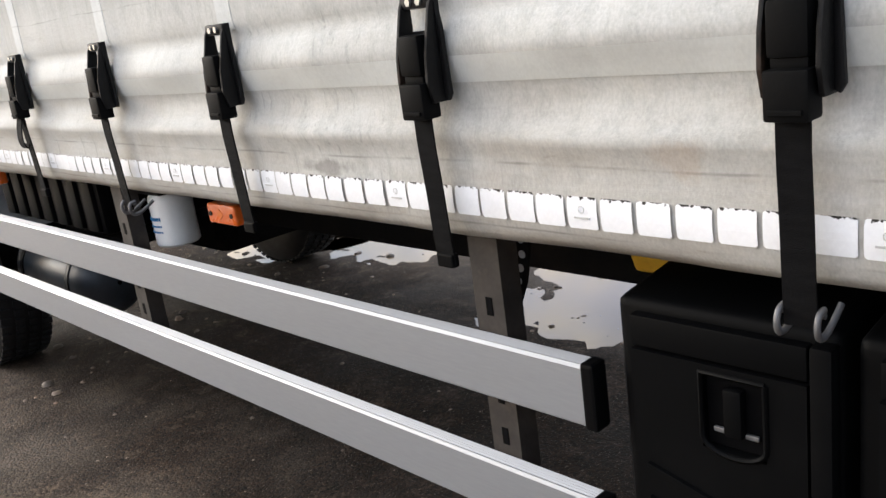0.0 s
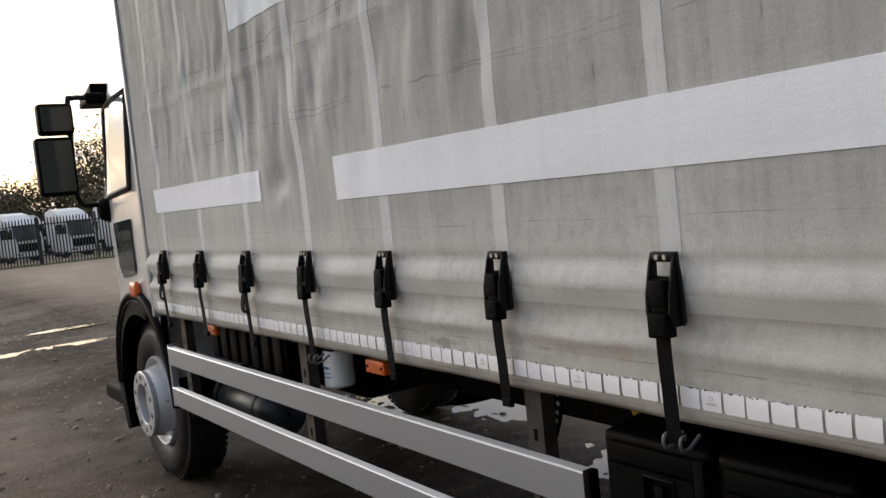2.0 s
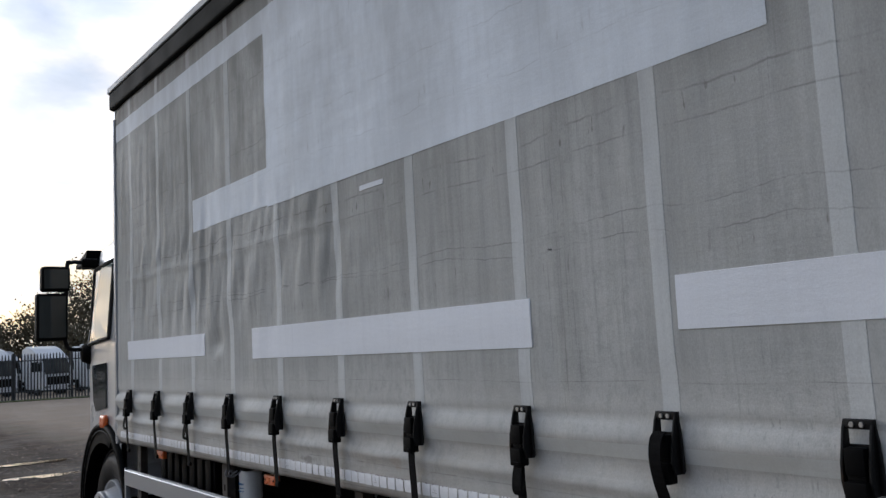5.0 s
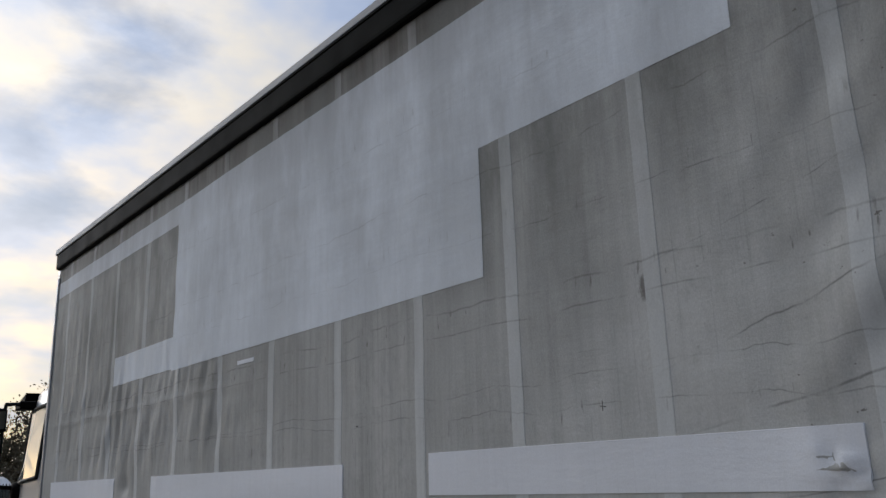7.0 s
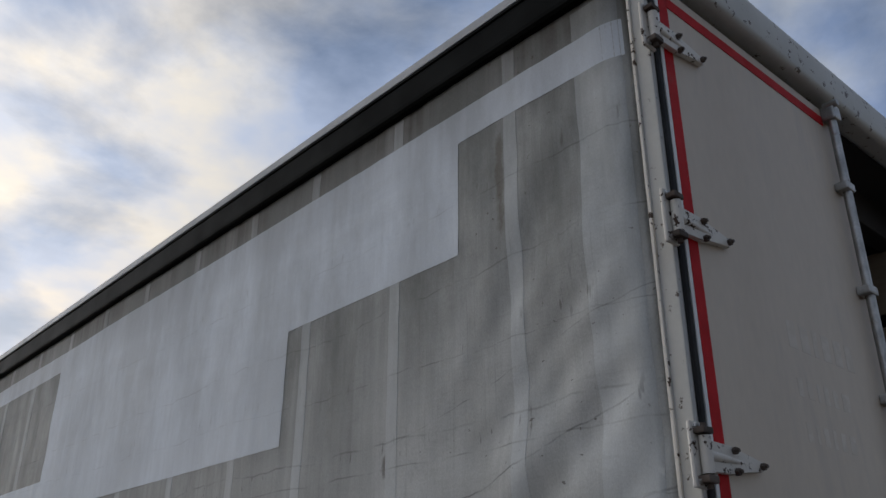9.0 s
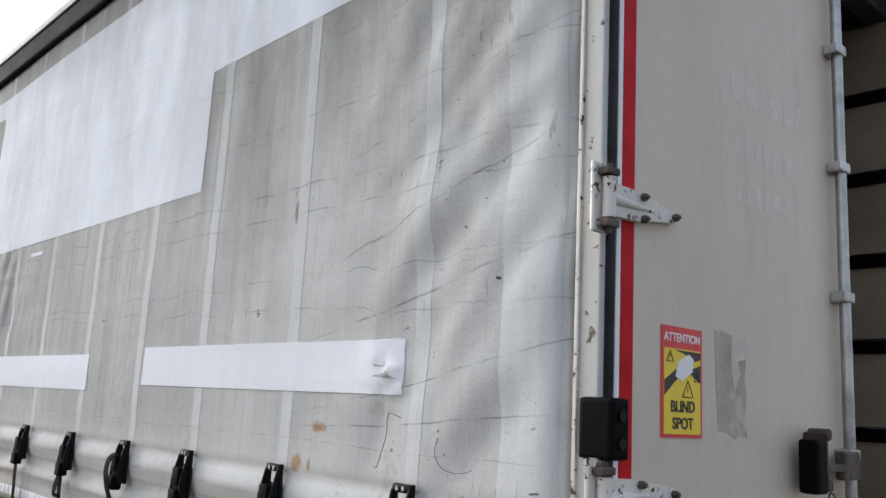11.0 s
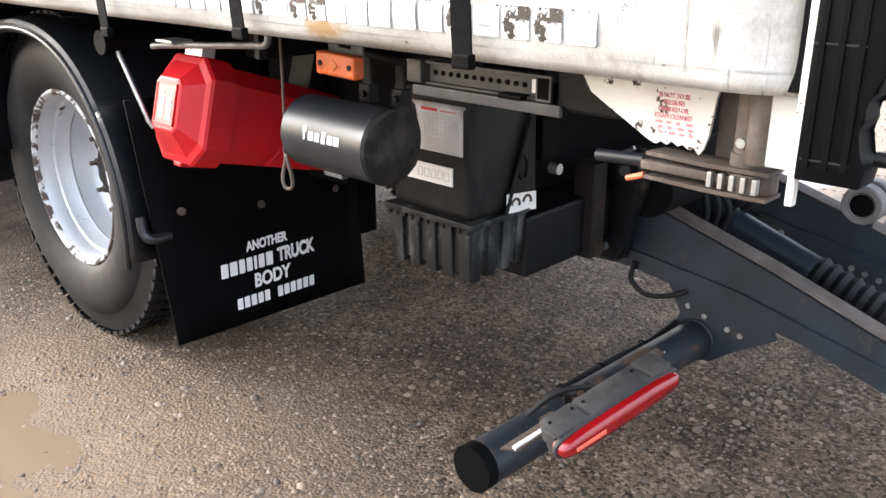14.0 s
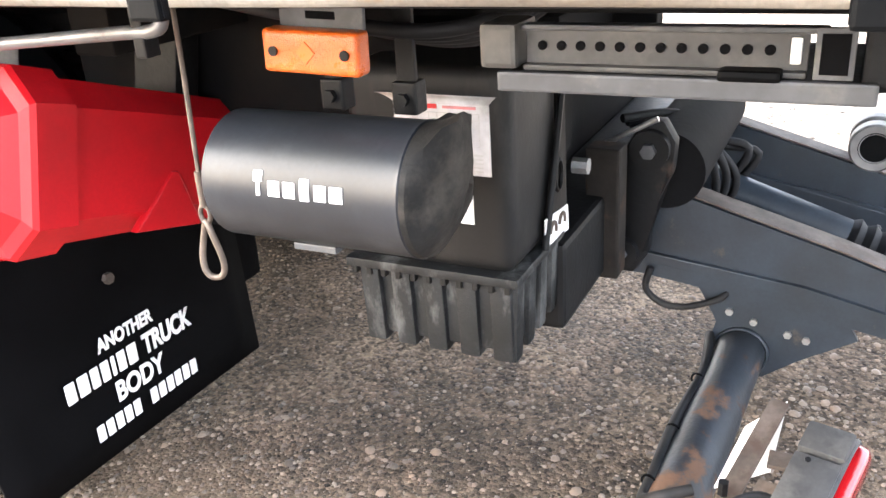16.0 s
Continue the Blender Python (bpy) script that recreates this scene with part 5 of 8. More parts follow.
# buffer on a bracket, and its chain, at the door's free edge
hb = part("door_buffer", nb((0.842, -0.085, 1.60), (0.908, -0.030, 1.742), 0.012), "black_plastic", door_1, "black rubber door stop")
bm = bmesh.new()
box(bm, (0.90, -0.06, 1.655), (1.15, -0.03, 1.675), 0.003)
box(bm, (0.925, -0.065, 1.61), (0.955, -0.008, 1.76), 0.005)
box(bm, (1.07, -0.062, 1.63), (1.17, -0.03, 1.71), 0.008)
for z in (1.755, 1.62):
    rod(bm, (0.94, -0.075, z), (0.94, -0.02, z), 0.016, 8)
part("stop_bracket", bm, "rust_steel", hb)


def chain(name, pts, parent, r=0.0028, link=0.026):
    path = smooth_path(pts, 12)
    bm = bmesh.new()
    k, last = 0, path[0]
    for p in path[1:]:
        if (p - last).length >= link * 0.72:
            d = (p - last).normalized()
            u, v = frame_of(d)
            side = u if k % 2 else v
            c = (p + last) / 2
            loop = [c + d * (0.5 * link * math.cos(a)) + side * (0.30 * link * math.sin(a)) for a in [2 * math.pi * j / 10 for j in range(11)]]
            pipe(bm, loop, r, 5)
            last = p
            k += 1
    return part(name, bm, "rust_steel", parent, "rusty steel chain", smooth=60)


chain("chain", [(0.94, -0.075, 1.60), (0.965, -0.075, 1.54), (1.02, -0.07, 1.46), (1.09, -0.065, 1.415), (1.13, -0.07, 1.40)], door_1)

# blind-spot sticker
def sticker():
    s = part("blind_spot_sticker", nb((0.236, -0.0085, 1.734), (0.406, -0.005, 1.986)), "sticker_red", door_1, "yellow and black blind spot warning sticker")
    part("yellow_field", nb((0.245, -0.0098, 1.742), (0.397, -0.008, 1.935)), "sticker_yellow", s)
    face = Matrix(((1, 0, 0, 0), (0, 0, -1, 0), (0, 1, 0, 0), (0, 0, 0, 1)))
    words("sticker_lettering", "ATTENTION", 0.0275, Matrix.Translation((0.321, -0.0088, 1.960)) @ face, "sticker_white", s, bold=0.0004, squash=0.98)
    words("sticker_lettering", "BLIND", 0.036, Matrix.Translation((0.321, -0.0105, 1.803)) @ face, "sticker_black", s, bold=0.0007)
    words("sticker_lettering", "SPOT", 0.036, Matrix.Translation((0.321, -0.0105, 1.765)) @ face, "sticker_black", s, bold=0.0007)
    bm = bmesh.new()
    prism(bm, [(0.246, 1.862), (0.300, 1.892), (0.330, 1.872), (0.300, 1.868), (0.246, 1.828)], 1, -0.0103, -0.0096)
    prism(bm, [(0.285, 1.932), (0.396, 1.932), (0.396, 1.915), (0.350, 1.905), (0.330, 1.925)], 1, -0.0103, -0.0096)
    prism(bm, [(0.396, 1.860), (0.396, 1.902), (0.360, 1.892), (0.352, 1.880)], 1, -0.0103, -0.0096)
    part("dark_wedge", bm, "sticker_black", s)
    bm = bmesh.new()
    prism(bm, [(0.290, 1.872), (0.300, 1.905), (0.345, 1.925), (0.366, 1.915), (0.360, 1.885), (0.318, 1.862)], 1, -0.0112, -0.0096)
    part("lorry_shape", bm, "sticker_white", s)
    for cx, cz, r in ((0.268, 1.915, 0.014), (0.342, 1.842, 0.022), (0.380, 1.872, 0.011)):
        bm = bmesh.new()
        pipe(bm, [(cx - r, -0.0100, cz - 0.7 * r), (cx + r, -0.0100, cz - 0.7 * r), (cx, -0.0100, cz + r), (cx - r, -0.0100, cz - 0.7 * r)], 0.0016, 4)
        box(bm, (cx - 0.001, -0.0105, cz - 0.25 * r), (cx + 0.001, -0.0095, cz + 0.4 * r))
        part("warning_triangle", bm, "sticker_black", s)


sticker()
tear = [(0.468, 1.995), (0.500, 1.998), (0.560, 1.986), (0.622, 1.990), (0.620, 1.940), (0.612, 1.890), (0.621, 1.845), (0.614, 1.780), (0.622, 1.738), (0.585, 1.742), (0.560, 1.734), (0.530, 1.748), (0.482, 1.752), (0.474, 1.86)]
rs = part("label_residue", prism(bmesh.new(), tear, 1, -0.0070, -0.0055), "label_torn", door_1, "torn beige remains of a peeled label")
part("label_shred", prism(bmesh.new(), [(0.545, 1.986), (0.618, 1.988), (0.616, 1.935), (0.575, 1.925), (0.590, 1.895), (0.560, 1.850), (0.545, 1.900)], 1, -0.0078, -0.0068), "label_pale", rs)
# shadows of removed lettering: illegible, so plain bars
for z, h, x, widths in ((2.62, 0.085, 0.56, (0.05, 0.05, 0.03, 0.05, 0.05, 0.05)), (2.475, 0.055, 0.57, (0.03, 0.03, 0.015, 0.03, 0.03, 0.05)), (2.345, 0.055, 0.58, (0.03, 0.015, 0.03, 0.02, 0.03, 0.04))):
    for w_ in widths:
        part("lettering_shadow", nb((x, -0.0066, z), (x + w_, -0.0055, z + h), 0.0003), "door_shadow", door_1)
        x += w_ + 0.028
for x, z in ((0.345, 1.535), (0.565, 1.53)):
    part("rivet", rod(bmesh.new(), (x, -0.0095, z), (x, -0.004, z), 0.004, 8), "black_steel", door_1)


# ---- curtain straps ----
def strap_thing(style):
    """An over-centre buckle with its webbing and hook; the origin lies on the curtain at the buckle's top middle."""
    ob = thing("curtain_strap", "black curtain strap buckle with webbing and steel hook", "strap", group="curtain straps")
    bm = bmesh.new()
    # cheeks of the buckle, seen from the side: shallow at the top, deep in the middle
    for y in (-0.040, 0.033):
        prism(bm, [(-0.004, 0.0), (-0.016, 0.0), (-0.026, -0.02), (-0.044, -0.09), (-0.047, -0.13), (-0.038, -0.162), (-0.004, -0.162)], 1, y, y + 0.007, 0.0015)
    # outer flange leaning to one side
    prism(bm, [(-0.040, -0.002), (-0.048, -0.05), (-0.054, -0.152), (-0.047, -0.162), (-0.040, -0.158)], 0, -0.016, -0.008, 0.002)
    # top bridge and back plate
    box(bm, (-0.022, -0.040, -0.022), (-0.003, 0.040, 0.0), 0.006)
    box(bm, (-0.010, -0.036, -0.160), (-0.003, 0.036, -0.055), 0.002)
    fr = part("buckle_frame", bm, "black_steel", ob, smooth=35)
    bm = bmesh.new()
    for y in (-0.013, 0.013):
        rod(bm, (-0.018, y, -0.011), (-0.026, y, -0.011), 0.0065, 6)
    part("screw", bm, "galv", fr)
    part("lever_pad", nb((-0.050, -0.027, -0.120), (-0.020, 0.027, -0.058), 0.008), "black_plastic", ob, smooth=35)
    part("lever_neck", nb((-0.044, -0.024, -0.132), (-0.022, 0.024, -0.118), 0.003), "black_plastic", ob, smooth=35)
    lv = part("lever", nb((-0.056, -0.029, -0.186), (-0.018, 0.029, -0.130), 0.005), "black_plastic", ob, smooth=35)
    part("lever_rib", nb((-0.059, -0.022, -0.178), (-0.054, 0.022, -0.172), 0.001), "black_plastic", lv)
    if style == "labelled":
        part("label", nb((-0.0580, -0.019, -0.168), (-0.0555, 0.019, -0.138), 0.001), "white_tape", lv, "small white label")
    def band(pts, w, name="webbing", lab=""):
        bm = bmesh.new()
        path = smooth_path(pts, 6)
        rows = []
        for k, p in enumerate(path):
            d = (path[min(k + 1, len(path) - 1)] - path[max(k - 1, 0)]).normalized()
            nrm = Vector((d.z, 0, -d.x)) * 0.0016
            rows.append([bm.verts.new(p + nrm + Vector((0, s * w / 2, 0))) for s in (-1, 1)] + [bm.verts.new(p - nrm + Vector((0, s * w / 2, 0))) for s in (1, -1)])
        for a, b in zip(rows, rows[1:]):
            skin(bm, a, b)
        bm.faces.new(rows[0]); bm.faces.new(rows[-1][::-1])
        return part(name, bm, "webbing", ob, lab, smooth=50)
    if style == "loose":
        band([(-0.045, 0, -0.05), (-0.066, 0, -0.07), (-0.074, 0, -0.12), (-0.064, 0, -0.175), (-0.050, 0, -0.215), (-0.040, 0, -0.245)], 0.045, lab="loose doubled-back webbing")
        part("webbing_end", nb((-0.056, -0.027, -0.262), (-0.028, 0.027, -0.236), 0.005), "black_plastic", ob)
    else:
        end = -0.392 if style == "labelled" else -0.428
        band([(-0.036, 0, -0.175), (-0.036, 0, -0.23), (-0.032, 0, -0.30), (-0.029, 0, end + 0.05), (-0.025, 0, end)], 0.045)
        if style in ("doubled", "labelled"):
            band([(-0.042, 0, -0.18), (-0.052, 0, -0.215), (-0.056, 0, -0.255), (-0.047, 0, -0.275), (-0.040, 0, -0.262)], 0.047, lab="doubled webbing tail")
        if style == "hooked":
            for y in (-0.027, 0.027):
                bm = pipe(bmesh.new(), smooth_path([(-0.018, y, end + 0.022), (-0.033, y, end + 0.018), (-0.037, y, end + 0.002), (-0.028, y, end - 0.010), (-0.006, y, end - 0.008), (0.030, y, end + 0.012)], 5), 0.0046, 8)
                part("hook", bm, "bar_grey", ob, "bare steel hook", smooth=60)
            part("hook_bar", rod(bmesh.new(), (-0.022, -0.031, end + 0.016), (-0.022, 0.031, end + 0.016), 0.004, 8), "bar_grey", ob)
        else:
            part("webbing_end", nb((-0.032, -0.0215, end - 0.004), (-0.016, 0.0215, end + 0.020), 0.004), "black_plastic", ob)
    return ob


styles = ["labelled", "labelled", "plain", "loose", "doubled", "hooked", "plain", "plain", "hooked", "doubled", "plain", "doubled"]
made = {}
for k, y in enumerate(BUCKLES):
    m = pose(curtain_x(y, 1.53) - 0.004, y, 1.585, 0, 0, 0)
    st = styles[k]
    if st not in made:
        made[st] = strap_thing(st)
        made[st].matrix_basis = m @ Matrix.Diagonal((1, 0.87, 1, 1))
    else:
        copy_thing(made[st], m)

# ---- wheels ----
def wheel_thing(front, label):
    """Outer face at x = 0 looking to -x; axle along x. front: dished outwards with a hub ring."""
    ob = thing("wheel", label, "wheel", group="lorry wheels")
    R = 0.535 if front else 0.572
    prof = [(0.055, 0.300), (0.034, 0.318), (0.012, 0.350), (0.003, 0.40), (0.0, 0.445), (0.008, 0.475), (0.022, 0.497), (0.030, 0.503), (0.036, 0.522), (0.048, R - 0.004), (0.075, R), (0.245, R), (0.272, R - 0.004), (0.285, 0.51), (0.315, 0.43), (0.30, 0.33), (0.265, 0.30)]
    ty = part("tyre", lathe(bmesh.new(), prof, 72, "x", (0, 0, 0)), "rubber", ob, "worn muddy black tyre", smooth=30)
    bm = bmesh.new()
    n = 64
    for k in range(n):
        a = 2 * math.pi * k / n
        for x0, x1, sk in ((0.034, 0.085, 0.0), (0.105, 0.150, 0.5), (0.172, 0.217, 0.0), (0.238, 0.285, 0.5)):
            t = a + sk * 2 * math.pi / n
            w = 0.62 * math.pi / n
            vs = []
            for x in (x0, x1):
                for s in (-1, 1):
                    tt = t + s * w + (0.012 if x == x1 else -0.012)
                    vs.append(bm.verts.new((x, (R - 0.004) * math.cos(tt), (R - 0.004) * math.sin(tt))))
                    vs.append(bm.verts.new((x, (R + 0.010) * math.cos(tt), (R + 0.010) * math.sin(tt))))
            for f in ((1, 3, 7, 5), (0, 1, 5, 4), (2, 6, 7, 3), (0, 2, 3, 1), (4, 5, 7, 6)):
                bm.faces.new([vs[i] for i in f])
    part("tread", bm, "rubber", ty, kind="stuff")
    if front:
        prof = [(0.040, 0.305), (0.014, 0.303), (0.006, 0.298), (0.012, 0.285), (0.045, 0.272), (0.055, 0.262), (0.045, 0.248), (0.000, 0.236), (-0.040, 0.226), (-0.056, 0.216), (-0.060, 0.200), (-0.060, 0.135)]
        rm = part("rim", lathe(bmesh.new(), prof, 64), "silver_rim", ob, "silver painted steel rim", smooth=35)
        bm = lathe(bmesh.new(), [(-0.060, 0.222), (-0.086, 0.222), (-0.092, 0.216), (-0.092, 0.140), (-0.084, 0.134), (-0.060, 0.134)], 64, closed=True)
        hub = part("nut_ring", bm, "silver_rim", ob, "grey nut guard ring", smooth=35)
        # black discs painted as the dark inside the stud holes
        for k in range(10):
            a = 2 * math.pi * (k + 0.5) / 10
            part("stud_hole", rod(bmesh.new(), (-0.0930, 0.178 * math.cos(a), 0.178 * math.sin(a)), (-0.088, 0.178 * math.cos(a), 0.178 * math.sin(a)), 0.018, 14), "black_steel", hub)
        bm = lathe(bmesh.new(), [(-0.060, 0.136), (-0.020, 0.132), (-0.015, 0.110), (-0.050, 0.095), (-0.055, 0.001)], 40)
        part("hub_cap", bm, "silver_rim", ob, smooth=35)
    else:
        prof = [(0.065, 0.318), (0.036, 0.318), (0.028, 0.313), (0.028, 0.307), (0.038, 0.299), (0.070, 0.290), (0.095, 0.286), (0.100, 0.278), (0.140, 0.268), (0.150, 0.262), (0.158, 0.266), (0.215, 0.256), (0.235, 0.245), (0.244, 0.228), (0.240, 0.20), (0.232, 0.18), (0.230, 0.12), (0.230, 0.10)]
        rm = part("rim", lathe(bmesh.new(), prof, 72), "silver_rim", ob, "silver steel rim with chipped paint", smooth=35)
        part("rim_lip", lathe(bmesh.new(), [(0.036, 0.3192), (0.0272, 0.3136), (0.0268, 0.3066), (0.0375, 0.2978), (0.045, 0.2958)], 72), "rim_lip", rm, "rusted lip with flaking silver paint", smooth=35)
        part("rim_step", lathe(bmesh.new(), [(0.088, 0.2862), (0.0945, 0.2850), (0.0995, 0.2774), (0.112, 0.2742)], 72), "rim_step", rm, "chipped step of the rim", smooth=35)
        # hand holes are black discs, their inner dark put into the colour
        for k in range(10):
            a = 2 * math.pi * (k + 0.5) / 10
            part("hand_hole", rod(bmesh.new(), (0.236, 0.212 * math.cos(a), 0.212 * math.sin(a)), (0.2455, 0.212 * math.cos(a), 0.212 * math.sin(a)), 0.030, 16), "black_steel", rm)
            a = 2 * math.pi * k / 10
            cy, cz = 0.168 * math.cos(a), 0.168 * math.sin(a)
            nut = rod(bmesh.new(), (0.235, cy, cz), (0.205, cy, cz), 0.016, 6)
            rod(nut, (0.205, cy, cz), (0.180, cy, cz), 0.009, 8)
            part("wheel_nut", nut, "rust_steel", rm)
        bm = lathe(bmesh.new(), [(0.236, 0.115), (0.200, 0.110), (0.180, 0.102), (0.172, 0.085), (0.170, 0.001)], 40)
        part("hub", bm, "black_steel", ob, "greasy black hub", smooth=35)
    return ob


RW = (0.180, 2.665, 0.572)
GY = 2.660
w = wheel_thing(False, "muddy rear lorry wheel with silver steel rim under a mudguard")
w.matrix_basis = pose(*RW)
copy_thing(w, pose(RW[0] + 0.36, RW[1], RW[2]))
copy_thing(w, pose(W - RW[0], RW[1], RW[2], 0, 0, 180))
w = wheel_thing(True, "front lorry wheel with silver rim and grey nut ring")
FW = (0.13, 8.06, 0.535)
w.matrix_basis = pose(*FW)
copy_thing(w, pose(W - FW[0], FW[1], FW[2], 0, 0, 180))


# ---- mudguard and flap ----
def mudguard():
    ob = thing("mudguard", "black plastic mudguard over the rear wheel", "mudguard", (0.2, GY, 1.1))
    bm = bmesh.new()
    R0 = 0.625
    angs = [radians(a) for a in range(-8, 193, 5)]
    wide = [a for a in angs if a < radians(150)]
    prof = [(0.108, -0.045), (0.104, -0.012), (0.112, 0.0), (0.20, 0.012), (0.45, 0.016), (0.72, 0.010), (0.74, -0.03)]
    rows = []
    for a in wide:
        flat = 1.0 - 0.055 * max(0, math.sin(a)) ** 6
        rows.append([bm.verts.new((x, GY + (R0 + d) * math.cos(a), 0.540 + (R0 + d) * flat * math.sin(a))) for x, d in prof])
    for a, b in zip(rows, rows[1:]):
        for k in range(len(prof) - 1):
            bm.faces.new((a[k], a[k + 1], b[k + 1], b[k]))
    thicken(part("guard_shell", bm, "guard_plastic", ob, smooth=40), 0.006)
    bm = bmesh.new()
    rows = [[bm.verts.new((x, GY + (R0 + d) * math.cos(a), 0.540 + (R0 + d) * math.sin(a))) for x, d in prof[:4]] for a in [radians(q) for q in range(145, 193, 4)]]
    for a, b in zip(rows, rows[1:]):
        for k in range(3):
            bm.faces.new((a[k], a[k + 1], b[k + 1], b[k]))
    thicken(part("guard_skirt", bm, "guard_plastic", ob, smooth=40), 0.006)
    bm = bmesh.new()
    pipe(bm, [(0.105, GY + (R0 - 0.03) * math.cos(a), 0.540 + (R0 - 0.03) * (1.0 - 0.055 * max(0, math.sin(a)) ** 6) * math.sin(a)) for a in angs], 0.010, 8)
    part("guard_lip", bm, "guard_plastic", ob, smooth=60)
    # stay with its end cap, on the rear side
    bm = bmesh.new()
    pipe(bm, [(0.13, 2.025, 1.095), (0.138, 1.965, 0.99), (0.146, 1.915, 0.895), (0.155, 1.905, 0.875)], 0.0075, 10)
    part("stay", bm, "galv", ob, smooth=60)
    bm = rod(bmesh.new(), (0.09, 2.035, 1.105), (0.16, 2.035, 1.105), 0.034, 18)
    part("stay_cap", bm, "black_plastic", ob, smooth=40)
    bm = bmesh.new()
    pipe(bm, smooth_path([(0.12, 1.985, 0.60), (0.12, 1.975, 0.555), (0.135, 1.955, 0.535), (0.19, 1.95, 0.535)], 5), 0.016, 10)
    part("guard_foot", bm, "guard_plastic", ob, smooth=60)


mudguard()


def mudflap():
    ob = thing("mudflap", "black rubber mudflap lettered in white behind the rear wheel", "mudflap", (0.55, 1.96, 0.17))
    bm = bmesh.new()
    y, top, low = 1.96, 0.95, 0.168
    us, zs = steps(0.0, 1.0, 0.1), steps(low, top, 0.08)
    g = []
    for u in us:
        row = []
        for z in zs:
            k = (z - low) / (top - low)
            x = (0.180 - 0.075 * k) * (1 - u) + (0.956 - 0.055 * k) * u
            row.append(bm.verts.new((x, y + 0.012 * math.sin(3 * x + 1) * k, z - 0.012 * u * (1 - k))))
        g.append(row)
    for a in range(len(us) - 1):
        for c in range(len(zs) - 1):
            bm.faces.new((g[a][c], g[a + 1][c], g[a + 1][c + 1], g[a][c + 1]))
    fl = thicken(part("flap_sheet", bm, "flap_and_recesses", ob, "plain black rubber sheet", smooth=180), 0.008)
    for x, z in ((0.235, 0.60), (0.52, 0.56), (0.83, 0.55)):
        part("flap_bolt", rod(bmesh.new(), (x, y - 0.016, z), (x, y + 0.004, z), 0.013, 6), "rust_steel", fl)
    face = Matrix(((1, 0, 0, 0), (0, 0, -1, 0), (0, 1, 0, 0), (0, 0, 0, 1)))
    for txt, z, size, x, wd, bold in (("ANOTHER", 0.430, 0.045, 0.527, 0.164, 0.0016), ("TRUCK", 0.370, 0.066, 0.642, 0.157, 0.0026), ("BODY", 0.304, 0.066, 0.540, 0.146, 0.0020)):
        words("flap_lettering", txt, size, Matrix.Translation((x, y - 0.0155, z)) @ face, "text_white", fl, bold=bold, width=wd)
    for k in range(12):
        if k != 5:
            part("flap_bar", nb((0.398 + 0.0268 * k, y - 0.016, 0.222), (0.418 + 0.0268 * k, y - 0.012, 0.260), 0.002), "text_white", fl)
    x = 0.348
    for w_ in (0.025, 0.027, 0.021, 0.021, 0.010, 0.022, 0.026):
        part("flap_bar", nb((x, y - 0.016, 0.346), (x + w_, y - 0.012, 0.393), 0.003), "text_white", fl)
        x += w_ + 0.0078
    part("inner_baffle", nb((0.86, y + 0.03, 0.33), (1.06, y + 0.05, 0.80), 0.01), "flap_and_recesses", ob)


mudflap()


# ---- side guard ----
def side_guard():
    ob = thing("side_guard", "two brushed aluminium side guard rails on steel posts", "side guard", (0.06, 5.6, 0.62))
    for z0 in (0.878, 0.632):
        bm = bmesh.new()
        # hollow profile with a ribbed top
        prism(bm, [(0.040, z0 + 0.004), (0.044, z0), (0.072, z0), (0.072, z0 + 0.112)] + [(0.072 - 0.0035 * k, z0 + 0.112 - (0.0025 if k % 2 else 0)) for k in range(1, 8)] + [(0.044, z0 + 0.110), (0.040, z0 + 0.104)], 1, 3.825, 7.375)
        r = part("rail", bm, "alu", ob, "brushed aluminium rail")
        bm = box(bmesh.new(), (0.037, 3.800, z0 - 0.003), (0.075, 3.826, z0 + 0.115), 0.006)
        part("end_cap", bm, "black_plastic", r)
    part("end_post", nb((0.046, 7.372, 0.62), (0.085, 7.40, 1.0), 0.004), "alu", ob)
    for y in (4.05, 5.56, 7.15):
        bm = bmesh.new()
        prism(bm, [(0.080, y - 0.035), (0.130, y - 0.035), (0.130, y - 0.028), (0.087, y - 0.028), (0.087, y + 0.028), (0.130, y + 0.028), (0.130, y + 0.035), (0.080, y + 0.035)], 2, 0.60, 1.17)
        p = part("post", bm, "post_brown", ob, "dirty brown steel post")
        # slots are near-black blocks that paint the dark inside
        for z in (0.66, 0.76, 0.845, 0.93, 1.02):
            part("slot", nb((0.0785, y - 0.008, z), (0.0815, y + 0.008, z + 0.035), 0.001), "flap_and_recesses", p)


side_guard()


def perforated_plate():
    ob = thing("bracket_plate", "rusty steel bracket plate with a row of holes beside the post", "bracket", (0.15, 4.06, 1.05))
    edge = [(4.006, 1.190), (4.006, 1.135), (4.012, 1.100), (4.022, 1.062), (4.040, 1.022), (4.062, 0.988), (4.086, 0.968), (4.130, 0.975), (4.150, 1.190)]
    bm = prism(bmesh.new(), edge, 0, 0.150, 0.158)
    part("plate", bm, "chassis", ob)
    # pale discs paint the daylight that shows through the holes
    for y, z in ((4.022, 1.118), (4.029, 1.091), (4.037, 1.065), (4.049, 1.036), (4.067, 1.004), (4.022, 1.146)):
        part("hole", rod(bmesh.new(), (0.1485, y, z), (0.1595, y, z), 0.0075, 14), "label_grey", ob)


perforated_plate()


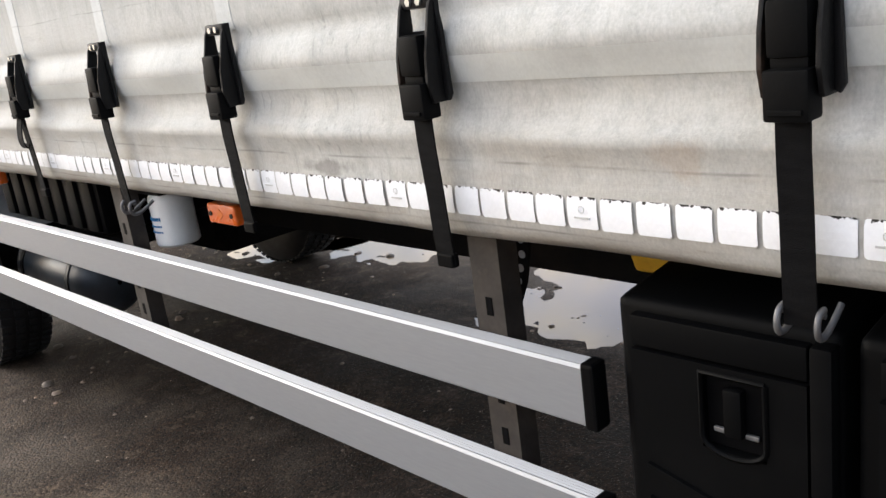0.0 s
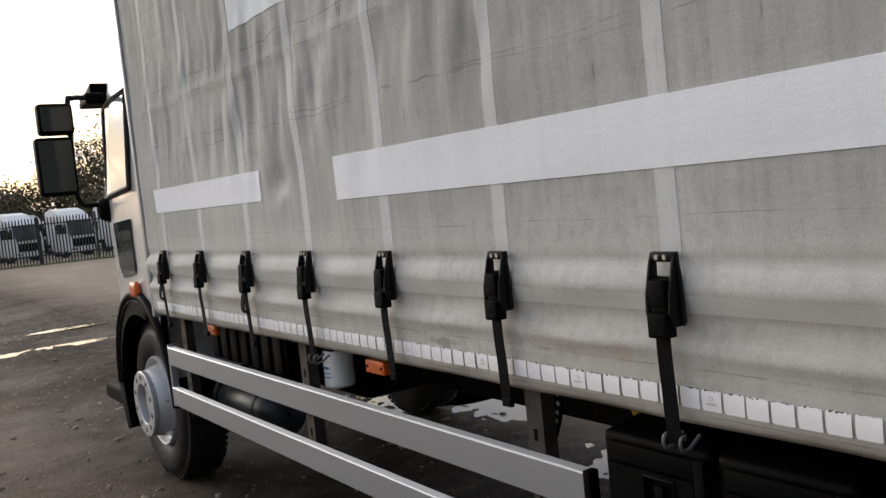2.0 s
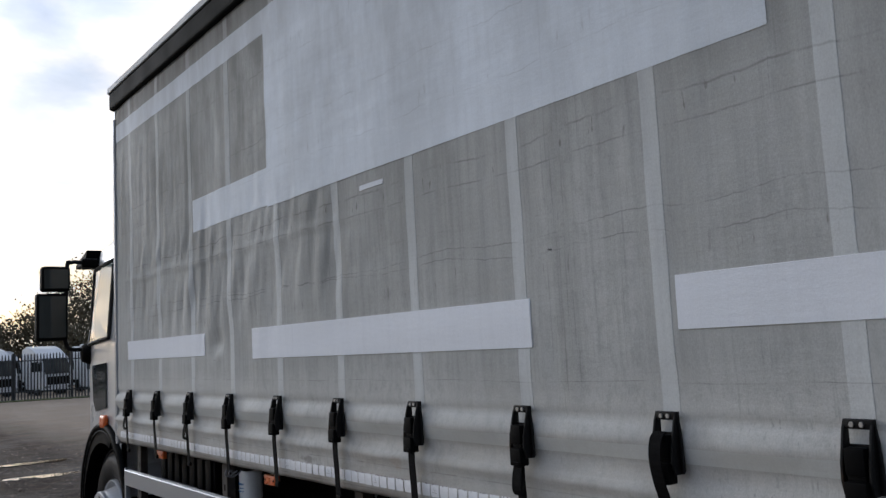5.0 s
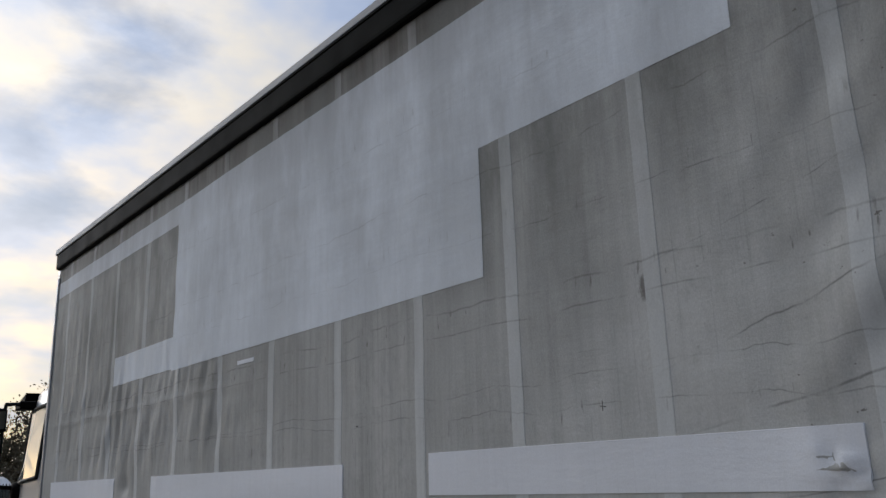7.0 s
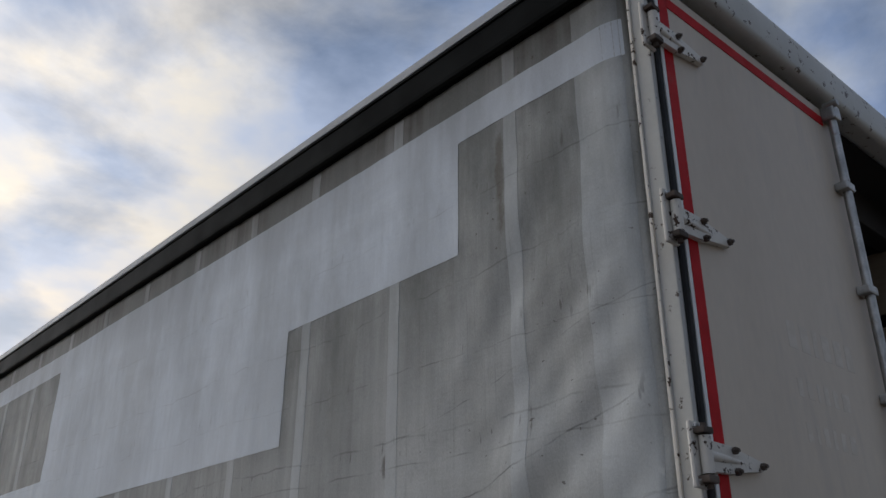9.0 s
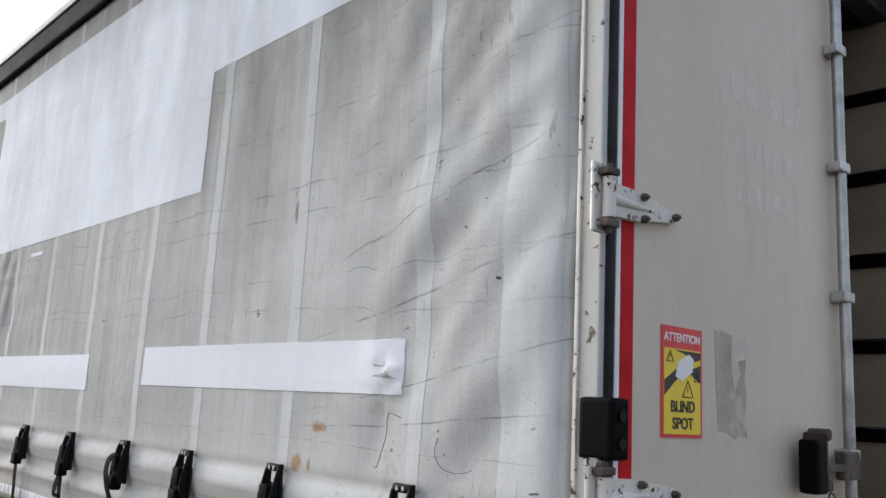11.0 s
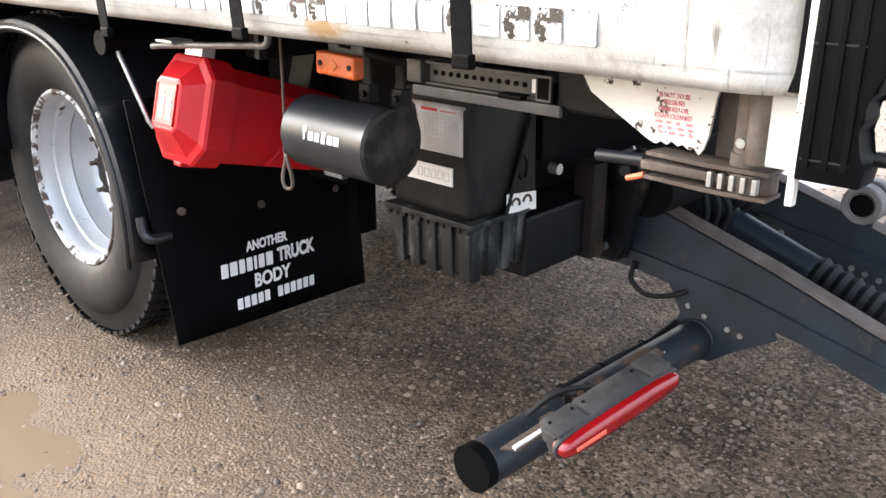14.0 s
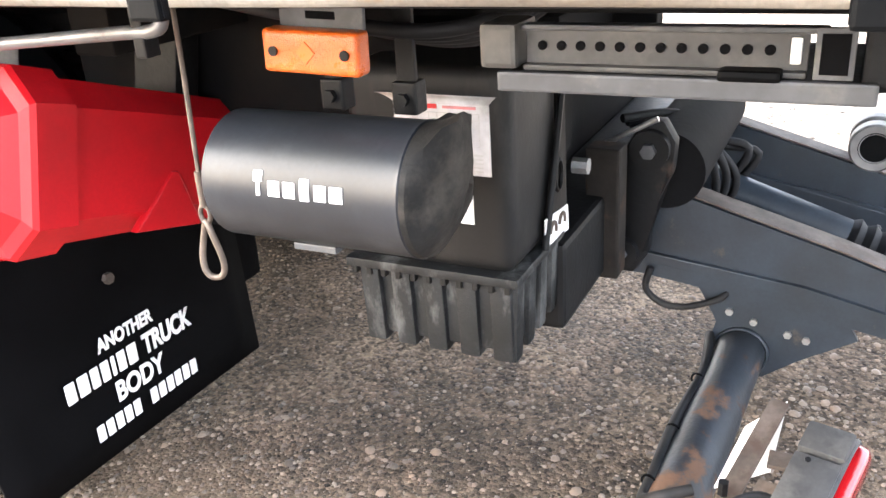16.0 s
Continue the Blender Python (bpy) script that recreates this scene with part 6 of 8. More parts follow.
# ---- tool boxes ----
def tool_box(y0, y1, mark=False):
    ob = thing("tool_box", "black plastic tool box with recessed latch under the body", "tool box", (0.3, (y0 + y1) / 2, 0.62))
    bm = nb((0.066, y0, 0.615), (0.60, y1, 1.110), 0.018, 3)
    for v in bm.verts:
        if v.co.z > 1.0:
            v.co.z += 0.10 * min(0.5, max(0.0, v.co.x - 0.08))
    part("box_shell", bm, "black_plastic", ob, smooth=40)
    ya, yb = y0 + 0.036, y1 - 0.034
    h0, h1, g0, g1 = ya + 0.056, ya + 0.152, 0.905, 1.024
    # door panel, pierced for the latch
    bm = bmesh.new()
    for lo, hi in (((0.046, ya, 0.640), (0.072, h0, 1.036)), ((0.046, h1, 0.640), (0.072, yb, 1.036)), ((0.046, h0, g1), (0.072, h1, 1.036)), ((0.046, h0, 0.640), (0.072, h1, g0))):
        box(bm, lo, hi, 0.0)
    bmesh.ops.remove_doubles(bm, verts=bm.verts, dist=0.0002)
    d = part("box_door", bm, "black_plastic", ob, smooth=40)
    part("door_strip", nb((0.048, ya, 1.041), (0.072, yb, 1.090), 0.004), "black_plastic", ob, "ledge above the door", smooth=40)
    part("end_column", nb((0.042, y0 + 0.002, 0.632), (0.072, ya - 0.004, 1.094), 0.006), "black_plastic", ob, smooth=40)
    # moulded lip round the latch well, round-bottomed
    yc, hw = (h0 + h1) / 2, (h1 - h0) / 2
    lip = [(0.046, yc - hw, g1), (0.046, yc + hw, g1), (0.046, yc + hw, g0 + 0.02)] + [(0.046, yc + hw * math.cos(a), g0 + 0.02 - 0.026 * math.sin(a)) for a in [math.pi * k / 10 for k in range(1, 10)]] + [(0.046, yc - hw, g0 + 0.02), (0.046, yc - hw, g1)]
    part("latch_lip", pipe(bmesh.new(), lip, 0.0045, 6), "black_plastic", d, smooth=60)
    part("latch_well", nb((0.060, h0 + 0.002, g0 + 0.002), (0.064, h1 - 0.002, g1 - 0.002)), "flap_and_recesses", d)
    lt = part("latch", nb((0.042, yc - 0.014, g0 + 0.026), (0.062, yc + 0.014, g1 - 0.018), 0.006), "black_plastic", d, "black turn latch", smooth=40)
    for sgn in (-1, 1):
        part("latch_bar", nb((0.052, yc + sgn * 0.024 - 0.010, g0 + 0.026), (0.058, yc + sgn * 0.024 + 0.010, g0 + 0.034), 0.002), "bar_grey", lt, "bare metal catch")
    # slanting mouldings low on the door
    for z in (0.66, 0.72, 0.78, 0.84):
        part("door_rib", prism(bmesh.new(), [(yb - 0.15, z - 0.024), (yb - 0.02, z + 0.012), (yb - 0.02, z + 0.004), (yb - 0.12, z - 0.026)], 0, 0.038, 0.050, 0.001), "black_plastic", d)
    for z in (0.68, 0.73, 0.78, 0.83):
        part("door_rib", nb((0.038, ya + 0.006, z), (0.050, ya + 0.075, z + 0.014), 0.003), "black_plastic", d)
    if mark:
        bm = bmesh.new()
        pipe(bm, smooth_path([(0.034, y1 - 0.05, 0.80), (0.034, y1 - 0.07, 0.77), (0.034, y1 - 0.07, 0.72), (0.034, y1 - 0.05, 0.71), (0.034, y1 - 0.04, 0.74), (0.034, y1 - 0.065, 0.745)], 5), 0.004, 5)
        part("scrawl", bm, "blue_mark", d, "blue hand-painted scrawl")


tool_box(3.430, 3.766)
tool_box(3.085, 3.412, True)


def wheel_chock():
    ob = thing("wheel_chock", "yellow plastic wheel chock stowed behind the tool box", "wheel chock", (0.4, 3.87, 1.06))
    bm = prism(bmesh.new(), [(0.30, 1.175), (0.55, 1.175), (0.50, 1.05), (0.36, 1.03)], 1, 3.78, 3.93, 0.01)
    part("chock_body", bm, "yellow", ob)
    part("chock_groove", nb((0.296, 3.79, 1.115), (0.306, 3.92, 1.125), 0.002), "black_plastic", ob)


wheel_chock()


# ---- marker lamps ----
def marker():
    ob = thing("marker_lamp", "amber side marker reflector lamp under the body edge", "marker lamp", group="marker lamps")
    bm = bmesh.new()
    box(bm, (0.0, -0.066, -0.0255), (0.030, 0.066, 0.0255), 0.007, 3)
    ln_ = part("lens", bm, "amber", ob, "amber plastic lens", smooth=40)
    part("lens_mark", rod(bmesh.new(), (-0.0015, 0.004, 0), (0.002, 0.004, 0), 0.013, 4), "amber_deep", ln_)
    for y in (-0.049, 0.049):
        part("screw", rod(bmesh.new(), (-0.003, y, 0), (0.003, y, 0), 0.006, 10), "black_steel", ln_)
    part("bracket", nb((0.030, -0.058, -0.02), (0.036, 0.058, 0.058), 0.002), "step_grey", ob)
    # near-black block for the dark of the hole
    part("bracket_hole", nb((0.0285, -0.02, 0.034), (0.031, 0.02, 0.043), 0.001), "flap_and_recesses", ob)
    return ob


mk = marker()
mk.matrix_basis = pose(0.190, 1.138, 1.117, 2, 0, 0)
for x, y, z in ((0.07, 2.90, 1.155), (0.055, 4.905, 1.143), (0.055, 6.62, 1.15)):
    copy_thing(mk, pose(x, y, z))


# ---- things slung under the rear of the body ----
def extinguisher_box():
    """Octagonal tub and faceted lid, built level about its lid and then tipped down towards the chassis."""
    ob = thing("extinguisher_box", "red plastic fire extinguisher box slung under the body", "extinguisher box")
    def oct_ring(bm, x, hw, hh, ch, dz=0.0):
        pts = [(-hw + ch, -hh), (hw - ch, -hh), (hw, -hh + ch), (hw, hh - ch), (hw - ch, hh), (-hw + ch, hh), (-hw, hh - ch), (-hw, -hh + ch)]
        return [bm.verts.new((x, a, dz + b)) for a, b in pts]
    bm = bmesh.new()
    rows = [oct_ring(bm, 0.045, 0.112, 0.128, 0.042), oct_ring(bm, 0.12, 0.110, 0.126, 0.042), oct_ring(bm, 0.42, 0.104, 0.114, 0.038, -0.006), oct_ring(bm, 0.66, 0.100, 0.104, 0.034, -0.010)]
    for a, b in zip(rows, rows[1:]):
        skin(bm, a, b)
    bm.faces.new(rows[0]); bm.faces.new(rows[-1][::-1])
    tub = part("box_tub", bm, "red_plastic", ob)
    # pressed-in triangular gusset low on the side
    part("tub_gusset", prism(bmesh.new(), [(0.20, -0.118), (0.36, -0.118), (0.30, -0.020), (0.285, -0.020)], 1, -0.1135, -0.096, 0.004), "red_plastic", tub)
    bm = bmesh.new()
    rows = [oct_ring(bm, 0.075, 0.122, 0.140, 0.050), oct_ring(bm, 0.004, 0.124, 0.143, 0.052), oct_ring(bm, -0.004, 0.119, 0.138, 0.050), oct_ring(bm, -0.010, 0.104, 0.122, 0.046), oct_ring(bm, -0.052, 0.062, 0.070, 0.016, 0.006), oct_ring(bm, -0.054, 0.056, 0.064, 0.014, 0.006)]
    for a, b in zip(rows, rows[1:]):
        skin(bm, a, b)
    bm.faces.new(rows[0]); bm.faces.new(rows[-1][::-1])
    lid = part("lid", bm, "red_plastic", ob, "faceted red lid")
    lab = part("lid_label", nb((-0.0565, -0.046, -0.044), (-0.0535, 0.046, 0.060), 0.001), "sticker_red", lid, "faded square label with a raised rim")
    for y0, y1, z0, z1 in ((-0.049, 0.049, 0.058, 0.063), (-0.049, 0.049, -0.047, -0.042), (-0.049, -0.044, -0.047, 0.063), (0.044, 0.049, -0.047, 0.063)):
        part("label_rim", nb((-0.0585, y0, z0), (-0.054, y1, z1), 0.001), "red_plastic", lab)
    for lo, hi in (((-0.0580, 0.006, -0.030), (-0.0562, 0.026, 0.030)), ((-0.0580, 0.011, 0.030), (-0.0562, 0.021, 0.044)), ((-0.0580, -0.032, -0.032), (-0.0562, -0.010, 0.012)), ((-0.0580, -0.028, 0.014), (-0.0562, -0.016, 0.026))):
        part("lid_mark", nb(lo, hi, 0.0008), "sticker_white", lab, "faded white extinguisher symbol")
    part("lid_clip", nb((0.0, -0.018, -0.152), (0.035, 0.018, -0.138), 0.004), "red_plastic", lid)
    part("hanger", nb((0.005, -0.042, 0.137), (0.045, 0.042, 0.172), 0.003), "galv", ob)
    part("hanger", nb((0.36, -0.05, 0.09), (0.42, 0.05, 0.26), 0.003), "black_steel", ob)
    ob.matrix_basis = pose(0.150, 1.722, 0.952, 0, 15.0, 0)


extinguisher_box()


def hook_bar():
    ob = thing("lashing_bar", "thin grey steel lashing bar along the body edge", "bar", (0.13, 1.5, 1.13))
    bm = pipe(bmesh.new(), smooth_path([(0.118, 1.790, 1.112), (0.122, 1.74, 1.118), (0.13, 1.55, 1.132), (0.13, 1.36, 1.147), (0.13, 1.312, 1.150), (0.132, 1.296, 1.160), (0.136, 1.300, 1.182)], 5), 0.0085, 10)
    part("bar", bm, "bar_grey", ob, "bare grey bar, bent up at its end", smooth=60)
    part("bar_stay", nb((0.125, 1.322, 1.118), (0.150, 1.340, 1.200), 0.003), "black_steel", ob)
    part("bar_stay", nb((0.10, 1.66, 1.128), (0.16, 1.74, 1.136), 0.002), "galv", ob)


hook_bar()


def snap_hook():
    ob = thing("snap_hook", "steel snap hook hanging on a thin wire", "hook", (0.196, 1.343, 0.84))
    bm = pipe(bmesh.new(), smooth_path([(0.185, 1.325, 1.19), (0.190, 1.331, 1.10), (0.194, 1.339, 0.98), (0.196, 1.343, 0.905)], 5), 0.0034, 6)
    w_ = part("wire", bm, "steel_wire", ob, smooth=60)
    part("crimp", rod(bmesh.new(), (0.1945, 1.341, 0.955), (0.1958, 1.3428, 0.905), 0.0056, 10), "steel_wire", w_, smooth=50)
    c = Vector((0.196, 1.344, 0.840))
    loop = []
    for k in range(33):
        a = 2 * math.pi * k / 32
        wide = 0.015 - 0.006 * math.sin(a)
        loop.append((c.x + 0.003 * math.sin(2 * a), c.y + wide * math.copysign(abs(math.cos(a)) ** 0.8, math.cos(a)), c.z + 0.042 * math.sin(a)))
    part("carabiner", pipe(bmesh.new(), loop, 0.0046, 8), "steel_wire", ob, "dull steel carabiner", smooth=60)
    bm = pipe(bmesh.new(), [(0.196, 1.343 + 0.008 * math.cos(a), 0.893 + 0.013 * math.sin(a)) for a in [2 * math.pi * k / 14 for k in range(15)]], 0.0034, 6)
    part("eye", bm, "steel_wire", ob, smooth=60)


snap_hook()


def rolled_tube():
    """Short closed cylinder, axis along the lorry, with a folded rubber end."""
    ob = thing("storage_tube", "dark grey storage tube with a worn rubber end cover", "storage tube", (0.235, 1.15, 0.86))
    y0, y1, c, r = 1.014, 1.300, Vector((0.235, 0, 0.9465)), 0.0845
    def row(bm, y, rad, n=48):
        return [bm.verts.new((c.x + rad * math.cos(2 * math.pi * k / n), y, c.z + rad * math.sin(2 * math.pi * k / n))) for k in range(n)]
    bm = bmesh.new()
    rows = [row(bm, y1, r - 0.006), row(bm, y1, r - 0.0025), row(bm, y1 - 0.003, r), row(bm, y0 + 0.010, r), row(bm, y0 + 0.003, r + 0.0012), row(bm, y0, r - 0.002)]
    for a, b in zip(rows, rows[1:]):
        skin(bm, a, b)
    bm.faces.new(rows[0])
    tb = part("tube", bm, "tube_grey", ob, "satin dark grey tube", smooth=35)
    # the cover is pinched: its round mouth runs into an upright, flattened tail set high and to the rear side
    bm = bmesh.new()
    n = 32
    def fold(y, s, cx, cz, hx, hz, sharp, seed):
        out = []
        for k in range(n):
            a = 2 * math.pi * k / n
            ca, sa = math.cos(a), math.sin(a)
            sq = max(abs(ca), abs(sa)) ** sharp
            px = (1 - s) * (c.x + r * ca) + s * (cx + hx * ca / sq)
            pz = (1 - s) * (c.z + r * sa) + s * (cz + hz * sa / sq)
            d = 0.006 * s * noise.noise((ca * 2 + seed, sa * 2, seed))
            out.append(bm.verts.new((px + d, y + 0.8 * d, pz + d)))
        return out
    rows = [fold(y0 + 0.001, 0, 0, 0, 1, 1, 0, 0), fold(y0 - 0.006, 0.08, 0.245, 0.96, 0.07, 0.07, 0.3, 1.0), fold(y0 - 0.018, 0.42, 0.250, 0.972, 0.050, 0.062, 0.7, 1.4), fold(y0 - 0.030, 0.78, 0.254, 0.984, 0.030, 0.056, 1.0, 1.9), fold(y0 - 0.038, 1.0, 0.256, 0.990, 0.020, 0.048, 1.0, 2.2), fold(y0 - 0.040, 1.0, 0.256, 0.990, 0.015, 0.042, 1.0, 2.2)]
    for a, b in zip(rows, rows[1:]):
        skin(bm, a, b)
    bm.faces.new(rows[-1])
    ec = part("end_cover", bm, "cover_rubber", ob, "folded worn black rubber end cover", smooth=28)
    part("cover_rivet", rod(bmesh.new(), (0.240, 0.985, 0.955), (0.244, 0.995, 0.955), 0.006, 10), "black_steel", ec)
    # top flap of the cover, folded back
    part("cover_flap", prism(bmesh.new(), [(0.225, 1.012), (0.290, 1.012), (0.276, 0.980), (0.238, 0.975)], 2, 1.020, 1.030, 0.003), "cover_rubber", ec)
    # maker's badge and name drawn as plain shapes
    def on_tube(y, z, w_, h_, name="maker_bar"):
        b = bmesh.new()
        cols = []
        for yy in (y + w_ / 2, y - w_ / 2):
            cols.append([(z + h_ * k / 3 - h_ / 2, yy) for k in range(4)])
        vs = [[b.verts.new((c.x - math.sqrt((r + 0.0010) ** 2 - (zz - c.z) ** 2), yy, zz)) for zz, yy in col] for col in cols]
        for k in range(3):
            b.faces.new((vs[0][k], vs[1][k], vs[1][k + 1], vs[0][k + 1]))
        thicken(part(name, b, "text_white", tb), 0.0012)
    for k, (w_, h_, dz) in enumerate(((0.0165, 0.019, 0), (0.0165, 0.019, 0), (0.013, 0.026, 0.002), (0.0165, 0.019, 0), (0.018, 0.019, 0))):
        on_tube(1.186 - 0.0222 * k, 0.9600 + dz, w_, h_)
    on_tube(1.2095, 0.974, 0.013, 0.013, "maker_badge")
    on_tube(1.2095, 0.958, 0.005, 0.016, "maker_badge")
    part("saddle", nb((0.200, 1.140, 0.858), (0.270, 1.205, 0.868), 0.002), "step_grey", ob, "grey mounting tab")
    # near-black disc for the dark of the hole
    part("saddle_hole", rod(bmesh.new(), (0.225, 1.172, 0.8685), (0.225, 1.172, 0.866), 0.006, 10), "flap_and_recesses", ob)
    for y in (1.210, 1.098):
        h = part("hanger", nb((0.335, y - 0.018, 1.008), (0.368, y + 0.018, 1.052), 0.004), "black_steel", ob, "dark steel lug")
        part("hanger_bolt", rod(bmesh.new(), (0.326, y, 1.030), (0.337, y, 1.030), 0.009, 6), "black_steel", h)
        part("hanger_strap", nb((0.345, y - 0.014, 1.050), (0.353, y + 0.014, 1.20), 0.002), "black_steel", h)


rolled_tube()


def pump_box():
    ob = thing("tail_lift_pump_box", "dusty black plastic tail lift pump box with worn labels", "pump box", (0.68, 1.16, 0.55))
    x0, x1, y0, y1 = 0.508, 0.74, 1.018, 1.325
    bm = nb((x0 + 0.006, y0 + 0.006, 0.700), (x1, y1 - 0.014, 1.035), 0.030, 4)
    part("cover", bm, "dusty_plastic", ob, "dusty black plastic cover", smooth=40)
    # ragged flange between cover and tub
    bm = nb((x0 - 0.008, y0 - 0.006, 0.686), (x1, y1 + 0.006, 0.703), 0.004)
    part("cover_rim", bm, "tub_dusty", ob, "grey worn rim", smooth=40)
    for k in range(11):
        y = y0 + 0.014 + 0.0285 * k
        part("rim_tooth", nb((x0 - 0.004, y - 0.005, 0.672), (x0 + 0.010, y + 0.005, 0.688), 0.002), "dusty_plastic", ob)
    tub = part("lower_tub", nb((x0 + 0.016, y0 + 0.014, 0.552), (x1 - 0.02, y1 - 0.020, 0.690), 0.012), "tub_dusty", ob, "ribbed black lower tub", smooth=40)
    def tub_rib(lo, hi, ends):
        b = nb(lo, hi, 0.007)
        for v in b.verts:
            if v.co.z < 0.60:
                v.co.x += ends[0]; v.co.y += ends[1]
        part("tub_rib", b, "tub_dusty", tub, smooth=40)
    for k in range(5):
        y = y0 + 0.030 + 0.061 * k
        tub_rib((x0 + 0.002, y - 0.019, 0.538), (x0 + 0.04, y + 0.019, 0.688), (0.006, 0.0))
    for k in range(4):
        x = x0 + 0.030 + 0.058 * k
        tub_rib((x - 0.017, y0 + 0.001, 0.536 + 0.003 * k), (x + 0.017, y0 + 0.035, 0.688), (0.0, 0.006))
    xf = x0 + 0.006
    lab = part("label", nb((xf - 0.0025, 1.054, 0.868), (xf + 0.0010, 1.216, 0.980), 0.0005), "lift_label", ob, "dirty printed label, curling at the top")
    bm = bmesh.new()
    rows = []
    for k in range(6):
        s = k / 5
        rows.append([bm.verts.new((xf - 0.0025 - 0.014 * s * s + 0.010 * s, y, 0.980 + 0.018 * s - 0.004 * s * s)) for y in (1.054 - 0.014 * s, 1.216 + 0.030 * s)])
    for a, b in zip(rows, rows[1:]):
        bm.faces.new((a[0], a[1], b[1], b[0]))
    thicken(part("label_flap", bm, "lift_label", lab, smooth=60), 0.0008)
    part("label_print", nb((xf - 0.0040, 1.140, 0.9715), (xf - 0.0022, 1.195, 0.9785)), "sticker_red", lab)
    part("label_print", nb((xf - 0.0040, 1.075, 0.9725), (xf - 0.0022, 1.130, 0.9765)), "faded_red", lab)
    for k in range(2):
        for j in range(5):
            w_ = 0.052 - 0.010 * ((k + j) % 3)
            part("label_print", nb((xf - 0.0035, 1.066 + 0.070 * k, 0.874 + 0.0065 * j), (xf - 0.0022, 1.066 + 0.070 * k + w_, 0.8765 + 0.0065 * j)), "label_grey", lab)
    for k in range(9):
        part("label_print", nb((xf - 0.0033, 1.070 + 0.014 * k, 0.914), (xf - 0.0022, 1.0708 + 0.014 * k, 0.966)), "label_grey", lab)
    for k in range(6):
        part("label_print", nb((xf - 0.0033, 1.070, 0.914 + 0.0102 * k), (xf - 0.0022, 1.1828, 0.9148 + 0.0102 * k)), "label_grey", lab)
    l2 = part("label", nb((xf - 0.0030, 1.087, 0.786), (xf + 0.0010, 1.254, 0.834), 0.0005), "sticker_white", ob, "worn off-white name plate")
    bm = bmesh.new()
    for k in range(5):
        y = 1.200 - 0.0235 * k
        pipe(bm, [(xf - 0.0034, y + 0.008, 0.799), (xf - 0.0034, y + 0.008, 0.820), (xf - 0.0034, y - 0.008, 0.820), (xf - 0.0034, y - 0.008, 0.799), (xf - 0.0034, y + 0.008, 0.799)], 0.0013, 4)
    part("plate_bars", bm, "label_grey", l2)
    # brown side cheek, three-cornered, with its latch, strap and scratched sticker
    ck = part("side_cheek", prism(bmesh.new(), [(0.748, 0.985), (0.758, 0.700), (0.640, 0.700)], 1, y0 - 0.004, y0 + 0.004, 0.001), "cheek_brown", ob, "rusty brown side cheek")
    part("strap", pipe(bmesh.new(), smooth_path([(0.744, y0 - 0.004, 0.985), (0.690, y0 - 0.006, 0.850), (0.634, y0 - 0.006, 0.700)], 5), 0.006, 6), "black_steel", ob, smooth=60)
    bm = pipe(bmesh.new(), [(0.700 + 0.018 * math.cos(a), y0 - 0.008, 0.815 + 0.028 * math.sin(a)) for a in [2 * math.pi * j / 14 for j in range(15)]], 0.004, 6)
    part("latch", bm, "black_steel", ob, smooth=60)
    sl = part("label", prism(bmesh.new(), [(0.640, 0.703), (0.762, 0.690), (0.757, 0.741), (0.637, 0.755)], 1, y0 - 0.0060, y0 - 0.0035), "sticker_white", ob, "scratched white sticker")
    for k in range(2):
        bm = pipe(bmesh.new(), [(0.672 + 0.048 * k + 0.016 * math.cos(a), y0 - 0.0065, 0.722 + 0.015 * math.sin(a)) for a in [math.pi * j / 8 - 0.4 for j in range(10)]], 0.0042, 5)
        part("sticker_mark", bm, "rust_steel", sl)


pump_box()


def step_tray():
    """Perforated folding step stowed under the body edge."""
    ob = thing("folding_step", "dark grey perforated folding step stowed under the edge", "folding step", (0.27, 0.73, 1.09))
    part("tray_base", nb((0.212, 0.550, 1.090), (0.42, 0.905, 1.098), 0.002), "black_steel", ob)
    part("tray_lip", nb((0.203, 0.544, 1.080), (0.213, 0.910, 1.101), 0.003), "step_grey", ob, "rubbed grey front lip")
    tr = part("tread_face", nb((0.226, 0.606, 1.106), (0.234, 0.884, 1.142), 0.001), "tread_dark", ob, "perforated dark tread")
    part("tread_edge", nb((0.216, 0.590, 1.142), (0.236, 0.886, 1.148), 0.002), "step_grey", tr)
    part("tread_foot", nb((0.214, 0.606, 1.101), (0.230, 0.884, 1.107), 0.002), "tread_dark", tr)
    # perforations: near-black discs with the holes' shade as their colour
    for k in range(12):
        part("tread_hole", rod(bmesh.new(), (0.2235, 0.640 + 0.0205 * k, 1.1255), (0.2270, 0.640 + 0.0205 * k, 1.1255), 0.0050, 12), "flap_and_recesses", tr)
    # highlight at the tread's open corner, put in as a white block
    part("tread_glint", nb((0.222, 0.612, 1.113), (0.2275, 0.622, 1.138), 0.002), "white_tape", tr, "white block painted as a glint at the open corner")
    part("tray_end", nb((0.205, 0.888, 1.103), (0.27, 0.930, 1.150), 0.006), "tread_dark", ob, "worn grey end block")
    # open square end of the tread tube
    te = part("tube_end", nb((0.205, 0.566, 1.103), (0.212, 0.600, 1.150), 0.001), "step_grey", ob, "open square tube end")
    # the bore's inner shade, put in as a near-black block
    part("tube_bore", nb((0.2035, 0.571, 1.108), (0.206, 0.595, 1.145), 0.0005), "flap_and_recesses", te)
    part("tray_top", nb((0.215, 0.55, 1.160), (0.31, 0.93, 1.168), 0.002), "black_plastic", ob)
    part("end_plate", nb((0.215, 0.43, 1.090), (0.42, 0.560, 1.165), 0.006), "black_steel", ob)
    part("tray_handle", nb((0.198, 0.626, 1.099), (0.226, 0.684, 1.110), 0.005), "black_plastic", ob)


step_tray()


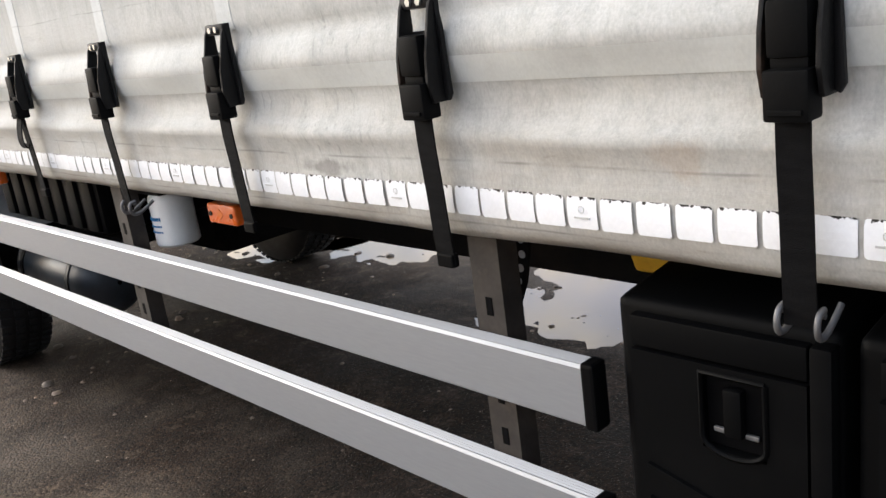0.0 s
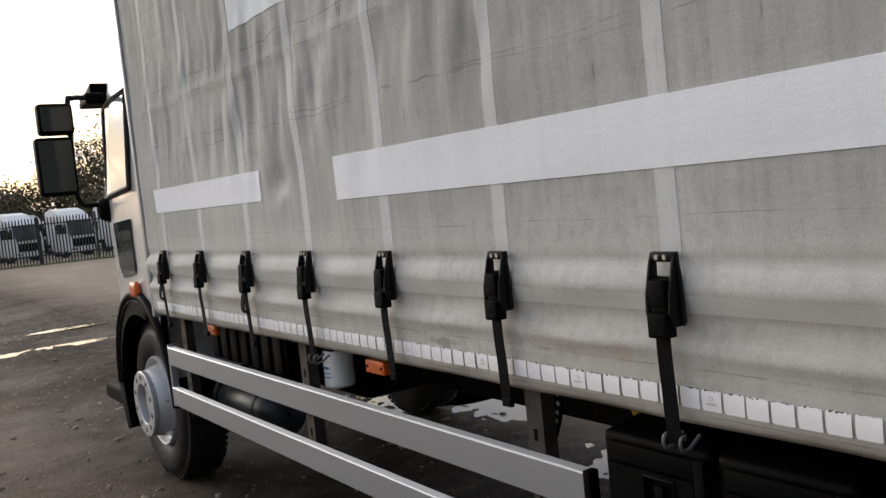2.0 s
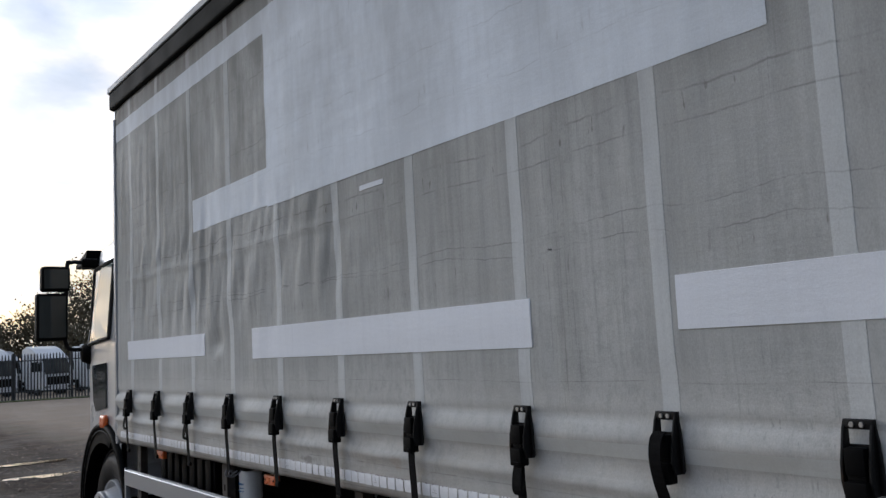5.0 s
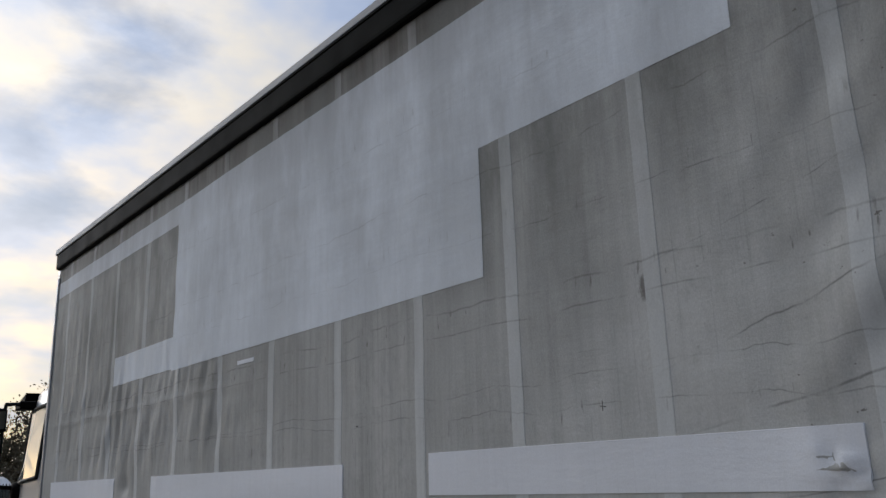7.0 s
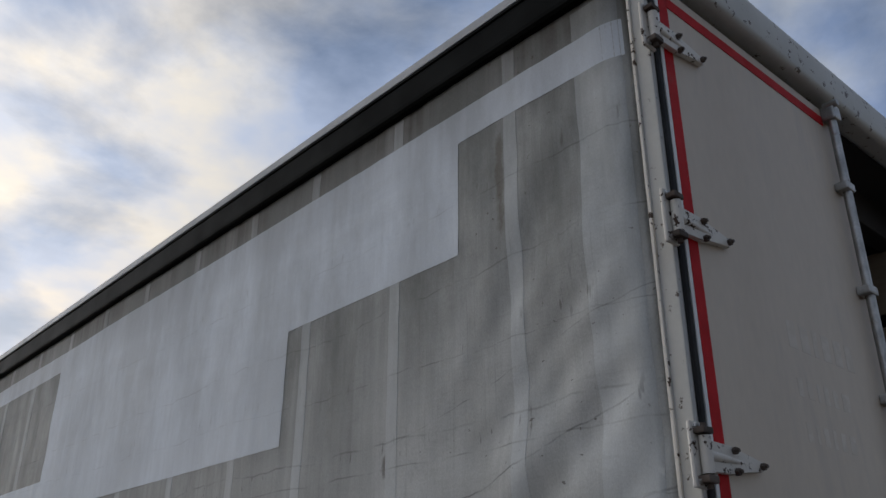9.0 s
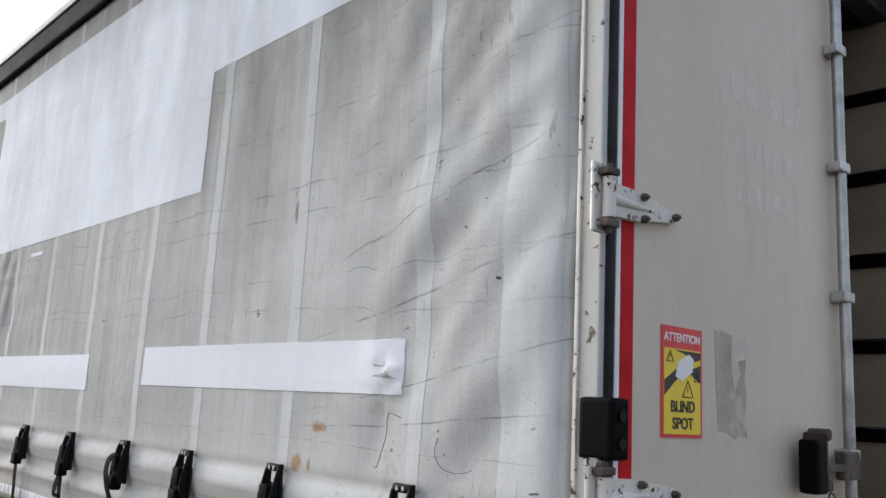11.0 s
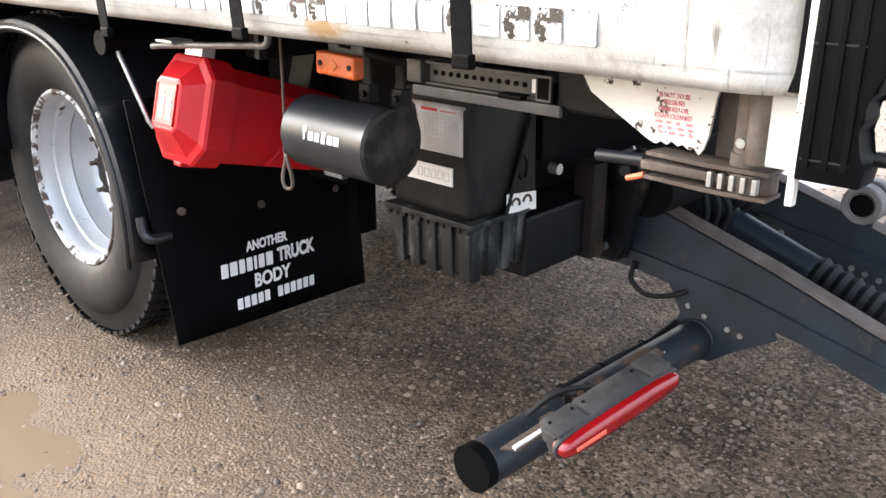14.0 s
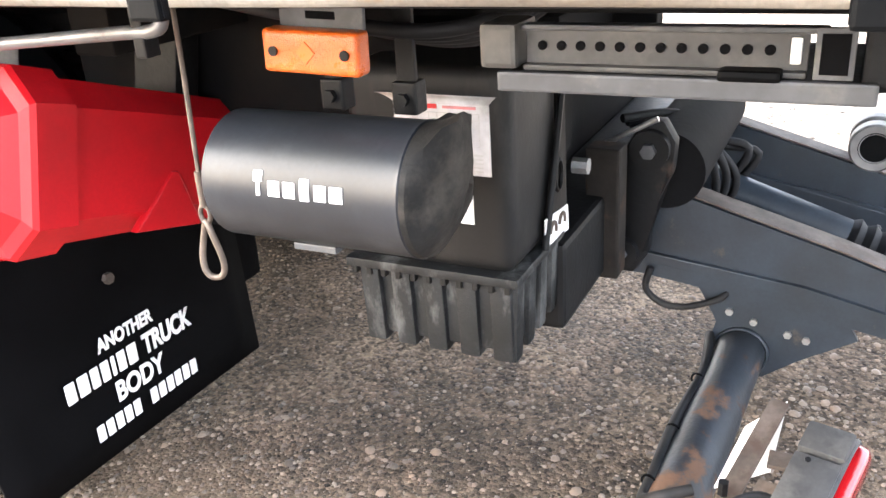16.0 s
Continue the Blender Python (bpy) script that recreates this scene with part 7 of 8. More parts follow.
# ---- tail lift ----
def tail_lift():
    ob = thing("tail_lift", "dark grey-blue folding tail lift with arms lowered behind the lorry", "tail lift", (1.5, 0.6, 0.2))
    part("cross_beam", nb((0.72, 1.008, 0.500), (2.30, 1.16, 0.675), 0.012), "black_steel", ob, "box-section cross beam")
    part("cover_plate", nb((0.985, 0.978, 0.490), (1.050, 1.05, 0.775), 0.006), "cheek_brown", ob, "rusty black side plate")
    # added dark sheets that close the bright gap behind the links
    part("back_wall", nb((0.76, 1.165, 0.47), (1.40, 1.185, 1.19)), "chassis", ob)
    part("back_wall", nb((1.40, 1.165, 0.60), (2.15, 1.185, 1.19)), "chassis", ob)
    part("corner_nut", rod(bmesh.new(), (0.845, 1.000, 0.785), (0.845, 1.030, 0.785), 0.016, 8), "galv", ob)

    def arm(x, w_, name):
        # outline in y, z: knuckle at the beam, long straight arm running down to the rear
        pts = [(1.16, 0.46), (1.12, 0.40), (0.98, 0.405), (0.70, 0.368), (0.42, 0.318), (0.20, 0.255), (-0.30, 0.10), (-0.62, 0.02), (-0.66, 0.05), (-0.62, 0.10), (-0.25, 0.235), (0.25, 0.402), (0.55, 0.505), (0.87, 0.600), (1.00, 0.660), (1.10, 0.60)]
        a = part("arm", prism(bmesh.new(), pts, 0, x, x + w_, 0.008), "lift_paint", ob, "dark steel lift arm")
        bm = bmesh.new()
        prism(bm, [(1.00, 0.445), (0.62, 0.400), (0.20, 0.305), (-0.30, 0.145), (-0.30, 0.170), (0.20, 0.328), (0.62, 0.425), (1.00, 0.470)], 0, x - 0.014, x + 0.002, 0.004)
        part("arm_rib", bm, "lift_paint", a)
        bm = bmesh.new()
        pts2 = [(0.98, 0.652), (0.87, 0.603), (0.55, 0.508), (0.25, 0.405), (-0.25, 0.238)]
        for (ya, za), (yb, zb) in zip(pts2, pts2[1:]):
            prism(bm, [(ya, za), (yb, zb), (yb, zb + 0.004), (ya, za + 0.004)], 0, x + 0.006, x + w_ - 0.006)
        part("arm_top_wear", bm, "rust_steel", a, "rubbed bare top edge")
        bm = bmesh.new()
        rod(bm, (x - 0.02, 1.03, 0.475), (x + w_ + 0.02, 1.03, 0.475), 0.055, 24)
        rod(bm, (x - 0.035, 1.03, 0.475), (x - 0.018, 1.03, 0.475), 0.028, 6)
        part("pivot", bm, "black_steel", a, smooth=40)
        return a

    arm1 = arm(1.215, 0.085, "arm")
    arm2 = arm(1.86, 0.085, "arm")
    # cast links between the beam and the arms, with their pins
    for x in (1.115, 1.76):
        pts = [(1.050, 0.500), (1.030, 0.452), (0.975, 0.448), (0.945, 0.500), (0.945, 0.590), (0.898, 0.690), (0.893, 0.760), (0.920, 0.806), (0.968, 0.800), (1.000, 0.745), (1.030, 0.625)]
        lk = part("link", prism(bmesh.new(), pts, 0, x, x + 0.045, 0.012), "black_steel", ob, "greasy cast link", smooth=40)
        for py, pz, pr in ((0.998, 0.502, 0.034), (0.945, 0.745, 0.042)):
            part("pin", rod(bmesh.new(), (x - 0.022, py, pz), (x + 0.06, py, pz), pr, 24), "black_steel", lk, smooth=40)
            part("pin_bolt", rod(bmesh.new(), (x - 0.036, py, pz), (x - 0.020, py, pz), 0.4 * pr, 6), "step_grey", lk)
    part("stay_rod", rod(bmesh.new(), (1.105, 1.040, 0.752), (1.105, 0.930, 0.812), 0.006, 8), "galv", ob, smooth=50)
    part("torsion_tube", rod(bmesh.new(), (1.19, 0.930, 0.672), (1.80, 0.930, 0.672), 0.088, 32), "chassis", ob, smooth=40)
    for k in range(4):
        part("arm_bolt", rod(bmesh.new(), (1.838, 0.52 - 0.045 * k, 0.345 - 0.010 * k), (1.86, 0.52 - 0.045 * k, 0.345 - 0.010 * k), 0.010, 8), "galv", arm2)
    part("arm_bolt", rod(bmesh.new(), (1.838, 0.767, 0.411), (1.86, 0.767, 0.411), 0.011, 10), "galv", arm2)
    part("arm_gusset", prism(bmesh.new(), [(0.86, 0.47), (0.30, 0.34), (0.34, 0.27), (0.80, 0.36)], 0, 1.845, 1.858, 0.002), "lift_paint", arm2)
    # cylinder with rubber bellows between the arms
    bm = rod(bmesh.new(), (1.60, 1.02, 0.555), (1.60, 0.53, 0.385), 0.050, 24)
    cy = part("lift_cylinder", bm, "lift_paint", ob, "hydraulic lift cylinder", smooth=40)
    bm = bmesh.new()
    a, b = Vector((1.60, 0.555, 0.393)), Vector((1.60, 0.315, 0.310))
    u, v = frame_of(b - a)
    rows = []
    for k in range(15):
        rows.append(ring(bm, a.lerp(b, k / 14), u, v, (0.062 if k % 2 else 0.050) * (1 - 0.008 * k), 20))
    for p, q in zip(rows, rows[1:]):
        skin(bm, p, q)
    bm.faces.new(rows[0][::-1]); bm.faces.new(rows[-1])
    part("bellows", bm, "rubber", cy, "ribbed black rubber bellows", smooth=20)
    bm = rod(bmesh.new(), (1.60, 0.32, 0.312), (1.60, -0.18, 0.19), 0.024, 16)
    box(bm, (1.565, -0.27, 0.145), (1.635, -0.15, 0.215), 0.012)
    part("piston_rod", bm, "galv", cy, smooth=40)
    # platform edge on the ground behind
    bm = bmesh.new()
    prism(bm, [(-0.30, 0.13), (-0.26, 0.19), (-0.40, 0.20), (-1.75, 0.10), (-2.15, 0.035), (-2.15, 0.015), (-0.40, 0.06)], 0, 0.06, 2.44, 0.006)
    pf = part("platform", bm, "alu", ob, "pale aluminium platform lying open on the ground")
    part("platform_roll", rod(bmesh.new(), (0.30, -0.29, 0.155), (2.20, -0.29, 0.155), 0.045, 20), "alu", pf, smooth=40)
    # twin support rollers on the far arm
    for dx in (0.0, 0.085):
        c = (1.80 + dx, 0.510, 0.572)
        bm = lathe(bmesh.new(), [(0.0, 0.040), (0.004, 0.036), (0.0, 0.060), (0.006, 0.065), (0.050, 0.065), (0.056, 0.060), (0.056, 0.01)], 32, "x", c)
        part("roller", bm, "roller_grey", ob, "grey nylon roller", smooth=35)
        part("roller_core", rod(bmesh.new(), (c[0] + 0.003, c[1], c[2]), (c[0] + 0.05, c[1], c[2]), 0.052, 24), "black_plastic", ob, smooth=35)
    part("roller_stay", nb((1.866, 0.485, 0.46), (1.878, 0.535, 0.575), 0.004), "lift_paint", ob)
    # hoses
    rnd = random.Random(3)
    for k in range(5):
        x = 1.40 + 0.045 * k
        dip = 0.10 * rnd.random()
        pts = [(x - 0.12, 1.05, 0.76 - 0.02 * k), (x, 0.93, 0.74 - 0.03 * k), (x + 0.04, 0.86 - 0.02 * k, 0.62 - dip), (x + 0.02 + 0.03 * rnd.random(), 0.87, 0.50 - dip), (x, 0.93, 0.45 - 0.5 * dip), (x + 0.03, 1.0, 0.47)]
        part("hose", pipe(bmesh.new(), smooth_path(pts, 6), 0.011, 8), "rubber", ob, "black hydraulic hose", smooth=60)
    pts = [(1.20, 0.955, 0.43), (1.20, 0.965, 0.375), (1.20, 0.925, 0.340), (1.20, 0.870, 0.340), (1.21, 0.800, 0.365), (1.225, 0.78, 0.385)]
    part("hose", pipe(bmesh.new(), smooth_path(pts, 6), 0.0085, 8), "rubber", ob, "drooping black hose", smooth=60)
    part("hose", pipe(bmesh.new(), smooth_path([(1.05, -0.5, 0.05), (1.12, -0.28, 0.09), (1.20, -0.10, 0.13), (1.30, 0.02, 0.20)], 8), 0.024, 10), "rubber", ob, "ribbed conduit", smooth=60)
    part("hydraulic_block", nb((1.93, 0.88, 0.575), (2.06, 0.96, 0.70), 0.006), "step_grey", ob)
    part("lamp_bar", nb((2.35, 0.35, 0.28), (2.45, 0.42, 0.36), 0.006), "galv", ob)
    return ob


tail_lift()


def underrun_bar():
    ob = thing("underrun_bar", "round dark steel underrun bar with bolted bracket, hanging low", "underrun bar", (0.8, 0.77, 0.1))
    p, q, r = Vector((0.275, 0.795, 0.213)), Vector((1.26, 0.742, 0.230)), 0.0565
    d = (q - p).normalized()
    bar = part("bar", rod(bmesh.new(), p, q, r, 32), "bar_paint", ob, "scuffed dark steel tube", smooth=40)
    part("end_plug", rod(bmesh.new(), p - d * 0.010, p + d * 0.022, r + 0.0025, 32), "black_plastic", bar, "round black end plug", smooth=40)
    # bracket plate under the lift arm, with a weld collar round the tube
    bm = prism(bmesh.new(), [(0.86, 0.400), (0.52, 0.335), (0.50, 0.300), (0.62, 0.225), (0.69, 0.170), (0.74, 0.158), (0.80, 0.185), (0.82, 0.235), (0.80, 0.300)], 0, 1.228, 1.244, 0.003)
    br = part("bracket", bm, "lift_paint", ob, "dark blue-grey bracket plate")
    bm = bmesh.new()
    u, v = frame_of(d)
    pipe(bm, [Vector((1.226, 0.7438, 0.2295)) + (r + 0.003) * (math.cos(a) * u + math.sin(a) * v) for a in [2 * math.pi * k / 28 for k in range(29)]], 0.005, 6)
    part("weld_collar", bm, "lift_paint", br, smooth=60)
    for yy, zz in ((0.775, 0.330), (0.720, 0.312), (0.645, 0.292), (0.605, 0.284)):
        part("bolt", rod(bmesh.new(), (1.220, yy, zz), (1.230, yy, zz), 0.009, 6), "galv", br)
    # cable strapped along the back of the tube
    pts = [(1.226, 0.815, 0.262)] + [tuple(p + d * s + Vector((0, 0.052 + 0.004 * math.sin(14 * s), 0.034))) for s in (0.80, 0.70, 0.60, 0.50, 0.40, 0.33)] + [(0.575, 0.79, 0.290), (0.60, 0.74, 0.300)]
    cb = part("cable", pipe(bmesh.new(), smooth_path(pts, 6), 0.011, 8), "rubber", ob, "black cable strapped to the bar", smooth=60)
    for s in (0.75, 0.55, 0.38):
        c = p + d * s
        part("cable_tie", pipe(bmesh.new(), [c + Vector((0, 0.052, 0.034)) + 0.0125 * (math.cos(a) * u + math.sin(a) * v) for a in [2 * math.pi * k / 14 for k in range(15)]], 0.0025, 5), "black_plastic", cb)
    # lamp carrier: a bent rusty strip lying along the tube, and two arms to the lamp
    lc = bmesh.new()
    prism(lc, [(0.32, 0.755), (0.34, 0.715), (0.79, 0.608), (0.80, 0.640)], 2, 0.0, 0.005)
    for vtx in lc.verts:
        vtx.co.z += 0.262 + 0.24 * (vtx.co.x - 0.32) + 0.010 * math.sin(11 * vtx.co.x)
    cr = part("lamp_carrier", lc, "rust_steel", ob, "rusty bent lamp carrier strip")
    for x in (0.44, 0.62):
        b = nb((x - 0.022, 0.560, 0.335), (x + 0.022, 0.720 if x < 0.5 else 0.625, 0.343), 0.002)
        for vtx in b.verts:
            vtx.co.z += 0.24 * (x - 0.44) - 0.35 * max(0.0, vtx.co.y - 0.64)
        part("carrier_arm", b, "rust_steel", cr)
    for x, y in ((0.50, 0.70), (0.56, 0.685)):
        part("carrier_bolt", rod(bmesh.new(), (x, y, 0.280 + 0.24 * (x - 0.32)), (x, y, 0.305 + 0.24 * (x - 0.32)), 0.009, 6), "black_steel", cr)
    wp = bmesh.new()
    corners = [(0.664, 0.712, 0.262), (0.764, 0.678, 0.334), (0.795, 0.612, 0.385), (0.672, 0.622, 0.318)]
    lo = [wp.verts.new(c) for c in corners]
    hi = [wp.verts.new((x, y, z + 0.004)) for x, y, z in corners]
    wp.faces.new(lo[::-1]); wp.faces.new(hi); skin(wp, lo, hi)
    part("white_plate", wp, "sticker_white", ob, "bent white plate")
    b = nb((0.335, 0.722, 0.262), (0.50, 0.732, 0.272), 0.002)
    for vtx in b.verts:
        vtx.co.y -= 0.24 * (vtx.co.x - 0.335); vtx.co.z += 0.24 * (vtx.co.x - 0.335)
    part("white_edge", b, "sticker_white", ob, "scraped white edge")


underrun_bar()


def rear_lamp(length, m):
    """Light cluster, length along its own x, lens towards -y; m sets it in place."""
    ob = thing("rear_lamp", "rear light cluster with red lens and dirty black housing", "rear lamp", group="rear lamps")
    x0, x1 = -length / 2, length / 2
    cuts = [x0 + 0.012, x0 + 0.30 * length, x0 + 0.80 * length, x1 - 0.006]
    hs = part("housing", nb((x0 + 0.008, 0.020, -0.030), (x1 - 0.008, 0.062, 0.026), 0.012), "housing_dusty", ob, "dusty grey-black housing", smooth=40)
    for xa, xb in zip(cuts, cuts[1:]):
        sec = part("housing_section", nb((xa + 0.003, 0.010, -0.020), (xb - 0.003, 0.082, 0.036 + 0.004 * (xa > 0)), 0.006), "housing_dusty", hs, smooth=40)
        for xs_ in (xa + 0.016, xb - 0.016):
            part("screw", rod(bmesh.new(), (xs_, 0.058, 0.034), (xs_, 0.058, 0.0385), 0.0045, 8), "black_steel", sec)
    bm = bmesh.new()
    n = 28
    out = []
    for k in range(n):
        a = 2 * math.pi * k / n
        out.append(((length / 2) * math.copysign(abs(math.cos(a)) ** 0.55, math.cos(a)), 0.026 * math.copysign(abs(math.sin(a)) ** 0.6, math.sin(a))))
    rows = []
    for dy, s in ((0.024, 1.0), (0.004, 1.0), (-0.008, 0.93), (-0.014, 0.7)):
        rows.append([bm.verts.new((px * (1 - (1 - s) * 0.3), dy, pz * s)) for px, pz in out])
    for a, b in zip(rows, rows[1:]):
        skin(bm, a, b)
    bm.faces.new(rows[0]); bm.faces.new(rows[-1][::-1])
    ls = part("lens", bm, "red_lens", ob, "glossy red lens", smooth=50)
    part("lens_rim", pipe(bmesh.new(), [(px * 1.01, 0.012, pz * 1.06) for px, pz in out + out[:1]], 0.0065, 6), "housing_dusty", ls, smooth=60)
    part("clear_window", nb((x0 + 0.10 * length, -0.0155, -0.010), (x0 + 0.34 * length, -0.006, 0.002), 0.003), "lens_clear", ls, "paler reflector band")
    bm = pipe(bmesh.new(), smooth_path([(x0 + 0.20, 0.070, 0.0), (x0 + 0.19, 0.11, 0.012), (x0 + 0.12, 0.155, 0.010), (x0 + 0.05, 0.185, -0.030)], 6), 0.007, 8)
    part("cable", bm, "rubber", ob, smooth=60)
    part("lamp_stay", nb((-0.08, 0.06, -0.045), (0.08, 0.13, -0.032), 0.003), "rust_steel", ob)
    ob.matrix_basis = m
    return ob


lamp = rear_lamp(0.36, pose(0.463, 0.528, 0.385, 0, -13.8, -13.9))
copy_thing(lamp, pose(2.17, 0.40, 0.47, 0, 0, 10))


# ---- rear corner, under the body ----
def corner_foot():
    ob = thing("tension_gear", "rusty curtain tensioner gear under the rear corner", "curtain tensioner", (0.05, 0.15, 1.06))
    for z in (1.064, 1.099):
        part("gear_plate", prism(bmesh.new(), [(0.012, 0.070), (0.060, 0.070), (0.060, 0.250), (0.018, 0.256), (0.010, 0.16)], 2, z, z + 0.006, 0.001), "rust_steel", ob, "rusty plate")
    part("gear_arm", nb((0.015, 0.12, 1.078), (0.045, 0.262, 1.092), 0.004), "rust_steel", ob)
    gw = part("gear_wheel", lathe(bmesh.new(), [(0.0, 0.03), (0.0, 0.034), (0.026, 0.034), (0.026, 0.01)], 16, "z", (0.045, 0.105, 1.071)), "rust_steel", ob)
    for k in range(5):
        part("gear_tooth", nb((0.006, 0.082 + 0.016 * k, 1.074), (0.016, 0.089 + 0.016 * k, 1.095), 0.001), "galv", gw)
    part("handle", rod(bmesh.new(), (0.030, 0.262, 1.088), (0.036, 0.348, 1.081), 0.0095, 14), "tube_grey", ob, "dark handle grip", smooth=40)
    part("release_lever", rod(bmesh.new(), (0.030, 0.262, 1.066), (0.036, 0.294, 1.054), 0.005, 10), "copper", ob, "orange-red release lever", smooth=40)
    part("pole_foot", rod(bmesh.new(), (0.045, 0.110, 1.104), (0.045, 0.110, 1.21), 0.0245, 20), "rust_steel", ob, smooth=40)
    part("pole_collar", rod(bmesh.new(), (0.045, 0.110, 1.104), (0.045, 0.110, 1.122), 0.0275, 20), "rust_steel", ob, smooth=40)
    part("pole_bolt", rod(bmesh.new(), (0.016, 0.115, 1.138), (0.024, 0.115, 1.138), 0.007, 8), "galv", ob)
    part("foot_block", nb((0.062, 0.125, 1.10), (0.095, 0.172, 1.205), 0.004), "rust_steel", ob)
    # washed-off notice plate with a broken lower edge
    edge = [(0.385, 1.205), (0.366, 1.176), (0.338, 1.160), (0.300, 1.139), (0.262, 1.118), (0.250, 1.114), (0.243, 1.119), (0.232, 1.115), (0.226, 1.121), (0.215, 1.115), (0.208, 1.119), (0.197, 1.112), (0.190, 1.116), (0.182, 1.108), (0.176, 1.116), (0.170, 1.135), (0.163, 1.19), (0.155, 1.215), (0.385, 1.215)]
    pl = part("notice_plate", prism(bmesh.new(), edge, 0, 0.034, 0.040), "white_chip", ob, "torn white notice plate with faded red print")
    face = Matrix(((0, 0, -1, 0), (-1, 0, 0, 0), (0, 1, 0, 0), (0, 0, 0, 1)))
    for k, txt in enumerate(("IS NOT TO BE", "PRESSURE", "WASHED OR", "STEAM CLEANED")):
        words("notice_lettering", txt, 0.0100, Matrix.Translation((0.0334, 0.226, 1.1855 - 0.0098 * k)) @ face, "faded_red", pl, squash=0.78)
    for k in range(3):
        for j in range(4):
            y0 = 0.252 - 0.016 * j - 0.003 * k
            part("print_bar", nb((0.0330, y0 - 0.010 + 0.002 * ((k + j) % 3), 1.1455 - 0.0075 * k), (0.0345, y0, 1.1490 - 0.0075 * k)), "faded_red", pl)
    ob.location += Vector((0.050, 0.035, -0.018))


corner_foot()


# ---- labels and marks on the curtain ----
def curtain_label():
    bm = sheet(bmesh.new(), 0.335, 0.452, 1.455, 1.545, 0.0045, 0.012)
    lb_ = part("curtain_label", bm, "label_worn", curtain, "torn grey-brown maker's label", smooth=180)
    part("label_card", sheet(bmesh.new(), 0.362, 0.432, 1.462, 1.492, 0.0060, 0.012), "sticker_white", lb_)
    bm = bmesh.new()
    for k, (w_, h_) in enumerate(((0.0075, 0.013), (0.005, 0.008), (0.0022, 0.013), (0.0022, 0.013), (0.0022, 0.011), (0.005, 0.008), (0.004, 0.008), (0.004, 0.008))):
        yy = 0.424 - 0.0068 * k
        box(bm, (curtain_x(0.40, 1.478) - 0.0072, yy - w_, 1.476), (curtain_x(0.40, 1.478) - 0.0058, yy, 1.476 + h_))
    for k in range(2):
        box(bm, (curtain_x(0.40, 1.468) - 0.0072, 0.372, 1.466 + 0.004 * k), (curtain_x(0.40, 1.468) - 0.0058, 0.426, 1.468 + 0.004 * k))
    part("name_bars", bm, "sticker_black", lb_)
    part("label_fade", sheet(bmesh.new(), 0.365, 0.425, 1.512, 1.535, 0.0058, 0.012), "label_grey", lb_)


curtain_label()


def scratch(pts, r=0.0022, material="scuff"):
    path = smooth_path([(0, y, z) for y, z in pts], 8)
    bm = pipe(bmesh.new(), [(curtain_x(p.y, p.z) + 0.0002, p.y, p.z) for p in path], 0.62 * r, 5)
    part("scratch", bm, material, curtain, smooth=60)


for pts, r in (([(0.615, 1.742), (0.66, 1.752), (0.672, 1.745), (0.678, 1.69), (0.70, 1.62), (0.702, 1.61)], 0.0022), ([(0.455, 1.70), (0.468, 1.67), (0.45, 1.635), (0.41, 1.622), (0.37, 1.627), (0.355, 1.634)], 0.0016),
               ([(0.20, 1.335), (0.17, 1.330), (0.145, 1.322)], 0.0022), ([(0.622, 1.905), (0.70, 1.893), (0.72, 1.900)], 0.0018), ([(0.14, 1.603), (0.165, 1.600)], 0.005), ([(0.18, 1.56), (0.165, 1.545), (0.158, 1.53)], 0.005),
               ([(2.68, 2.072), (2.665, 2.070)], 0.005), ([(1.366, 2.06), (1.366, 2.03)], 0.003), ([(1.375, 2.045), (1.352, 2.042)], 0.0025), ([(0.29, 2.083), (0.278, 2.080)], 0.006)):
    scratch(pts, r)


# ---- chassis and underbody ----
def chassis():
    ob = thing("chassis", "dark muddy steel lorry chassis under the body", "chassis", (W / 2, 4.5, 0.75))
    for x in (0.83, 1.60):
        part("chassis_rail", nb((x, 1.05, 0.80), (x + 0.075, 9.1, 1.06), 0.006), "chassis", ob)
    for y in (1.6, 3.3, 4.4, 5.5, 6.6):
        part("cross_member", nb((0.30, y - 0.04, 1.08), (W - 0.1, y + 0.04, 1.20), 0.004), "chassis", ob)
    part("axle", rod(bmesh.new(), (0.5, RW[1], RW[2]), (W - 0.5, RW[1], RW[2]), 0.085, 20), "chassis", ob, smooth=40)
    part("differential", lathe(bmesh.new(), [(-0.24, 0.02), (-0.2, 0.14), (-0.08, 0.23), (0.08, 0.23), (0.2, 0.14), (0.24, 0.02)], 24, "x", (W / 2, RW[1], RW[2])), "chassis", ob, smooth=60)
    part("axle", rod(bmesh.new(), (0.4, FW[1], FW[2]), (W - 0.4, FW[1], FW[2]), 0.07, 16), "chassis", ob, smooth=40)
    part("prop_shaft", rod(bmesh.new(), (W / 2, 2.7, 0.62), (W / 2, 6.8, 0.85), 0.05, 16), "chassis", ob, smooth=40)
    for x in (0.80, W - 0.88):
        part("leaf_spring", nb((x, 1.7, 0.62), (x + 0.08, 3.4, 0.70), 0.01), "chassis", ob)
    part("gearbox", nb((0.95, 6.6, 0.55), (1.6, 8.9, 1.15), 0.08), "chassis", ob)
    part("hanger_wall", nb((0.72, 1.75, 0.62), (0.76, 2.0, 1.18), 0.004), "chassis", ob)
    part("under_panel", nb((0.62, 1.25, 0.80), (0.66, 2.0, 1.18), 0.004), "chassis", ob)


chassis()


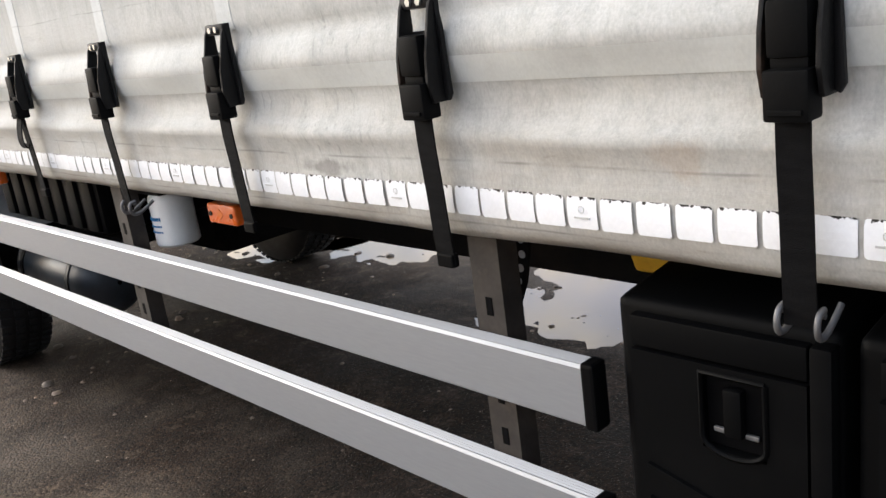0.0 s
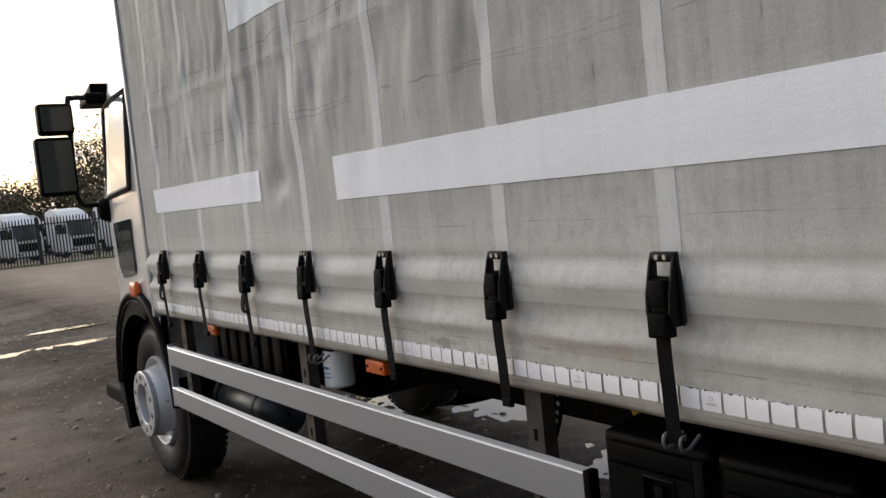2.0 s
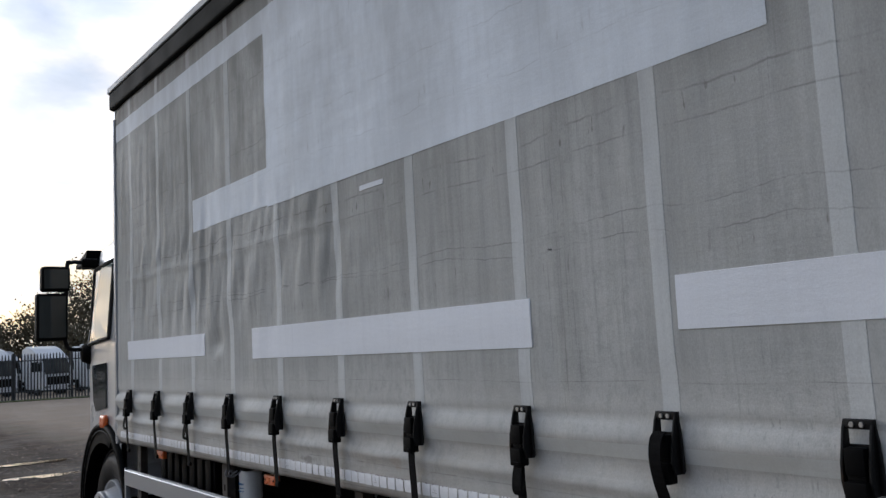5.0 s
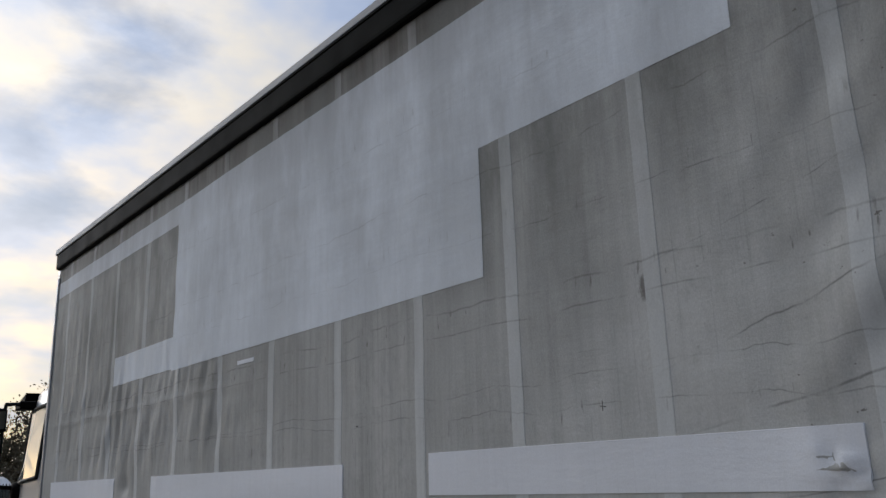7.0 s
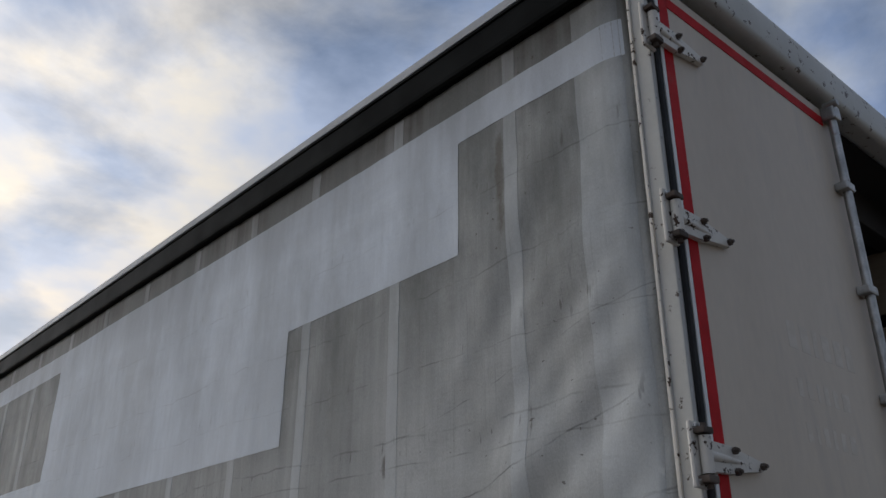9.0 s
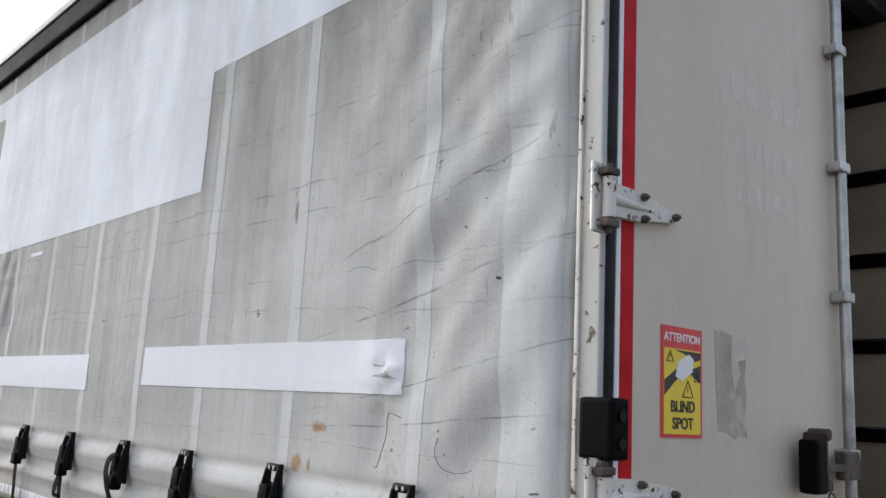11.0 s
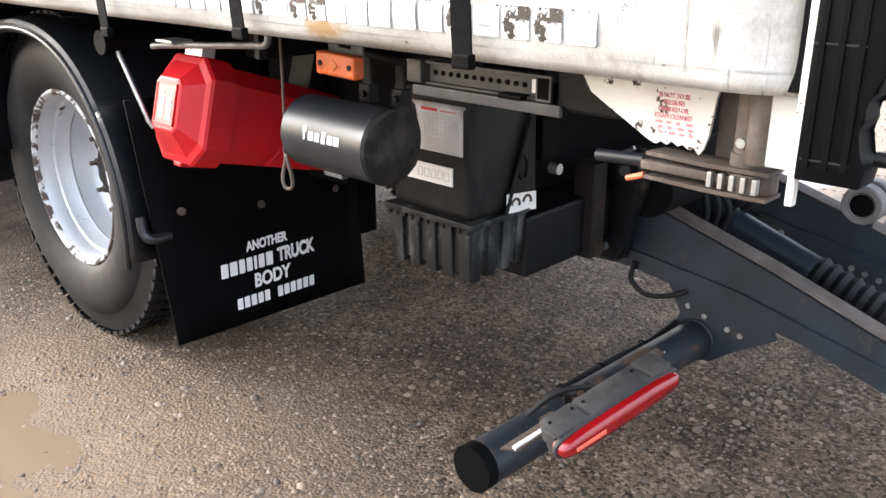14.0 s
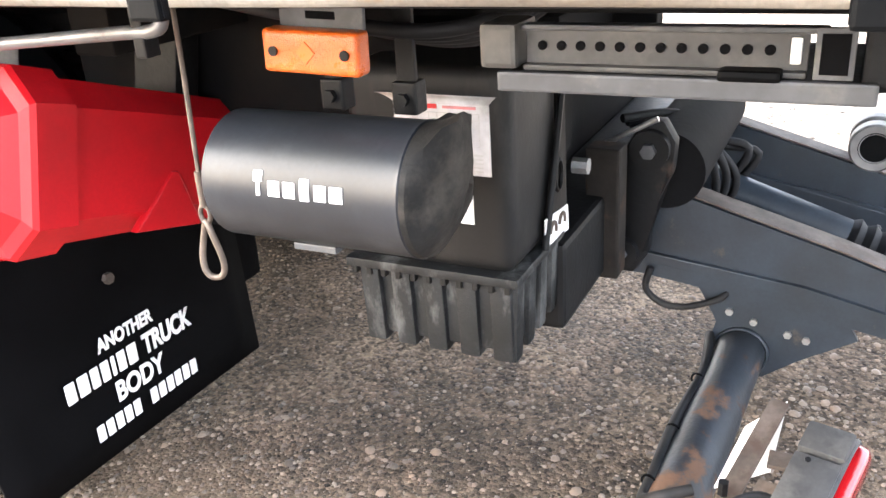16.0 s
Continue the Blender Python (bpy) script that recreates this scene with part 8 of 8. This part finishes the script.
def battery_cover():
    ob = thing("battery_box", "black ribbed plastic battery cover under the body", "battery box", (0.4, 6.4, 0.95))
    c = part("cover", nb((0.165, 5.93, 0.95), (0.65, 6.92, 1.155), 0.02), "black_plastic", ob, smooth=40)
    for k in range(7):
        y = 6.00 + 0.14 * k
        part("cover_rib", nb((0.148, y - 0.045, 0.96), (0.18, y + 0.045, 1.15), 0.014), "black_plastic", c, smooth=40)


battery_cover()


def air_tank(y0, y1, z, x=0.34):
    ob = thing("air_tank", "satin black air tank with two steel bands", "air tank", (x, (y0 + y1) / 2, z))
    bm = lathe(bmesh.new(), [(y0, 0.01), (y0 + 0.01, 0.07), (y0 + 0.04, 0.125), (y0 + 0.09, 0.15), (y1 - 0.09, 0.15), (y1 - 0.04, 0.125), (y1 - 0.01, 0.07), (y1, 0.01)], 32, "y", (x, 0, z))
    part("tank", bm, "lift_paint", ob, smooth=50)
    for y in (y0 + 0.16, y1 - 0.16):
        bm = lathe(bmesh.new(), [(y - 0.015, 0.150), (y - 0.015, 0.155), (y + 0.015, 0.155), (y + 0.015, 0.150)], 32, "y", (x, 0, z))
        part("band", bm, "black_steel", ob, smooth=40)
    part("tank_stay", nb((x + 0.1, y0 + 0.1, z + 0.1), (x + 0.5, y1 - 0.1, z + 0.14)), "chassis", ob)


air_tank(6.38, 7.22, 0.66)


def filter_canister():
    ob = thing("oil_filter", "white oil filter canister hanging beside the chassis", "filter", (0.21, 5.49, 0.97))
    bm = lathe(bmesh.new(), [(0.965, 0.02), (0.965, 0.060), (0.972, 0.066), (1.115, 0.066), (1.128, 0.060), (1.132, 0.02)], 32, "z", (0.21, 5.49, 0))
    c = part("canister", bm, "white_plastic", ob, "white painted canister", smooth=40)
    bm = bmesh.new()
    for k, z in enumerate((1.05, 1.03, 1.012)):
        for j in range(-3, 4):
            a = math.pi + 0.14 * j
            box(bm, (0.21 + 0.0668 * math.cos(a) - 0.001, 5.49 + 0.0668 * math.sin(a) - 0.004, z), (0.21 + 0.0668 * math.cos(a) + 0.001, 5.49 + 0.0668 * math.sin(a) + 0.004, z + (0.010 if k == 0 else 0.005)))
    part("print_bars", bm, "blue_mark", c)
    part("filter_head", nb((0.14, 5.42, 1.13), (0.29, 5.56, 1.19), 0.01), "black_steel", ob)


filter_canister()


def fold_bundle():
    ob = thing("hose_bundle", "black air hoses clipped under the body edge", "hoses", (0.3, 1.0, 1.1))
    for k in range(4):
        x = 0.30 + 0.04 * k
        pts = [(x, 1.40, 1.17), (x + 0.02, 1.18, 1.13 - 0.01 * k), (x + 0.04, 1.03, 1.12 - 0.01 * k), (x + 0.12, 0.93, 1.15), (x + 0.25, 0.9, 1.19)]
        part("hose", pipe(bmesh.new(), smooth_path(pts, 6), 0.010, 8), "rubber", ob, smooth=60)


fold_bundle()


# ---- cab ----
def cab():
    ob = thing("truck_cab", "silver lorry cab with dark lower window and black mirrors", "lorry cab", (W / 2, 8.4, 0.5))
    X0, X1 = 0.085, W - 0.085
    bm = bmesh.new()
    rows = []
    stations = [7.56, 7.60] + [FW[1] + 0.62 * math.cos(radians(a)) for a in range(180, -1, -15)][1:] + [8.72, 8.85, 9.0, 9.12, 9.22, 9.28]
    for y in stations:
        d = (y - FW[1]) / 0.62
        zb = 0.60 + 0.66 * math.sqrt(max(0.0, 1 - d * d)) if abs(d) < 1 else (1.12 if y < FW[1] else 0.50)
        zt = 2.88 - 0.05 * max(0, (7.7 - y) / 0.14) - max(0, y - 8.75) ** 1.2 * 1.1
        xi = X0 + 0.30 * max(0.0, (y - 8.30) / 0.98) ** 2
        zm = 1.90
        top = [(xi, zb), (xi, zb + 0.25 * (zm - zb)), (xi, zm), (xi + 0.05, zm + 0.55 * (zt - zm)), (xi + 0.10, zt - 0.12), (xi + 0.22, zt)]
        rows.append([bm.verts.new((x, y, z)) for x, z in top] + [bm.verts.new((W - x, y, z)) for x, z in reversed(top)])
    for a, b in zip(rows, rows[1:]):
        skin(bm, a, b)
    bm.faces.new(rows[0]); bm.faces.new(rows[-1][::-1])
    part("cab_shell", bm, "silver_cab", ob, "silver painted shell", smooth=30)
    bm = bmesh.new()
    pipe(bm, [(X0 - 0.01, FW[1] + 0.635 * math.cos(radians(a)), 0.60 + 0.675 * math.sin(radians(a))) for a in range(180, -1, -6)], 0.03, 10)
    part("arch_trim", bm, "black_plastic", ob, smooth=60)
    bm = bmesh.new()
    prism(bm, [(FW[1] + 0.70 * math.cos(radians(a)), 0.58 + 0.66 * math.sin(radians(a))) for a in range(110, -31, -10)] + [(FW[1] + 0.58 * math.cos(radians(a)), 0.58 + 0.56 * math.sin(radians(a))) for a in range(-30, 111, 10)], 0, X0 - 0.02, X0 + 0.25, 0.01)
    part("front_fender", bm, "black_plastic", ob, "black plastic wheel arch edge", smooth=40)
    bm = bmesh.new()
    n = 20
    rows = []
    for k in range(n + 1):
        a = radians(180 - 180 * k / n)
        rows.append([bm.verts.new((x, FW[1] + 0.60 * math.cos(a), 0.60 + 0.64 * math.sin(a))) for x in (X0 - 0.03, X0 + 0.5)])
    for p, q in zip(rows, rows[1:]):
        bm.faces.new((p[0], p[1], q[1], q[0]))
    thicken(part("arch_liner", bm, "black_plastic", ob, "black wheel arch liner", smooth=60), 0.01)
    def on_side(y, z, off=0.004):
        xi = X0 + 0.30 * max(0.0, (y - 8.30) / 0.98) ** 2 + 0.05 * max(0.0, (z - 1.90) / 0.53)
        return (xi - off, y, z)

    def pane(pts, off):
        bm = bmesh.new()
        dense = []
        for (ya, za), (yb, zb) in zip(pts, pts[1:] + pts[:1]):
            dense += [(ya + (yb - ya) * k / 4, za + (zb - za) * k / 4) for k in range(4)]
        c = (sum(p[0] for p in dense) / len(dense), sum(p[1] for p in dense) / len(dense))
        cv = bm.verts.new(on_side(*c, off))
        ringv = [bm.verts.new(on_side(y, z, off)) for y, z in dense]
        for k in range(len(ringv)):
            bm.faces.new((cv, ringv[k], ringv[(k + 1) % len(ringv)]))
        return bm, [on_side(y, z, off) for y, z in dense + dense[:1]]

    bm, rim_ = pane([(7.90, 1.98), (8.80, 1.93), (8.92, 2.08), (8.74, 2.58), (7.93, 2.62)], 0.012)
    wd = thicken(part("side_window", bm, "window_glass", ob, "side window glass"), 0.006)
    part("window_seal", pipe(bmesh.new(), rim_, 0.018, 6), "rubber", wd)
    bm, rim_ = pane([(7.98, 1.42), (8.28, 1.38), (8.36, 1.46), (8.40, 1.76), (7.97, 1.78)], 0.012)
    thicken(part("lower_window", bm, "glass_dark", ob, "dark low kerb window"), 0.006)
    part("windscreen", prism(bmesh.new(), [(9.29, 1.50), (9.30, 1.50), (9.20, 2.30), (9.03, 2.62), (9.02, 2.61), (9.19, 2.29)], 0, X0 + 0.45, X1 - 0.45), "glass_dark", ob)
    part("sun_visor", prism(bmesh.new(), [(8.82, 2.80), (9.22, 2.70), (9.23, 2.66), (8.85, 2.72)], 0, X0 + 0.06, X1 - 0.06, 0.01), "black_plastic", ob, "black sun visor")
    part("bumper_step", nb((X0 + 0.0, 8.76, 0.40), (X1 - 0.0, 9.30, 0.52), 0.02), "black_plastic", ob)
    part("side_lamp", nb((X0 - 0.045, 7.93, 1.255), (X0, 8.075, 1.365), 0.03, 3), "amber", ob, "amber side indicator", smooth=40)
    # mirrors
    def mirror(x0, x1, y, z0, z1, nm):
        bm = box(bmesh.new(), (x0, y, z0), (x1, y + 0.11, z1), 0.03, 3)
        m_ = part("mirror", bm, "black_plastic", ob, nm, smooth=40)
        part("mirror_glass", nb((x0 + 0.02, y - 0.004, z0 + 0.025), (x1 - 0.02, y + 0.002, z1 - 0.025), 0.002), "glass_dark", m_)
    mirror(-0.300, -0.070, 8.48, 2.40, 2.615, "black wide-angle mirror")
    mirror(-0.340, -0.090, 8.48, 1.985, 2.385, "black main mirror")
    bm = pipe(bmesh.new(), smooth_path([(0.16, 8.66, 2.665), (0.05, 8.62, 2.665), (-0.05, 8.56, 2.655), (-0.085, 8.55, 2.60), (-0.10, 8.55, 2.05), (-0.09, 8.56, 1.955), (-0.05, 8.60, 1.91), (0.06, 8.63, 1.905), (0.16, 8.65, 1.90)], 5), 0.018, 10)
    part("mirror_arm", bm, "black_steel", ob, smooth=60)
    part("arm_foot", lathe(bmesh.new(), [(-0.09, 0.02), (-0.08, 0.07), (-0.02, 0.10), (0.05, 0.10)], 20, "x", (0.13, 8.62, 1.87)), "black_plastic", ob, smooth=60)
    part("arm_foot", nb((0.05, 8.60, 2.62), (0.20, 8.80, 2.70), 0.02), "black_plastic", ob)


cab()


# ---- the far edge of the yard ----
FA, FB = Vector((-34.0, 66.0, 0)), Vector((24.0, 41.5, 0))


def palisade():
    ob = thing("palisade_fence", "dark steel palisade fence along the edge of the yard", "fence", ((FA + FB) / 2))
    d = (FB - FA).normalized()
    n_ = Vector((-d.y, d.x, 0))
    L = (FB - FA).length
    bm = bmesh.new()
    k = 0
    s = 0.0
    H = 2.35
    while s < L:
        p = FA + d * s
        h = H + 0.03 * noise.noise((s, 0, 0))
        q = [p - d * 0.034, p - d * 0.012 - n_ * 0.02, p + d * 0.012 - n_ * 0.02, p + d * 0.034]
        lo = [bm.verts.new((v.x, v.y, 0.05)) for v in q]
        hi = [bm.verts.new((v.x, v.y, h - (0.10 if i in (0, 3) else 0.0))) for i, v in enumerate(q)]
        for i in range(3):
            bm.faces.new((lo[i], lo[i + 1], hi[i + 1], hi[i]))
        s += 0.15
    pl = part("fence_pale", bm, "fence_steel", ob, kind="stuff")
    for z in (0.45, 2.0):
        part("fence_rail", rod(bmesh.new(), FA + n_ * 0.03 + Vector((0, 0, z)), FB + n_ * 0.03 + Vector((0, 0, z)), 0.035, 6), "fence_steel", ob)
    s = 0.0
    while s < L:
        p = FA + d * s + n_ * 0.10
        part("fence_post", nb((p.x - 0.05, p.y - 0.05, 0), (p.x + 0.05, p.y + 0.05, 2.4)), "fence_steel", ob)
        s += 2.75
    bm = bmesh.new()
    prism(bm, [((FA - n_ * 0.7).x, (FA - n_ * 0.7).y), ((FB - n_ * 0.7).x, (FB - n_ * 0.7).y), ((FB + n_ * 0.8).x, (FB + n_ * 0.8).y), ((FA + n_ * 0.8).x, (FA + n_ * 0.8).y)], 2, -0.02, 0.05)
    tagged(part("verge", bm, "verge"), "strip of rough grass under the fence", "grass verge", kind="structure")


palisade()


def parked_truck(label):
    """White tractor cab with roof deflector, standing behind the fence; faces local -y."""
    ob = thing("parked_truck", label, "truck", group="parked trucks")
    prof = [(-0.05, 0.45), (-0.10, 1.3), (0.05, 2.0), (0.28, 2.75), (0.55, 2.95), (1.2, 3.45), (1.75, 3.65), (1.95, 3.5), (1.95, 0.75), (1.75, 0.45)]
    part("cab_shell", prism(bmesh.new(), prof, 0, -1.2, 1.2, 0.06), "van_white", ob, smooth=40)
    part("windscreen", prism(bmesh.new(), [(-0.095, 1.55), (0.03, 2.0), (0.24, 2.68), (0.21, 2.70), (0.0, 2.02), (-0.125, 1.56)], 0, -1.05, 1.05), "glass_dark", ob)
    for x in (-1.215, 1.2):
        part("side_window", prism(bmesh.new(), [(0.25, 1.75), (1.15, 1.75), (1.15, 2.45), (0.45, 2.5)], 0, x, x + 0.015), "glass_dark", ob)
    part("grille", nb((-0.9, -0.14, 0.75), (0.9, -0.05, 1.35), 0.02), "black_plastic", ob)
    part("bumper", nb((-1.2, -0.18, 0.35), (1.2, 0.3, 0.72), 0.05), "van_white", ob)
    for x in (-0.95, 0.95):
        part("headlamp", nb((x - 0.2, -0.2, 0.5), (x + 0.2, -0.17, 0.66), 0.02), "mirror_glass", ob)
        part("mirror", nb((x * 1.42 - 0.08, -0.05, 1.75), (x * 1.42 + 0.08, 0.08, 2.45), 0.03), "black_plastic", ob)
    part("frame_rail", nb((-0.45, 1.9, 0.75), (0.45, 5.6, 1.0), 0.02), "chassis", ob)
    for x in (-1.18, 0.86):
        for y in (0.75, 4.3):
            part("tyre", lathe(bmesh.new(), [(0, 0.25), (0.02, 0.48), (0.06, 0.52), (0.27, 0.52), (0.31, 0.48), (0.32, 0.25)], 24, "x", (x, y, 0.52)), "rubber", ob, smooth=40)
            part("rim", lathe(bmesh.new(), [(0.03, 0.29), (0.08, 0.24), (0.10, 0.02)], 20, "x", (x, y, 0.52)) if x < 0 else lathe(bmesh.new(), [(0.29, 0.29), (0.24, 0.24), (0.22, 0.02)], 20, "x", (x, y, 0.52)), "silver_rim", ob, smooth=40)
    return ob


pt = parked_truck("white lorry cab parked behind the palisade fence")
spots = [(-8.5, 62.5, 20), (-5.8, 61.2, 22), (-3.2, 60.0, 18), (-0.6, 58.9, 24), (2.0, 57.8, 20), (4.6, 56.8, 28), (7.2, 55.8, 30), (9.9, 54.8, 26), (12.6, 53.5, 28), (-11.4, 63.6, 20), (15.5, 52.4, 30)]
SMALL = Matrix.Diagonal((0.80, 0.80, 0.78, 1))
pt.matrix_basis = pose(spots[0][0], spots[0][1], 0, 0, 0, spots[0][2]) @ SMALL
spots += [(x + 1.1, y + 6.5, a + 6) for x, y, a in spots] + [(x - 0.4, y + 12.5, a - 4) for x, y, a in spots]
for x, y, a in spots[1:]:
    copy_thing(pt, pose(x, y, 0, 0, 0, a))


def tree(x, y, h, spread, seed, bare=False):
    """Trunk, limbs and a loose crown of small leaf clumps."""
    rnd = random.Random(seed)
    ob = thing("tree", "dark autumn tree with thinning leaves beyond the fence" if not bare else "half-bare dark bush beyond the fence", "tree", (x, y, 0), "trees beyond the fence")
    bm = bmesh.new()
    tips = []
    rod(bm, (x, y, 0), (x, y, 0.55 * h), 0.035 * h * 0.6, 8, 0.014 * h)
    for k in range(16):
        a, z0 = rnd.uniform(0, 6.28), rnd.uniform(0.15, 0.6) * h
        L = spread * rnd.uniform(0.5, 1.0)
        p, q = Vector((x, y, z0)), Vector((x + L * math.cos(a), y + L * math.sin(a), z0 + rnd.uniform(0.15, 0.42) * h))
        rod(bm, p, q, 0.012 * h * 0.6, 6, 0.003 * h)
        for j in range(4):
            b_ = p.lerp(q, rnd.uniform(0.4, 1.0))
            e = b_ + Vector((rnd.gauss(0, 0.3), rnd.gauss(0, 0.3), rnd.uniform(0.1, 0.5))) * spread * 0.5
            rod(bm, b_, e, 0.004 * h, 5, 0.001 * h)
            tips += [e, b_.lerp(e, 0.6)]
    part("trunk", bm, "bark", ob)
    verts, faces = [], []
    count = 20 if bare else 52
    for c in tips:
        for _ in range(count):
            s = rnd.uniform(0.06, 0.15)
            p = c + Vector((rnd.gauss(0, 1), rnd.gauss(0, 1), rnd.gauss(0, 0.8))) * 0.16 * spread
            if p.z < 0.4:
                continue
            u = Vector((rnd.gauss(0, 1), rnd.gauss(0, 1), rnd.gauss(0, 1))).normalized()
            v = u.cross(Vector((rnd.gauss(0, 1), rnd.gauss(0, 1), rnd.gauss(0, 1)))).normalized()
            n = len(verts)
            verts += [tuple(p - u * s), tuple(p + v * s * 0.6), tuple(p + u * s), tuple(p - v * s * 0.6)]
            faces.append((n, n + 1, n + 2, n + 3))
    me = bpy.data.meshes.new("crown")
    me.from_pydata(verts, [], faces)
    me.materials.append(M["foliage"])
    cr = new("crown", me)
    hang(cr, ob)


rnd_t = random.Random(11)
for k in range(34):
    x = -44 + 2.5 * k + rnd_t.uniform(-1.2, 1.2)
    y = 92 - 0.42 * (x + 44) + rnd_t.uniform(-3, 6)
    tree(x, y, rnd_t.uniform(3.8, 5.8), rnd_t.uniform(2.4, 3.4), 100 + k, bare=k % 4 == 0)
tree(12.8, 72.0, 7.5, 3.4, 7)
tree(16.5, 70.0, 10.5, 4.0, 8)
tree(21.5, 66.0, 12.0, 4.4, 9)
